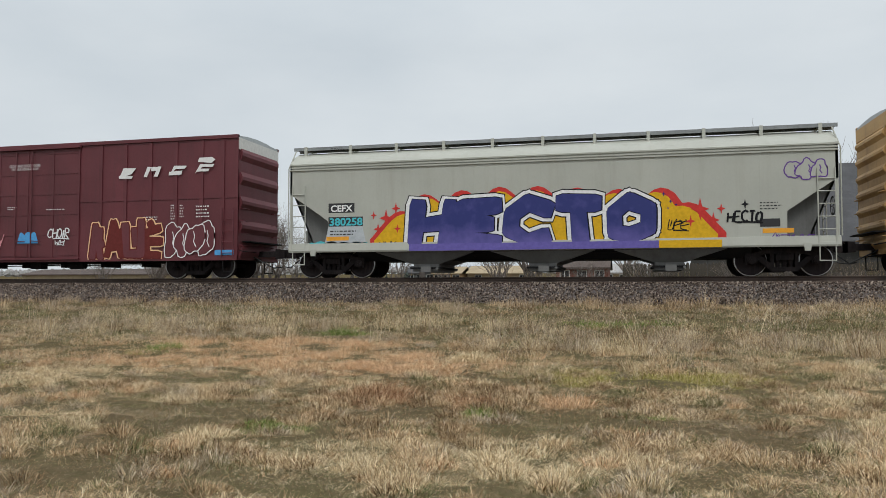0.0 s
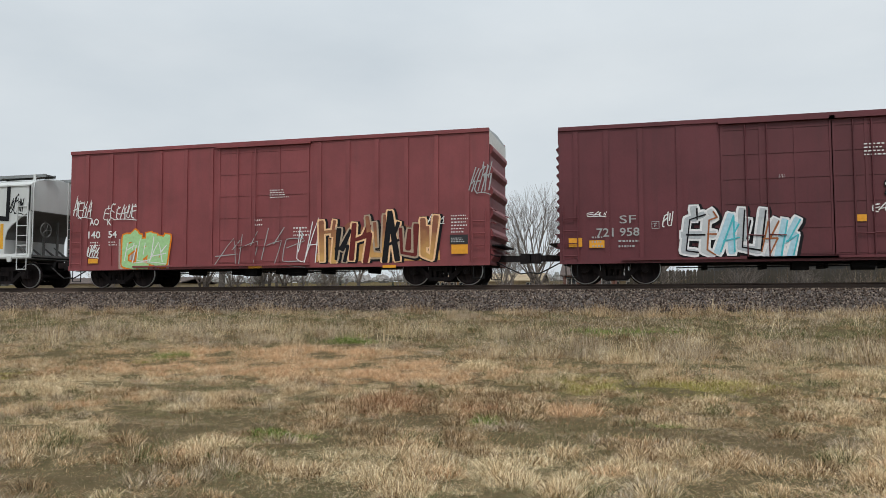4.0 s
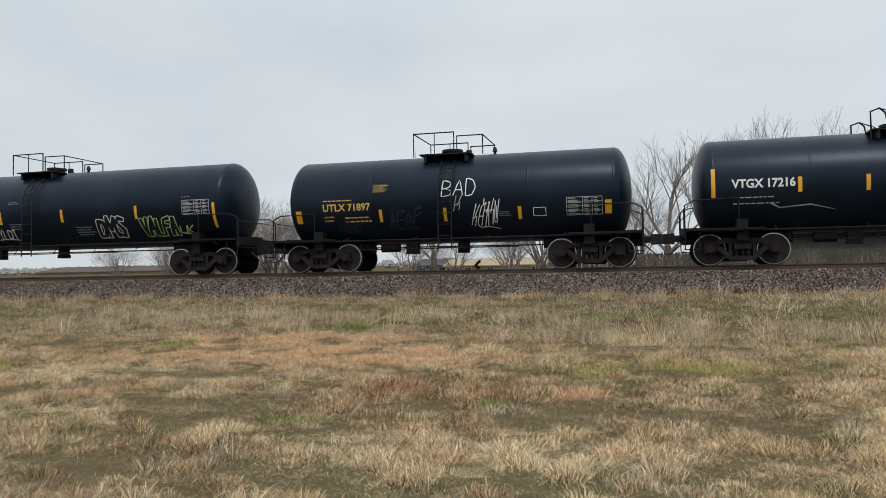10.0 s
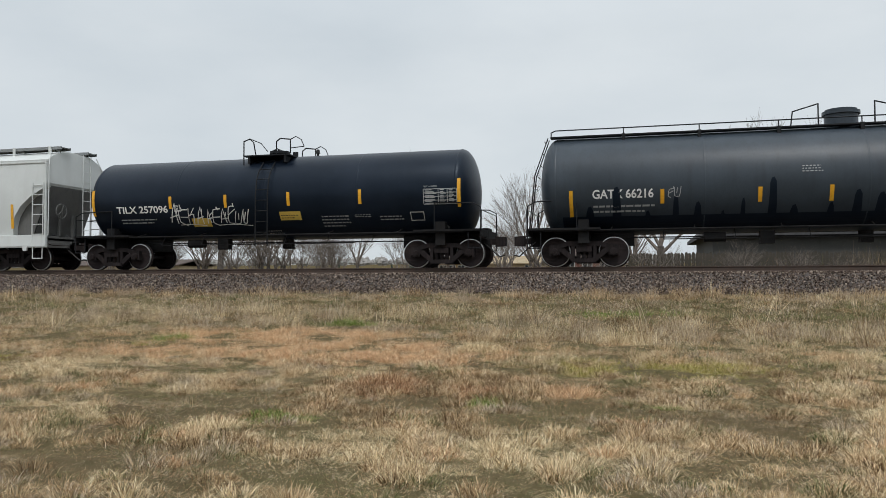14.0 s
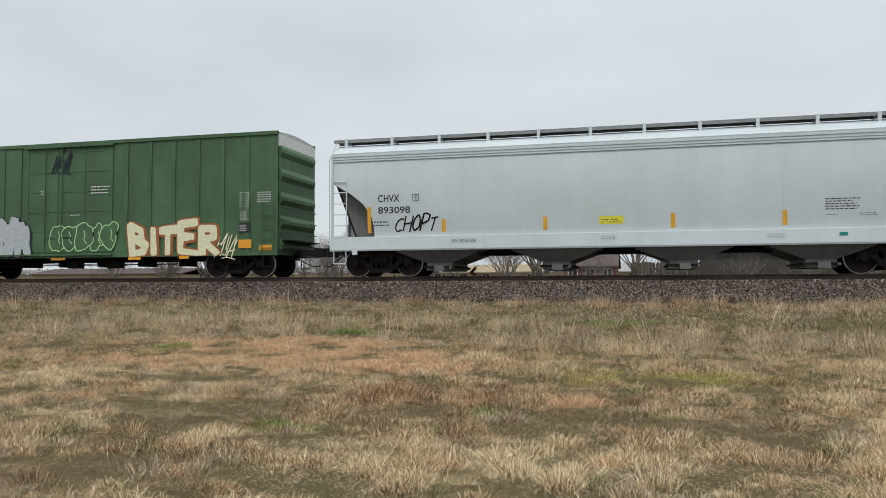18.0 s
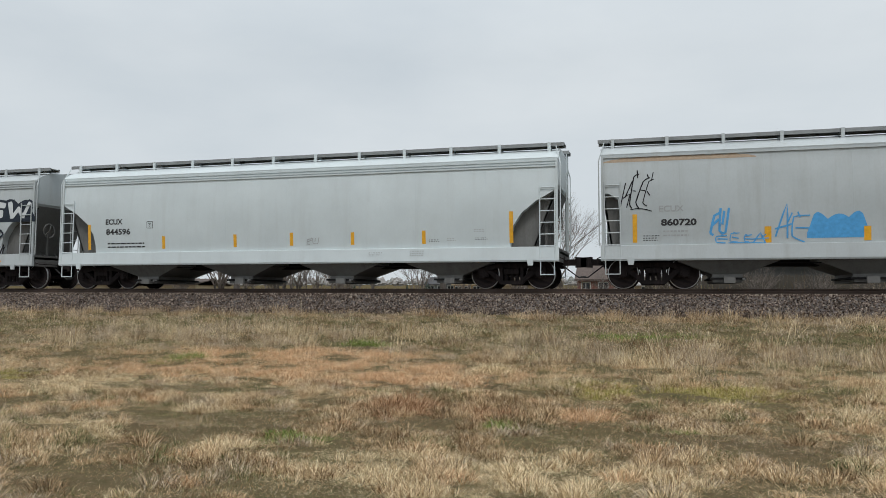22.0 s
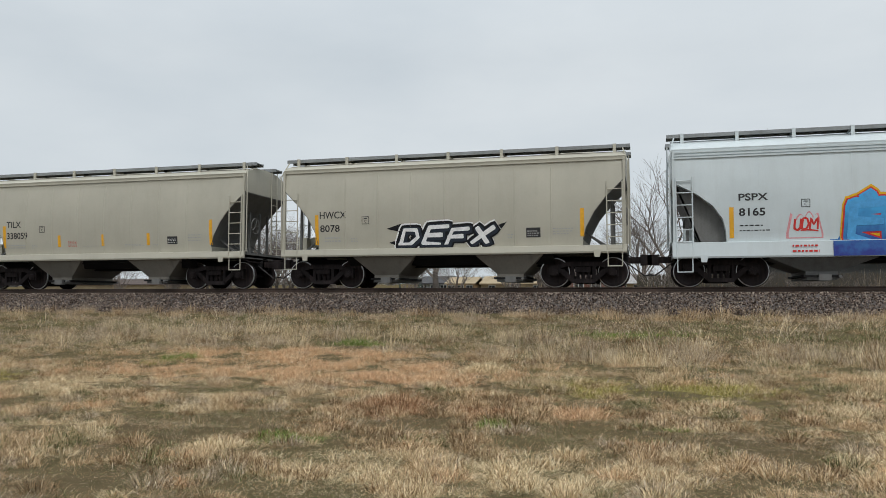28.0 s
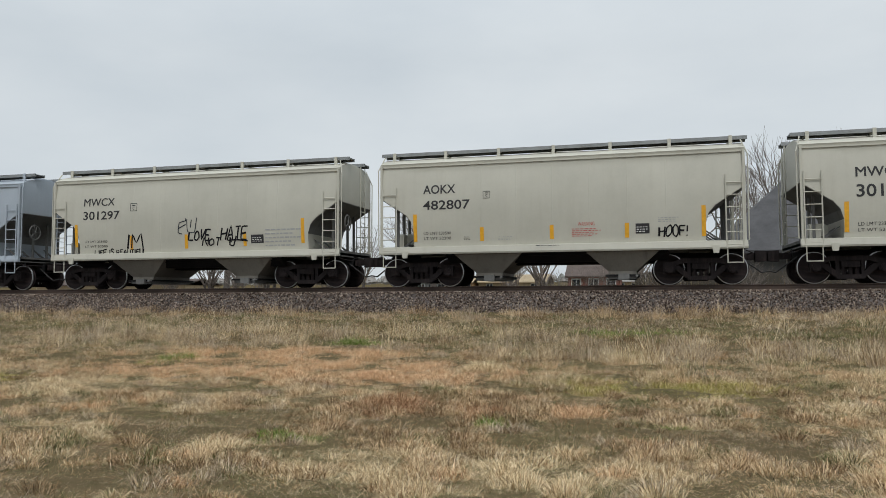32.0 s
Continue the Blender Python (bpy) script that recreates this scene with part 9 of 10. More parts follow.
strips(r, s, [-0.03], 1.42, 1.85, 0.12)
strips(r, s, [2.13], 1.40, 1.84, 0.12)
strips(r, s, [4.29], 1.40, 2.29, 0.12)
patch_of(r, "data_plate", 2.38, 2.79, 1.48, 1.80, "stencil_black", s, label="black data plate with white marks")
bars(r, 2.42, 1.53, 0.33, 0.21, 3, "stencil_white", s, 164)
lettering(r, 'LD LMT 233500', -4.15, 1.59, 0.10, 0.91, "stencil_black", s, 0.0)
lettering(r, 'LT WT 52500', -4.15, 1.43, 0.09, 0.91, "stencil_black", s, 0.0)
lettering(r, 'WARNING', 0.71, 1.79, 0.09, 0.48, "stencil_red", s, 0.0)
bars(r, 0.55, 1.47, 0.82, 0.28, 5, "stencil_red", s, 165)
bars(r, -2.80, 1.48, 0.23, 0.13, 3, "stencil_black", s, 166)
bars(r, -1.71, 1.47, 0.47, 0.13, 3, "stencil_grey", s, 167)
bars(r, -0.63, 1.46, 0.37, 0.09, 2, "stencil_grey", s, 168)
bars(r, 3.00, 1.79, 0.74, 0.18, 3, "stencil_black", s, 169)
bars(r, -0.52, 1.17, 0.93, 0.05, 1, "stencil_black", sill, 170)
r, s, half = CARS["h32"]
lettering(r, 'AOKX', -4.11, 2.94, 0.29, 1.06, "stencil_black", s, 0.014)
lettering(r, '482807', -4.11, 2.43, 0.30, 1.53, "stencil_black", s, 0.014)
box_stencil(r, -2.16, 2.74, 0.23, "stencil_black", s, "C")
strips(r, s, [-4.38], 1.43, 2.30, 0.12)
strips(r, s, [-2.21], 1.41, 1.84, 0.12)
strips(r, s, [-0.03], 1.42, 1.85, 0.12)
strips(r, s, [2.21], 1.41, 1.85, 0.12)
strips(r, s, [4.39], 1.40, 2.30, 0.12)
patch_of(r, "data_plate", 2.46, 2.86, 1.52, 1.82, "stencil_black", s, label="black data plate with white marks")
bars(r, 2.49, 1.57, 0.34, 0.20, 3, "stencil_white", s, 171)
tag(r, 'HOOF!', 3.14, 3.95, 1.42, 1.74, 'spray_black', s, 0.05, 4, 0.1, tail=False)
lettering(r, 'WARNING', 0.76, 1.80, 0.11, 0.50, "stencil_red", s, 0.0)
bars(r, 0.58, 1.48, 0.88, 0.27, 5, "stencil_red", s, 172)
lettering(r, 'LD LMT 233500', -4.10, 1.64, 0.09, 0.89, "stencil_black", s, 0.0)
lettering(r, 'LT WT 52200', -4.10, 1.48, 0.09, 0.89, "stencil_black", s, 0.0)
bars(r, -2.79, 1.46, 0.24, 0.12, 3, "stencil_black", s, 173)
bars(r, -1.69, 1.43, 0.46, 0.13, 3, "stencil_grey", s, 174)
bars(r, 3.11, 1.85, 0.70, 0.17, 3, "stencil_grey", s, 175)
bars(r, -0.50, 1.21, 0.99, 0.05, 1, "stencil_black", sill, 176)
r, s, half = CARS["h33"]
lettering(r, 'MWCX', -4.29, 2.98, 0.28, 1.28, "stencil_black", s, 0.014)
lettering(r, '301297', -4.30, 2.48, 0.31, 1.52, "stencil_black", s, 0.014)
box_stencil(r, -2.35, 2.75, 0.28, "stencil_black", s, "C")
strips(r, s, [-4.60], 1.51, 2.33, 0.12)
strips(r, s, [-2.30], 1.38, 1.88, 0.12)
strips(r, s, [-0.10], 1.38, 1.87, 0.12)
strips(r, s, [2.16], 1.43, 1.91, 0.12)
strips(r, s, [4.30], 1.48, 2.31, 0.12)
patch_of(r, "data_plate", 2.39, 2.86, 1.51, 1.80, "stencil_black", s, label="black data plate with white marks")
bars(r, 2.44, 1.57, 0.37, 0.17, 3, "stencil_white", s, 177)
tag(r, 'LOVE', 0.02, 0.85, 1.66, 2.02, 'spray_black', s, 0.06, 4, 0.2, tail=False)
tag(r, 'NOT', 0.55, 1.22, 1.46, 1.72, 'spray_black', s, 0.05, 6, 0.2, tail=False)
tag(r, 'HATE', 1.28, 2.25, 1.66, 2.1, 'spray_black', s, 0.06, 7, 0.2)
scrawl(r, 1.54, 1.78, 1.42, 1.77, "spray_black", s, 9, 1, 0.05, lift=0.008)
tag(r, "IM", -2.5, -1.85, 1.44, 1.88, 'spray_black', s, 0.06, 5, 0.1, tail=False)
tag(r, 'LIFE IS BEAUTIFUL', -3.84, -1.71, 1.22, 1.4, 'spray_black', s, 0.035, 8, 0.1, tail=False)
scrawl(r, -0.44, 0.23, 1.87, 2.36, "spray_slate", s, 3, 2, 0.03, lift=0.008)
bars(r, 2.92, 1.40, 1.34, 0.66, 5, "stencil_grey", s, 178)
lettering(r, 'LD LMT 233500', -4.25, 1.66, 0.08, 0.95, "stencil_black", s, 0.0)
lettering(r, 'LT WT 52500', -4.25, 1.49, 0.08, 0.95, "stencil_black", s, 0.0)


# ---- behind the track: trees, houses, fences ----
def limb(rnd, out, start, d, length, r, depth, spread, twig):
    """A tapered, kinked branch that forks."""
    n = 3 if depth > 1 else 2
    p = Vector(start)
    for k in range(n):
        d = (d + Vector((rnd.uniform(-1, 1), rnd.uniform(-1, 1), rnd.uniform(-0.3, 0.7))) * 0.16).normalized()
        q = p + d * length / n
        r2 = r * (1 - 0.28 * (k + 1) / n)
        u = d.orthogonal().normalized()
        v, m = d.cross(u), 5 if depth > 2 else 3
        ring = [(math.cos(2 * math.pi * j / m), math.sin(2 * math.pi * j / m)) for j in range(m)]
        out.add([c + (u * a + v * b) * w for c, w in ((p, r), (q, r2)) for a, b in ring], [(j, (j + 1) % m, (j + 1) % m + m, j + m) for j in range(m)])
        r = r2
        p = q
        if depth and k:
            for _ in range(rnd.choice((1, 2)) if depth > 1 else twig):
                s = (d + Vector((rnd.uniform(-1, 1), rnd.uniform(-1, 1), rnd.uniform(-0.35, 0.6))) * spread).normalized()
                limb(rnd, out, p, s, length * rnd.uniform(0.55, 0.8), r * 0.62, depth - 1, spread, twig)
    if depth:
        for _ in range(2):
            s = (d + Vector((rnd.uniform(-1, 1), rnd.uniform(-1, 1), rnd.uniform(-0.2, 0.5))) * spread * 0.8).normalized()
            limb(rnd, out, p, s, length * rnd.uniform(0.6, 0.8), r * 0.75, depth - 1, spread, twig)


paint("bark", (0.085, 0.072, 0.062), 0.9, dirt=0.5, grime=(0.05, 0.042, 0.036), fade=0.3, scale=4)
paint("twig_bark", (0.19, 0.16, 0.14), 0.9, dirt=0.3, grime=(0.07, 0.06, 0.05), fade=0.2, scale=4)


def bare_tree(x, y, h, seed, stems=1, depth=4, spread=0.75, trunk=0.28, twig=2, label="bare deciduous tree in winter, grey-brown"):
    rnd = random.Random(seed)
    root = tagged(new("tree"), label, "tree", "bare trees behind the track")
    root.location = (x, y, ground_z(x, y) - 0.05)
    for k in range(stems):
        lean = Vector((rnd.uniform(-0.3, 0.3), rnd.uniform(-0.3, 0.3), 1)) if stems > 1 else Vector((rnd.uniform(-0.08, 0.08), rnd.uniform(-0.08, 0.08), 1))
        base = Vector((rnd.uniform(-0.35, 0.35), rnd.uniform(-0.3, 0.3), 0)) if stems > 1 else Vector((0, 0, 0))
        t = Shape()
        lean.normalize()
        r = trunk * h / 10 * (0.6 if stems > 1 else 1)
        top = base + lean * h * trunk_share
        t.cyl(base, base + lean * h * trunk_share * 0.5, r * 1.15, 8, r * 0.95)
        t.cyl(base + lean * h * trunk_share * 0.5, top, r * 0.95, 8, r * 0.8)
        part("trunk", t, "bark", root, "", 50)
        c = Shape()
        for j in range(4):
            a = 2 * math.pi * (j + rnd.random()) / 4
            d = Vector((math.cos(a) * 0.6, math.sin(a) * 0.6, rnd.uniform(0.6, 1.1))).normalized()
            limb(rnd, c, top - lean * rnd.uniform(0, 0.25) * h * trunk_share, d, h * 0.27, r * 0.42, depth - 1, spread, twig)
        limb(rnd, c, top, lean, h * 0.3, r * 0.55, depth - 1, spread, twig)
        part("crown", c, "twig_bark", root)
    return root


trunk_share = 0.25
bare_tree(-21.0, 52.0, 13.0, 3)
bare_tree(-15.5, 38.0, 5.0, 5, stems=3)
bare_tree(-20.0, 40.0, 5.5, 6, stems=3)
bare_tree(-9.0, 30.0, 5.0, 7, stems=3)
bare_tree(-5.2, 18.0, 7.0, 9, stems=3, spread=0.5)
bare_tree(2.0, 40.0, 12.5, 12)
bare_tree(6.5, 44.0, 13.5, 13)
bare_tree(11.0, 42.0, 14.5, 14)
bare_tree(15.5, 46.0, 14.0, 15)
bare_tree(-0.5, 34.0, 8.0, 17, stems=3)
bare_tree(20.0, 40.0, 12.0, 18)
bare_tree(-27.0, 33.0, 5.0, 20, stems=3)
bare_tree(-12.0, 46.0, 6.0, 22, stems=3)
bare_tree(-32.0, 60.0, 9.0, 23)
bare_tree(-44.0, 50.0, 13.5, 25)
for n, (x, y, h) in enumerate(((-41.0, 35.0, 5.5), (-39.2, 33.0, 4.5), (-38.0, 37.0, 7.5), (-35.2, 41.0, 5.0), (-33.2, 33.5, 6.0), (-31.0, 35.0, 8.2), (-28.6, 33.0, 7.2), (-26.0, 36.0, 5.5), (-24.0, 33.5, 4.6), (-47.0, 36.0, 5.0))):
    bare_tree(x, y, h, 30 + n, stems=3 + n % 3, spread=0.95)
for n in range(9):
    bare_tree(-3.5 + 2.3 * n + 0.6 * math.sin(5 * n), 7.6 + 0.5 * math.cos(3 * n), 2.1 + 0.5 * math.sin(7 * n), 60 + n, stems=4, depth=3, spread=0.9, trunk=0.2, label="low leafless bush by the board fence")

paint("shingle_grey", (0.068, 0.068, 0.072), 0.9, dirt=0.5, grime=(0.04, 0.038, 0.038), fade=0.2, scale=2, bump=0.5)
paint("shingle_brown", (0.10, 0.075, 0.065), 0.9, dirt=0.4, grime=(0.05, 0.04, 0.035), fade=0.2, scale=2, bump=0.5)
paint("roof_pale", (0.36, 0.35, 0.345), 0.8, dirt=0.4, grime=(0.15, 0.14, 0.13), fade=0.12, scale=2)
paint("brick_red", (0.21, 0.085, 0.062), 0.9, dirt=0.4, grime=(0.12, 0.07, 0.06), fade=0.2, scale=2)
paint("siding_tan", (0.38, 0.30, 0.19), 0.8, dirt=0.3, fade=0.12)
paint("siding_orange", (0.42, 0.26, 0.13), 0.8, dirt=0.3, fade=0.12)
paint("siding_grey", (0.20, 0.21, 0.21), 0.8, dirt=0.3, fade=0.12)
paint("siding_dark", (0.075, 0.075, 0.072), 0.85, dirt=0.4, grime=(0.04, 0.035, 0.03), fade=0.15)
paint("siding_white", (0.66, 0.67, 0.66), 0.8, dirt=0.25, fade=0.08)
paint("fence_wood", (0.080, 0.070, 0.055), 0.95, dirt=0.6, grime=(0.04, 0.032, 0.028), fade=0.25, scale=2)
plain("window_dark", (0.03, 0.035, 0.04), 0.15)


def house(x0, x1, y0, y1, wall_h, ridge_h, wall_mat, roof_mat, label, hip=0.0, windows=3):
    z = ground_z((x0 + x1) / 2, y0) - 0.05
    root = tagged(new("house"), label, "house", "houses behind the track")
    root.location = ((x0 + x1) / 2, (y0 + y1) / 2, z)
    a, b = (x1 - x0) / 2, (y1 - y0) / 2
    o = 0.5
    for name, q in (("front_wall", (-a, a, -b, -b + 0.2)), ("back_wall", (-a, a, b - 0.2, b)), ("end_wall", (-a, -a + 0.2, -b + 0.2, b - 0.2)), ("end_wall", (a - 0.2, a, -b + 0.2, b - 0.2))):
        part(name, Shape().box(*q, 0, wall_h), wall_mat, root)
    ra = a - hip
    if not hip:
        g = Shape()
        for e in (-1, 1):
            xa, xb = sorted((e * a, e * (a - 0.2)))
            g.beam([(-b, wall_h), (b, wall_h), (0, ridge_h - 0.15)], xa, xb)
        part("gable", g, wall_mat, root)
    s = Shape()
    ex = o if hip else 0.3
    lo = wall_h - 0.1
    low = [(-a - ex, -b - o, lo), (a + ex, -b - o, lo), (a + ex, b + o, lo), (-a - ex, b + o, lo)]
    top = [(-ra - (0 if hip else ex), 0, ridge_h), (ra + (0 if hip else ex), 0, ridge_h)]
    vs = low + top + [(p[0], p[1], p[2] - 0.18) for p in low + top]
    fs = [(0, 1, 5, 4), (2, 3, 4, 5), (1, 2, 5), (3, 0, 4), (6, 10, 11, 7), (8, 11, 10, 9), (7, 11, 8), (9, 10, 6), (0, 6, 7, 1), (1, 7, 8, 2), (2, 8, 9, 3), (3, 9, 6, 0)]
    roof = part("roof", s.add(vs, fs), roof_mat, root)
    # courses of shingles stand a little proud of one another
    rows = 14
    course = Shape()
    for e in (-1, 1):
        for k in range(1, rows):
            u = k / rows
            y, zz = e * (b + o) * (1 - u), lo + (ridge_h - lo) * u
            w = (a + ex) + (top[1][0] - a - ex) * u
            course.add([(-w, y, zz + 0.005), (w, y, zz + 0.005), (w, y - e * 0.05, zz + 0.03), (-w, y - e * 0.05, zz + 0.03)], [(0, 1, 2, 3)])
    part("shingle_course", course, roof_mat, roof)
    for k in range(windows):
        xc = -a + 2 * a * (k + 0.5) / windows
        win = part("window", Shape().box(xc - 0.5, xc + 0.5, -b - 0.03, -b + 0.05, wall_h * 0.38, wall_h * 0.82), "window_dark", root)
        f = Shape()
        for q in ((xc - 0.58, xc - 0.5), (xc + 0.5, xc + 0.58), (xc - 0.03, xc + 0.03)):
            f.box(*q, -b - 0.06, -b + 0.02, wall_h * 0.36, wall_h * 0.84)
        f.box(xc - 0.58, xc + 0.58, -b - 0.06, -b + 0.02, wall_h * 0.34, wall_h * 0.38).box(xc - 0.58, xc + 0.58, -b - 0.06, -b + 0.02, wall_h * 0.82, wall_h * 0.86)
        part("frame", f, "siding_white", win)
    return root


house(3.6, 26.0, 14.0, 24.0, 3.0, 7.3, "siding_dark", "shingle_grey", "house with a large dark grey hipped roof", hip=4.2, windows=0)
house(-8.5, -2.5, 66.0, 76.0, 2.9, 5.2, "brick_red", "shingle_brown", "brick house with a brown gabled roof")
house(-4.2, 2.2, 92.0, 100.0, 2.6, 3.9, "siding_tan", "roof_pale", "low house with a pale grey roof")
house(-115.0, -82.0, 100.0, 112.0, 2.9, 3.9, "siding_tan", "shingle_brown", "long low tan farm building across the field", windows=0)
house(-36.0, -31.0, 96.0, 104.0, 2.8, 3.9, "siding_grey", "shingle_grey", "small grey outbuilding in the field")
house(-31.0, -26.5, 95.0, 103.0, 2.7, 3.7, "siding_orange", "siding_tan", "low orange-painted building with tan roof")
house(-26.0, -15.0, 98.0, 108.0, 2.7, 3.9, "siding_tan", "siding_tan", "long low tan building")
house(-136.0, -124.0, 150.0, 160.0, 2.6, 3.8, "siding_white", "siding_white", "white farm building far across the field", windows=4)

# a board fence along the back of the gardens
FENCE_Y = 9.5
fence = tagged(new("fence"), "weathered grey-brown wooden board fence", "fence")
fence.location = (0, FENCE_Y, ground_z(10, FENCE_Y) - 0.03)
board = Shape().slab([(0, 0), (0.138, 0), (0.138, 1.68), (0.10, 1.75), (0.038, 1.75), (0, 1.68)], -0.012, 0.012).mesh("board", "fence_wood")
fr = random.Random(4)
for k in range(240):
    ob = part("board", board, "", fence)
    ob.location = (-0.3 + 0.146 * k, 0, fr.uniform(-0.04, 0.03))
    ob.rotation_euler.y = fr.uniform(-0.012, 0.012)
for z in (0.3, 1.4):
    part("rail", Shape().box(-0.3, 34.7, 0.014, 0.06, z, z + 0.09), "fence_wood", fence)
post = Shape().box(-0.05, 0.05, 0.062, 0.16, -0.3, 1.72).mesh("post", "fence_wood")
for k in range(15):
    part("post", post, "", fence).location.x = -0.2 + 2.45 * k
# wire fence with thin posts across the far field
wire = tagged(new("wire_fence"), "thin wire fence on rusty posts", "fence")
wire.location = (-30, 34, ground_z(-30, 34))
wpost = Shape().cyl((0, 0, -0.1), (0, 0, 1.3), 0.035, 6).mesh("post", "bark")
for k in range(40):
    part("post", wpost, "", wire).location.x = -50 + 2.6 * k
for z in (0.4, 0.8, 1.2):
    part("wire", Shape().cyl((-50, 0, z), (52, 0, z), 0.006, 4), "galvanised", wire)

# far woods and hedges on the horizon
# pale greys: the haze of distance is put into the woods' colour
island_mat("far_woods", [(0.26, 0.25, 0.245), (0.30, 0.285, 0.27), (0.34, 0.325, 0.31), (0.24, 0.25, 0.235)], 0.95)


def clumps(name, label, n, spot, size, mat, seed):
    rnd = random.Random(seed)
    s = Shape()
    for _ in range(n):
        x, y = spot(rnd)
        h = rnd.uniform(*size)
        z = ground_z(x, y)
        m = 7
        rings = []
        for j, (u, w) in enumerate(((0, 0.5), (0.3, 1.0), (0.65, 0.85), (0.9, 0.45), (1.0, 0.08))):
            rings.append([(x + h * 0.5 * w * math.cos(2 * math.pi * k / m + j) * rnd.uniform(0.65, 1.2), y + h * 0.5 * w * math.sin(2 * math.pi * k / m + j) * rnd.uniform(0.65, 1.2), z + h * u * rnd.uniform(0.85, 1.1)) for k in range(m)])
        s.loft(rings)
    return tagged(part(name, s, mat), label, "trees", kind="stuff")


clumps("far_woods", "band of leafless woods on the horizon, haze put into its colour", 950, lambda r: (r.uniform(-460, 160), r.uniform(300, 420)), (2.0, 4.2), "far_woods", 3)
island_mat("brush", [(0.14, 0.115, 0.085), (0.2, 0.165, 0.12), (0.26, 0.215, 0.155), (0.13, 0.13, 0.075)], 0.95)
clumps("brush", "low brown brush along the far field", 420, lambda r: (r.uniform(-110, 0), r.uniform(70, 140)), (0.3, 1.0), "brush", 8)
paint("conifer", (0.035, 0.055, 0.04), 0.95, dirt=0.3, fade=0.3, scale=3)
for n, (x, y, h) in enumerate(((-33.5, 88.0, 3.6), (-44.0, 84.0, 3.2), (-38.0, 92.0, 2.6))):
    fir = tagged(new("conifer"), "small dark green conifer", "tree", "conifers in the far field")
    fir.location = (x, y, ground_z(x, y))
    part("trunk", Shape().cyl((0, 0, 0), (0, 0, h * 0.4), 0.08, 6), "bark", fir)
    rnd = random.Random(30 + n)
    c = Shape()
    for k in range(90):
        u = rnd.random()
        a, w = rnd.uniform(0, 6.3), (1 - u) * h * 0.3
        zc = 0.25 + u * (h - 0.3)
        tip = (w * math.cos(a), w * math.sin(a), zc - 0.15)
        c.add([(0, 0, zc + 0.12), (tip[0] - 0.12 * math.sin(a), tip[1] + 0.12 * math.cos(a), tip[2]), (tip[0] * 1.25, tip[1] * 1.25, tip[2] - 0.1), (tip[0] + 0.12 * math.sin(a), tip[1] - 0.12 * math.cos(a), tip[2])], [(0, 1, 2), (0, 2, 3)])
    part("crown", c, "conifer", fir)

# ---- ties and ballast ----
tie = Shape().box(-0.115, 0.115, -1.3, 1.3, -0.36, -0.183).mesh("tie", "tie_wood")
for k in range(240):
    ob = part("tie", tie, "", track_bed)
    ob.location.x = -70 + 0.5 * k
    ob.location.z = 0.0


def stuff_mesh(name, verts, faces_flat, sizes, material, label, category):
    me = bpy.data.meshes.new(name)
    me.vertices.add(len(verts))
    me.vertices.foreach_set("co", np.asarray(verts, dtype=np.float32).ravel())
    me.loops.add(len(faces_flat))
    me.loops.foreach_set("vertex_index", np.asarray(faces_flat, dtype=np.int32))
    starts = np.concatenate(([0], np.cumsum(sizes)[:-1])).astype(np.int32)
    me.polygons.add(len(sizes))
    me.polygons.foreach_set("loop_start", starts)
    me.update(calc_edges=True)
    me.materials.append(MATS[material])
    return tagged(new(name, me), label, category, kind="stuff")


rng = np.random.default_rng(7)
# crushed stone: squashed, twisted double pyramids
N = 92000
sx = rng.uniform(-46, 26, N)
sy = np.where(rng.random(N) < 0.9, -rng.uniform(1.75, 3.75, N), rng.uniform(-1.7, 3.6, N))


def bed_z(y):
    a = np.abs(y)
    return np.interp(a, [0, 1.9, 2.25, 3.15, 3.6, 4.2], [-0.205, -0.205, -0.24, -0.62, -0.80, -0.9])


keep = (np.abs(np.abs(sy) - 0.755) > 0.13)
sx, sy = sx[keep], sy[keep]
N = len(sx)
sz = bed_z(sy) + rng.uniform(-0.01, 0.03, N)
stone = np.array([(1, 0.1, 0), (-0.5, 0.87, 0.1), (-0.5, -0.87, -0.1), (0.2, 0.1, 0.9), (-0.1, 0.2, -0.9)], dtype=float)
size = rng.uniform(0.016, 0.036, (N, 1, 1)) * rng.uniform(0.6, 1.25, (N, 1, 3))
pts = stone[None] * size * 1.1 + rng.normal(0, 0.005, (N, 5, 3))
ang = rng.uniform(0, 6.28, (N, 3))
for ax in range(3):
    c, s_ = np.cos(ang[:, ax])[:, None], np.sin(ang[:, ax])[:, None]
    i, j = ((1, 2), (0, 2), (0, 1))[ax]
    a_, b_ = pts[:, :, i].copy(), pts[:, :, j].copy()
    pts[:, :, i], pts[:, :, j] = a_ * c - b_ * s_, a_ * s_ + b_ * c
pts += np.stack((sx, sy, sz), 1)[:, None]
tri = np.array([(0, 1, 3), (1, 2, 3), (2, 0, 3), (1, 0, 4), (2, 1, 4), (0, 2, 4)])
flat = (tri.ravel()[None] + 5 * np.arange(N)[:, None]).ravel()
stuff_mesh("ballast_stones", pts.reshape(-1, 3), flat, np.full(6 * N, 3), "ballast_stone", "loose crushed grey-brown ballast stones", "ballast")


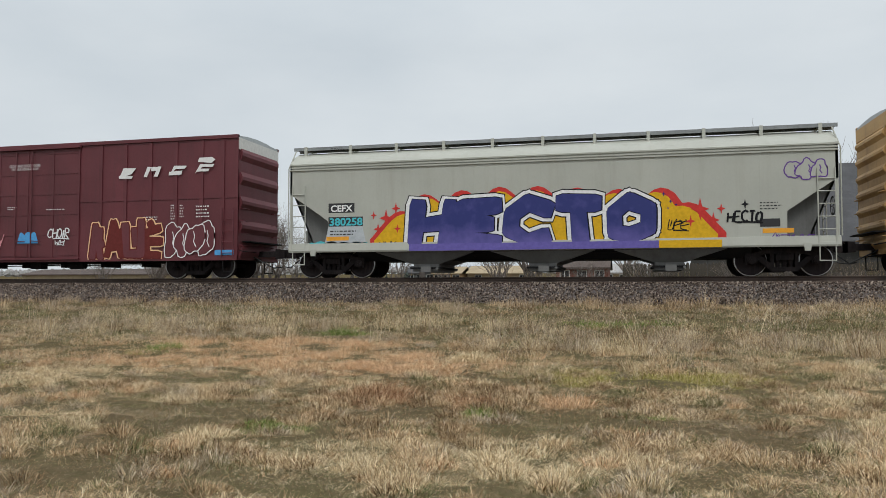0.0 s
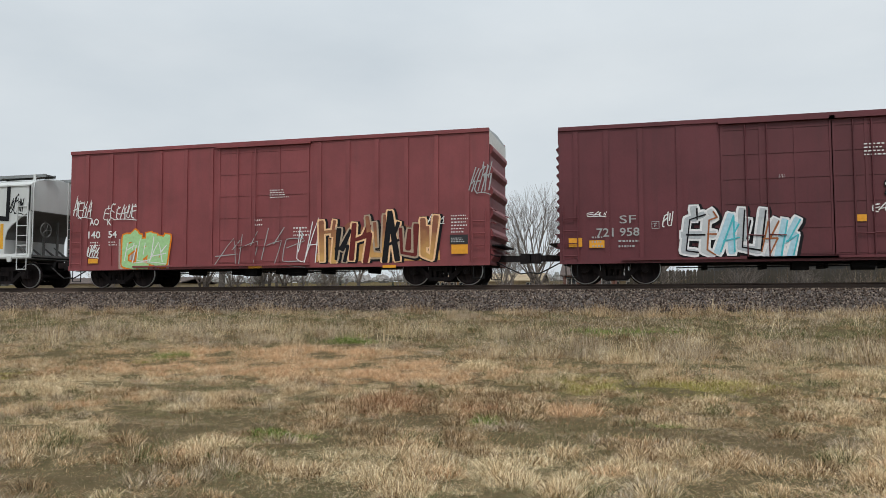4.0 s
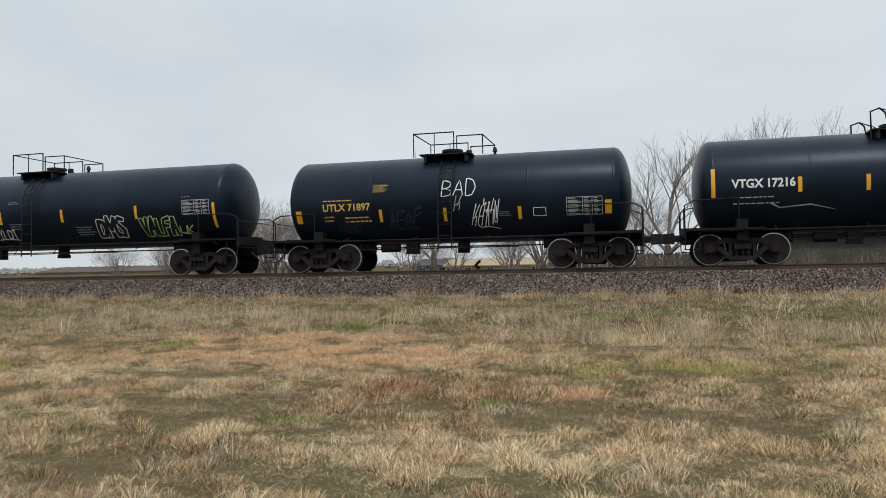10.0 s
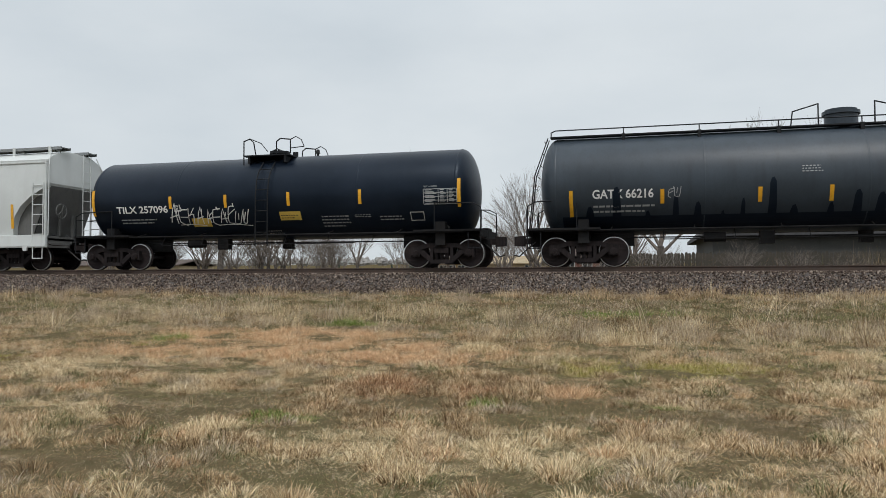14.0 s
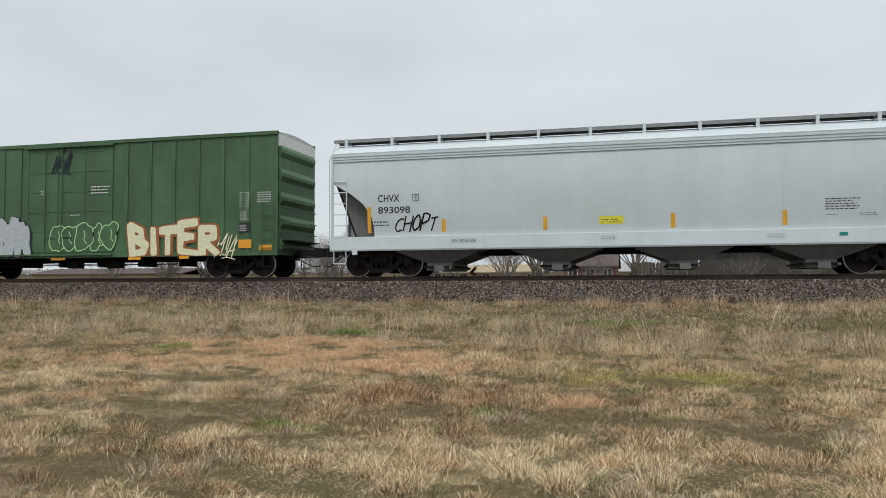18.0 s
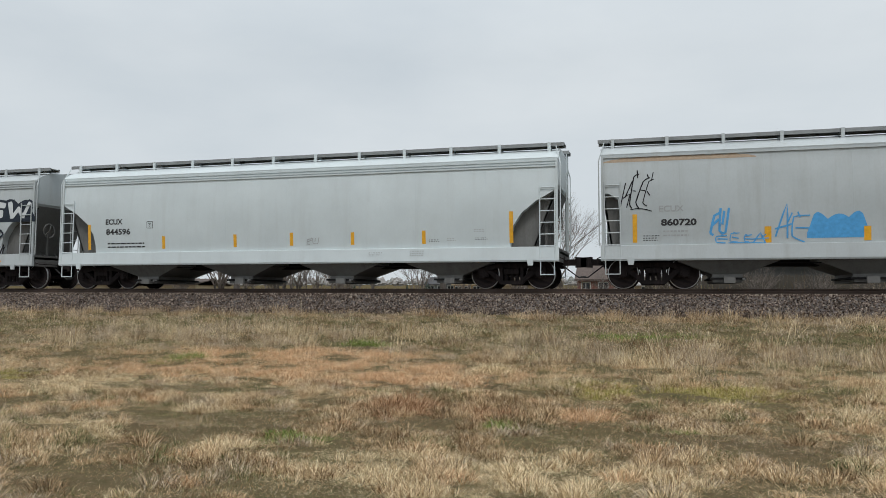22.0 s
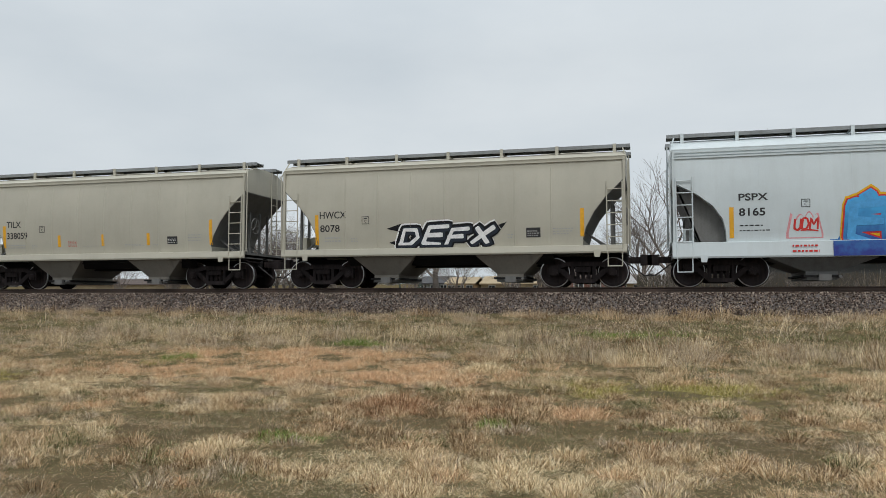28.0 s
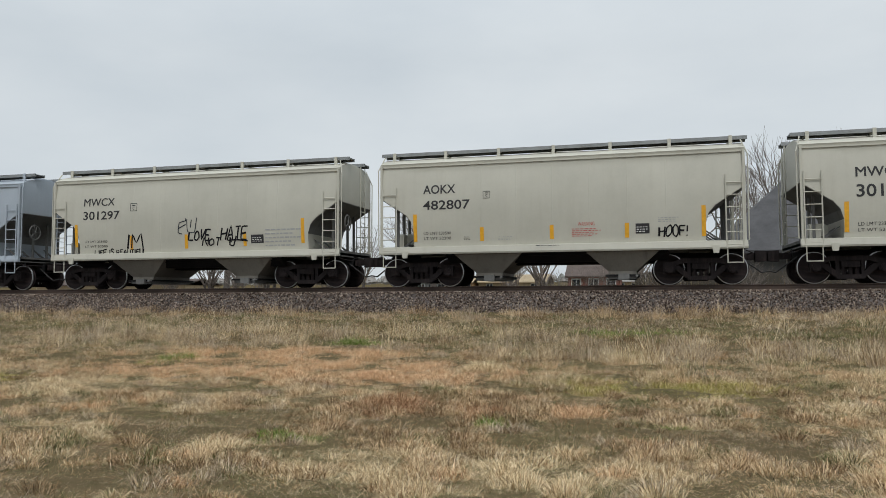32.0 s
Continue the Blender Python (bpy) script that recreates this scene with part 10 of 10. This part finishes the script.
# ---- dry winter grass: every tuft has one kind of colour, every blade its own shade of it ----
GRASS = dict(
    pale=[(0.40, 0.285, 0.155), (0.64, 0.49, 0.295), (0.78, 0.63, 0.405), (0.86, 0.74, 0.51)],
    tan=[(0.26, 0.165, 0.085), (0.46, 0.32, 0.18), (0.66, 0.48, 0.29), (0.78, 0.61, 0.40)],
    brown=[(0.07, 0.045, 0.024), (0.16, 0.10, 0.052), (0.29, 0.19, 0.105), (0.46, 0.33, 0.20)],
    grey=[(0.17, 0.125, 0.085), (0.32, 0.25, 0.17), (0.49, 0.395, 0.285), (0.66, 0.555, 0.43)],
    russet=[(0.15, 0.072, 0.036), (0.32, 0.175, 0.09), (0.49, 0.30, 0.175), (0.64, 0.44, 0.28)],
    orange=[(0.38, 0.20, 0.10), (0.60, 0.365, 0.20), (0.76, 0.51, 0.305), (0.85, 0.655, 0.44)],
    yellow=[(0.16, 0.15, 0.035), (0.30, 0.275, 0.07), (0.48, 0.41, 0.14), (0.64, 0.53, 0.26)],
    green=[(0.07, 0.115, 0.025), (0.13, 0.205, 0.042), (0.21, 0.29, 0.068), (0.34, 0.38, 0.14)],
    moss=[(0.055, 0.060, 0.026), (0.115, 0.120, 0.052), (0.20, 0.20, 0.09), (0.37, 0.335, 0.185)])
KINDS = list(GRASS)
for key, ramp_cols in GRASS.items():
    island_mat("grass_" + key, ramp_cols, 1.0, spec=0.0)
# patches of the field: centre, half width, half depth
ZONES = dict(
    # third dark patch: a brown mound, with its shadow put into the grass colour
    dark=[(-4.83, -17.3, 0.8, 0.9), (-4.3, -19.7, 0.75, 0.45), (0.08, -15.5, 0.4, 0.4), (0.9, -17.2, 1.6, 0.5), (-8.0, -16.6, 0.9, 0.4), (-6.3, -14.9, 1.5, 0.35), (-0.9, -15.1, 0.5, 0.3)],
    pale=[(-8.5, -14.9, 1.3, 1.2), (-2.4, -18.9, 0.9, 0.7), (2.87, -12.6, 0.35, 0.4), (-2.61, -12.7, 0.4, 0.5), (-0.8, -18.7, 0.9, 0.6), (-3.87, -18.4, 0.35, 0.4), (3.0, -15.2, 1.0, 0.6), (-6.2, -17.6, 0.5, 0.4)],
    orange=[(-6.9, -11.8, 3.3, 2.1), (-3.9, -12.8, 1.9, 1.4)],
    russet=[(-2.86, -16.2, 0.42, 0.5), (-1.94, -16.2, 0.38, 0.4), (-0.73, -16.1, 0.22, 0.4), (-4.3, -14.3, 0.8, 0.25)],
    tan=[(0.48, -18.4, 0.7, 0.45), (1.6, -19.0, 0.6, 0.4)],
    yellow=[(0.35, -13.85, 1.8, 0.65), (-10.4, -14.2, 0.4, 0.5)],
    # second green patch: a greenish shadow put into the grass colour
    green=[(-3.40, -17.9, 0.32, 0.25), (-8.93, -11.6, 0.55, 0.5), (-0.31, -7.3, 1.2, 0.5), (-6.2, -8.9, 0.6, 0.5), (-1.5, -16.9, 0.2, 0.15)],
    moss=[(-15.2, -6.7, 4.0, 1.0), (-5.0, -7.2, 3.0, 0.7), (3.0, -7.4, 2.0, 0.5)])
FIELD = dict(pale=0.18, tan=0.31, brown=0.24, grey=0.13, moss=0.14, orange=0.06)
BANK = dict(brown=0.18, grey=0.36, moss=0.32, tan=0.12, pale=0.02)
MAT_OF = dict(dark=("brown", "moss", "grey"))

ground_lut_y = np.linspace(-27, -3.2, 240)
ground_lut_x = np.linspace(-34, 22, 240)
GZ = np.array([[ground_z(x, y) for x in ground_lut_x] for y in ground_lut_y])


def zs_at(x, y):
    i = np.clip((x + 34) / 56 * 239, 0, 238.99)
    j = np.clip((y + 27) / 23.8 * 239, 0, 238.99)
    i0, j0 = i.astype(int), j.astype(int)
    u, v = i - i0, j - j0
    return GZ[j0, i0] * (1 - u) * (1 - v) + GZ[j0, i0 + 1] * u * (1 - v) + GZ[j0 + 1, i0] * (1 - u) * v + GZ[j0 + 1, i0 + 1] * u * v


def smooth_field(x, y, k, seed):
    """A cheap smooth random field between 0 and 1."""
    q = np.random.default_rng(seed)
    out = np.zeros_like(x)
    for _ in range(7):
        a, p = q.uniform(0, 6.28), q.uniform(0, 6.28)
        f = k * q.uniform(0.5, 1.8)
        out += np.sin((x * np.cos(a) + y * np.sin(a)) * f + p)
    return 0.5 + out / 9


def zone_of(x, y, name):
    """How far inside a kind of patch each place lies, with a ragged edge."""
    wob = 0.7 * (smooth_field(x, y, 3.5, 5) - 0.5) + 0.5 * (smooth_field(x, y, 9.0, 6) - 0.5)
    inside = np.zeros(len(x))
    for cx, cy, rx, ry in ZONES[name]:
        inside = np.maximum(inside, np.clip(1.6 - 1.25 * np.hypot((x - cx) / rx, (y - cy) / ry) + wob, 0, 1))
    return inside


def choose_kinds(x, y, q, litter):
    """The colour of each tuft: by patch where there is one, else by chance and by slow drift over the field."""
    drift = smooth_field(x, y, 1.1, 77)
    out = np.full(len(x), KINDS.index("tan"))
    w = np.zeros((len(x), len(KINDS)))
    near_bank = np.clip((y + 11.8) / 2.5, 0, 1)
    for k, name in enumerate(KINDS):
        w[:, k] = FIELD.get(name, 0) * (1 - near_bank) + BANK.get(name, 0) * near_bank
    w[:, KINDS.index("pale")] *= np.clip(3.2 * drift - 0.7, 0.1, 2.2)
    w[:, KINDS.index("brown")] *= np.clip(2.6 - 3.2 * drift, 0.2, 2.2)
    w[:, KINDS.index("moss")] *= np.clip(2.6 - 3.2 * smooth_field(x, y, 1.6, 78), 0.1, 2.5)
    if litter:
        w[:, KINDS.index("brown")] += 0.35
        w[:, KINDS.index("moss")] += 0.32
        w[:, KINDS.index("tan")] *= 0.55
        w[:, KINDS.index("pale")] *= 0.3
    c = np.cumsum(w, 1)
    out = np.minimum((q.random(len(x))[:, None] * c[:, -1:] > c).sum(1), len(KINDS) - 1)
    for name in ZONES:
        hit = q.random(len(x)) < (1.15 if name == "orange" else 0.9 if name in ("yellow", "green") else 0.7) * zone_of(x, y, name)
        names = MAT_OF.get(name, (name,))
        pick = np.array([KINDS.index(v) for v in names])[q.integers(0, len(names), len(x))]
        out = np.where(hit, pick, out)
    return out


def blades(name, label, x, y, z, h, w, lean, kind, kinks, seed, turn, rise=-0.01):
    """One bent blade at every place: a stem and a drooping tip, or a single spike."""
    q = np.random.default_rng(seed)
    n = len(x)
    a = turn + q.normal(0, 0.9, n)
    b = q.uniform(-0.9, 0.9, n)
    dx, dy = np.cos(a) * lean * h, np.sin(a) * lean * h
    base = np.stack((x, y, z + rise), 1)
    side = np.stack((np.cos(b) * w, np.sin(b) * w, np.zeros(n)), 1)
    cx, cy = q.normal(0, 0.12, n) * h, q.normal(0, 0.12, n) * h
    mid = base + np.stack((dx * 0.4 + cx, dy * 0.4 + cy, h * 0.66), 1)
    tip = base + np.stack((dx, dy, np.maximum(0.1, 1 - 0.33 * np.minimum(1.6, lean) ** 2) * h), 1)
    if kinks:
        v = np.stack((base - side, base + side, mid + side * 0.8, mid - side * 0.8, tip), 1).reshape(-1, 3)
        i = 5 * np.arange(n)[:, None]
        flat = np.concatenate((i + 0, i + 1, i + 2, i + 3, i + 3, i + 2, i + 4), 1).ravel()
        sizes, mats = np.tile([4, 3], n), np.repeat(kind, 2)
    else:
        v = np.stack((base - side, base + side, tip), 1).reshape(-1, 3)
        flat = np.arange(3 * n)
        sizes, mats = np.full(n, 3), kind
    ob = stuff_mesh(name, v, flat, sizes, "grass_" + KINDS[0], label, "grass")
    for key in KINDS[1:]:
        ob.data.materials.append(MATS["grass_" + key])
    ob.data.polygons.foreach_set("material_index", mats.astype(np.int32))
    return ob


def in_view(x, y, margin=1.5):
    d = y + 24.82
    az = np.arctan2(x, d)
    return (az > -0.84 - margin / np.maximum(d, 2) * 0.4) & (az < 0.32 + margin / np.maximum(d, 2) * 0.4) & (d > 3.6)


def tufts(name, label, n_tufts, per, y0, y1, height, width, lean, spread, kinks, seed, gaps=1.0, dome=0.5, at=None, litter=False, only=None, x0=-34, x1=20, outside=False):
    """Tussocks: blades lean outwards and get shorter towards the edge; gaps: how strongly they stand in clumps."""
    q = np.random.default_rng(seed)
    ty, tx = q.uniform(y0, y1, n_tufts * 7), q.uniform(x0, x1, n_tufts * 7)
    field = 0.6 * smooth_field(tx, ty, 3.0, 201) + 0.4 * smooth_field(tx, ty, 7.5, 202)
    chance = np.clip(0.55 + gaps * 2.6 * (field - 0.5), 0.04, 1) * (1 - 0.75 * gaps * np.minimum(1, zone_of(tx, ty, "dark")))
    ok = (in_view(tx, ty) != outside) & (q.random(len(tx)) < chance)
    tx, ty, field = tx[ok][:n_tufts], ty[ok][:n_tufts], field[ok][:n_tufts]
    if at is not None:
        tx, ty = np.array([p[0] for p in at]), np.array([p[1] for p in at])
        field = np.full(len(at), 0.6)
    kind = choose_kinds(tx, ty, q, litter) if only is None else q.choice([KINDS.index(v) for v in only], len(tx))
    big = np.clip(q.gamma(3.0, 0.34, len(tx)) * (0.45 + 1.1 * field), 0.35, 1.8)
    count = np.maximum(4, per * big ** 1.5).astype(int)
    rep = np.repeat(np.arange(len(tx)), count)
    n = len(rep)
    u = np.sqrt(q.random(n))
    r = u * spread * np.clip(big, 0.5, 1.6)[rep]
    a = q.uniform(0, 6.283, n)
    x, y = tx[rep] + 1.25 * r * np.cos(a), ty[rep] + 0.85 * r * np.sin(a)
    h = height * big[rep] * (1 - dome * u ** 2) * q.uniform(0.5, 1.2, n)
    le = lean * (0.3 + 0.9 * u) * q.uniform(0.3, 1.7, n)
    blade_kind = kind[rep]
    if only is None and not litter:
        stray = q.random(n) < 0.18
        blade_kind = np.where(stray, q.choice([KINDS.index(v) for v in ("tan", "brown", "grey", "pale", "pale")], n), blade_kind)
    return blades(name, label, x, y, zs_at(x, y), h, width * q.uniform(0.6, 1.35, n), le, blade_kind, kinks, seed + 3, a, 0.006 if litter else -0.01)


tufts("near_grass", "short dry tufted grass, straw and grey-brown", 4000, 58, -21.3, -13.2, 0.088, 0.0021, 1.45, 0.075, True, 11, gaps=1.5)
tufts("near_sprigs", "small loose sprigs of dry grass", 7000, 16, -21.3, -13.2, 0.06, 0.0021, 1.5, 0.07, False, 14, gaps=0.3)
tufts("near_straw", "flattened straw lying on the soil", 12000, 14, -21.3, -13.0, 0.026, 0.0020, 3.0, 0.16, False, 17, gaps=0.1, litter=True)
tufts("near_thatch", "matted fine olive and brown thatch between the tufts", 9000, 24, -21.3, -14.5, 0.034, 0.0019, 2.3, 0.15, False, 44, gaps=0.0, litter=True)
tufts("middle_grass", "dry straw-coloured grass with green among it", 3800, 52, -13.8, -8.6, 0.088, 0.0034, 1.3, 0.11, False, 21, gaps=1.1)
tufts("middle_sprigs", "small loose sprigs of dry grass", 5600, 14, -13.8, -8.6, 0.07, 0.0034, 1.4, 0.12, False, 24, gaps=0.3)
tufts("bank_grass", "dry grass on the bank below the ballast", 3000, 40, -9.2, -3.7, 0.10, 0.0052, 1.2, 0.16, False, 31, gaps=1.0)
tufts("bank_sprigs", "small loose sprigs of dry grass", 4200, 12, -9.2, -3.7, 0.08, 0.0050, 1.4, 0.12, False, 34, gaps=0.3)
tufts("low_grass", "matted low brown grass thatch", 15500, 15, -15.5, -3.8, 0.024, 0.0036, 2.2, 0.14, False, 41, gaps=0.1, litter=True)
for cx, cy, rx, ry in [(-10.95, -8.2, 4.2, 1.6), (-0.95, -10.2, 1.8, 1.4), (2.4, -9.9, 2.2, 1.2), (-4.5, -7.6, 3.0, 0.9)]:
    tufts("dry_weeds", "taller thin grey dry weeds", int(38 * rx * ry), 24, cy - ry, cy + ry, 0.23, 0.0034, 0.6, 0.15, False, 51, only=("grey", "grey", "pale", "pale", "brown"), dome=0.2, x0=cx - rx, x1=cx + rx)
tufts("toe_weeds", "dry weeds at the foot of the ballast", 520, 18, -4.7, -3.3, 0.19, 0.0042, 0.5, 0.14, False, 61, only=("grey", "tan", "brown"), dome=0.2)
tufts("tall_stalks", "single tall dry stalks", 110, 3, -10.5, -4.5, 0.42, 0.0028, 0.8, 0.05, True, 65, only=("pale", "grey"), dome=0)
tufts("russet_tussocks", "larger russet grass tussocks", 1, 260, -20, -10, 0.17, 0.0021, 1.5, 0.2, True, 81, only=("russet", "russet", "brown", "orange"), at=[(-3.1, -16.1), (-2.9, -15.9), (-2.65, -16.3), (-2.0, -16.0), (-1.8, -16.3), (-0.7, -16.1)], dome=0.6)
tufts("green_sprigs", "small bright green sprigs of new grass", 1, 90, -20, -10, 0.09, 0.0026, 1.2, 0.11, True, 87, only=("green",), at=[(-3.45, -17.9), (-3.3, -17.85), (-3.58, -17.78), (-3.18, -18.0), (-3.4, -18.05), (-1.5, -16.9), (-5.6, -16.4), (0.3, -16.6)], dome=0.5)
tufts("pale_tussocks", "larger pale grass tussocks", 1, 260, -20, -10, 0.15, 0.0026, 1.2, 0.15, True, 83, only=("pale", "tan"), at=[(-2.75, -12.5), (-2.5, -12.45), (2.85, -12.8), (3.2, -12.7), (2.6, -13.0), (-5.2, -18.3)], dome=0.6)
# tall dry weeds and grass behind the track, along the fence
wq = np.random.default_rng(71)
wx = np.concatenate((wq.uniform(-34, 24, 9000), wq.uniform(-5, 24, 15000)))
wy = np.concatenate((wq.uniform(4.2, 12.0, 9000), wq.uniform(6.5, 9.3, 15000)))
wz = np.interp(wy, [3.6, 6, 12], [-0.78, -0.98, -1.08])
wh = wq.gamma(4.0, 0.2, len(wx)) * (0.35 + 0.9 * smooth_field(wx, wy, 0.9, 73))
blades("far_side_weeds", "tall dry brown weeds behind the track", wx, wy, wz, wh, wq.uniform(0.004, 0.009, len(wx)), wq.uniform(0.1, 0.8, len(wx)), wq.choice([KINDS.index(v) for v in ("brown", "brown", "grey", "moss")], len(wx)), False, 75, wq.uniform(0, 6.28, len(wx)))
tufts("field_grass", "dry tufted grass over the rest of the field", 4200, 18, -27.0, -3.6, 0.10, 0.0060, 1.3, 0.2, False, 91, outside=True, gaps=0.6)
tufts("field_thatch", "matted low brown grass thatch", 6000, 8, -27.0, -3.6, 0.024, 0.009, 2.2, 0.25, False, 95, outside=True, gaps=0.1, litter=True)


# ---- what moves: the wagons roll along the track, and their wheels turn ----
def motions():
    for root, centre in WAGONS:
        walk(root, [(t, pose(centre + travelled(t), 0, 0)) for t in range(33)])
    first = ROLLING[0]
    walk(first, [(k / FPS, Matrix.Rotation(travelled(k / FPS) / WHEEL_R, 4, "Y")) for k in range(32 * FPS + 1)])
    # all wheels have one size and roll the same way, so they share the first one's turn
    turn = first.animation_data
    for ws in ROLLING[1:]:
        ws.rotation_mode = "QUATERNION"
        keys = ws.animation_data_create()
        keys.action = turn.action
        keys.action_slot = turn.action_slot


motions()
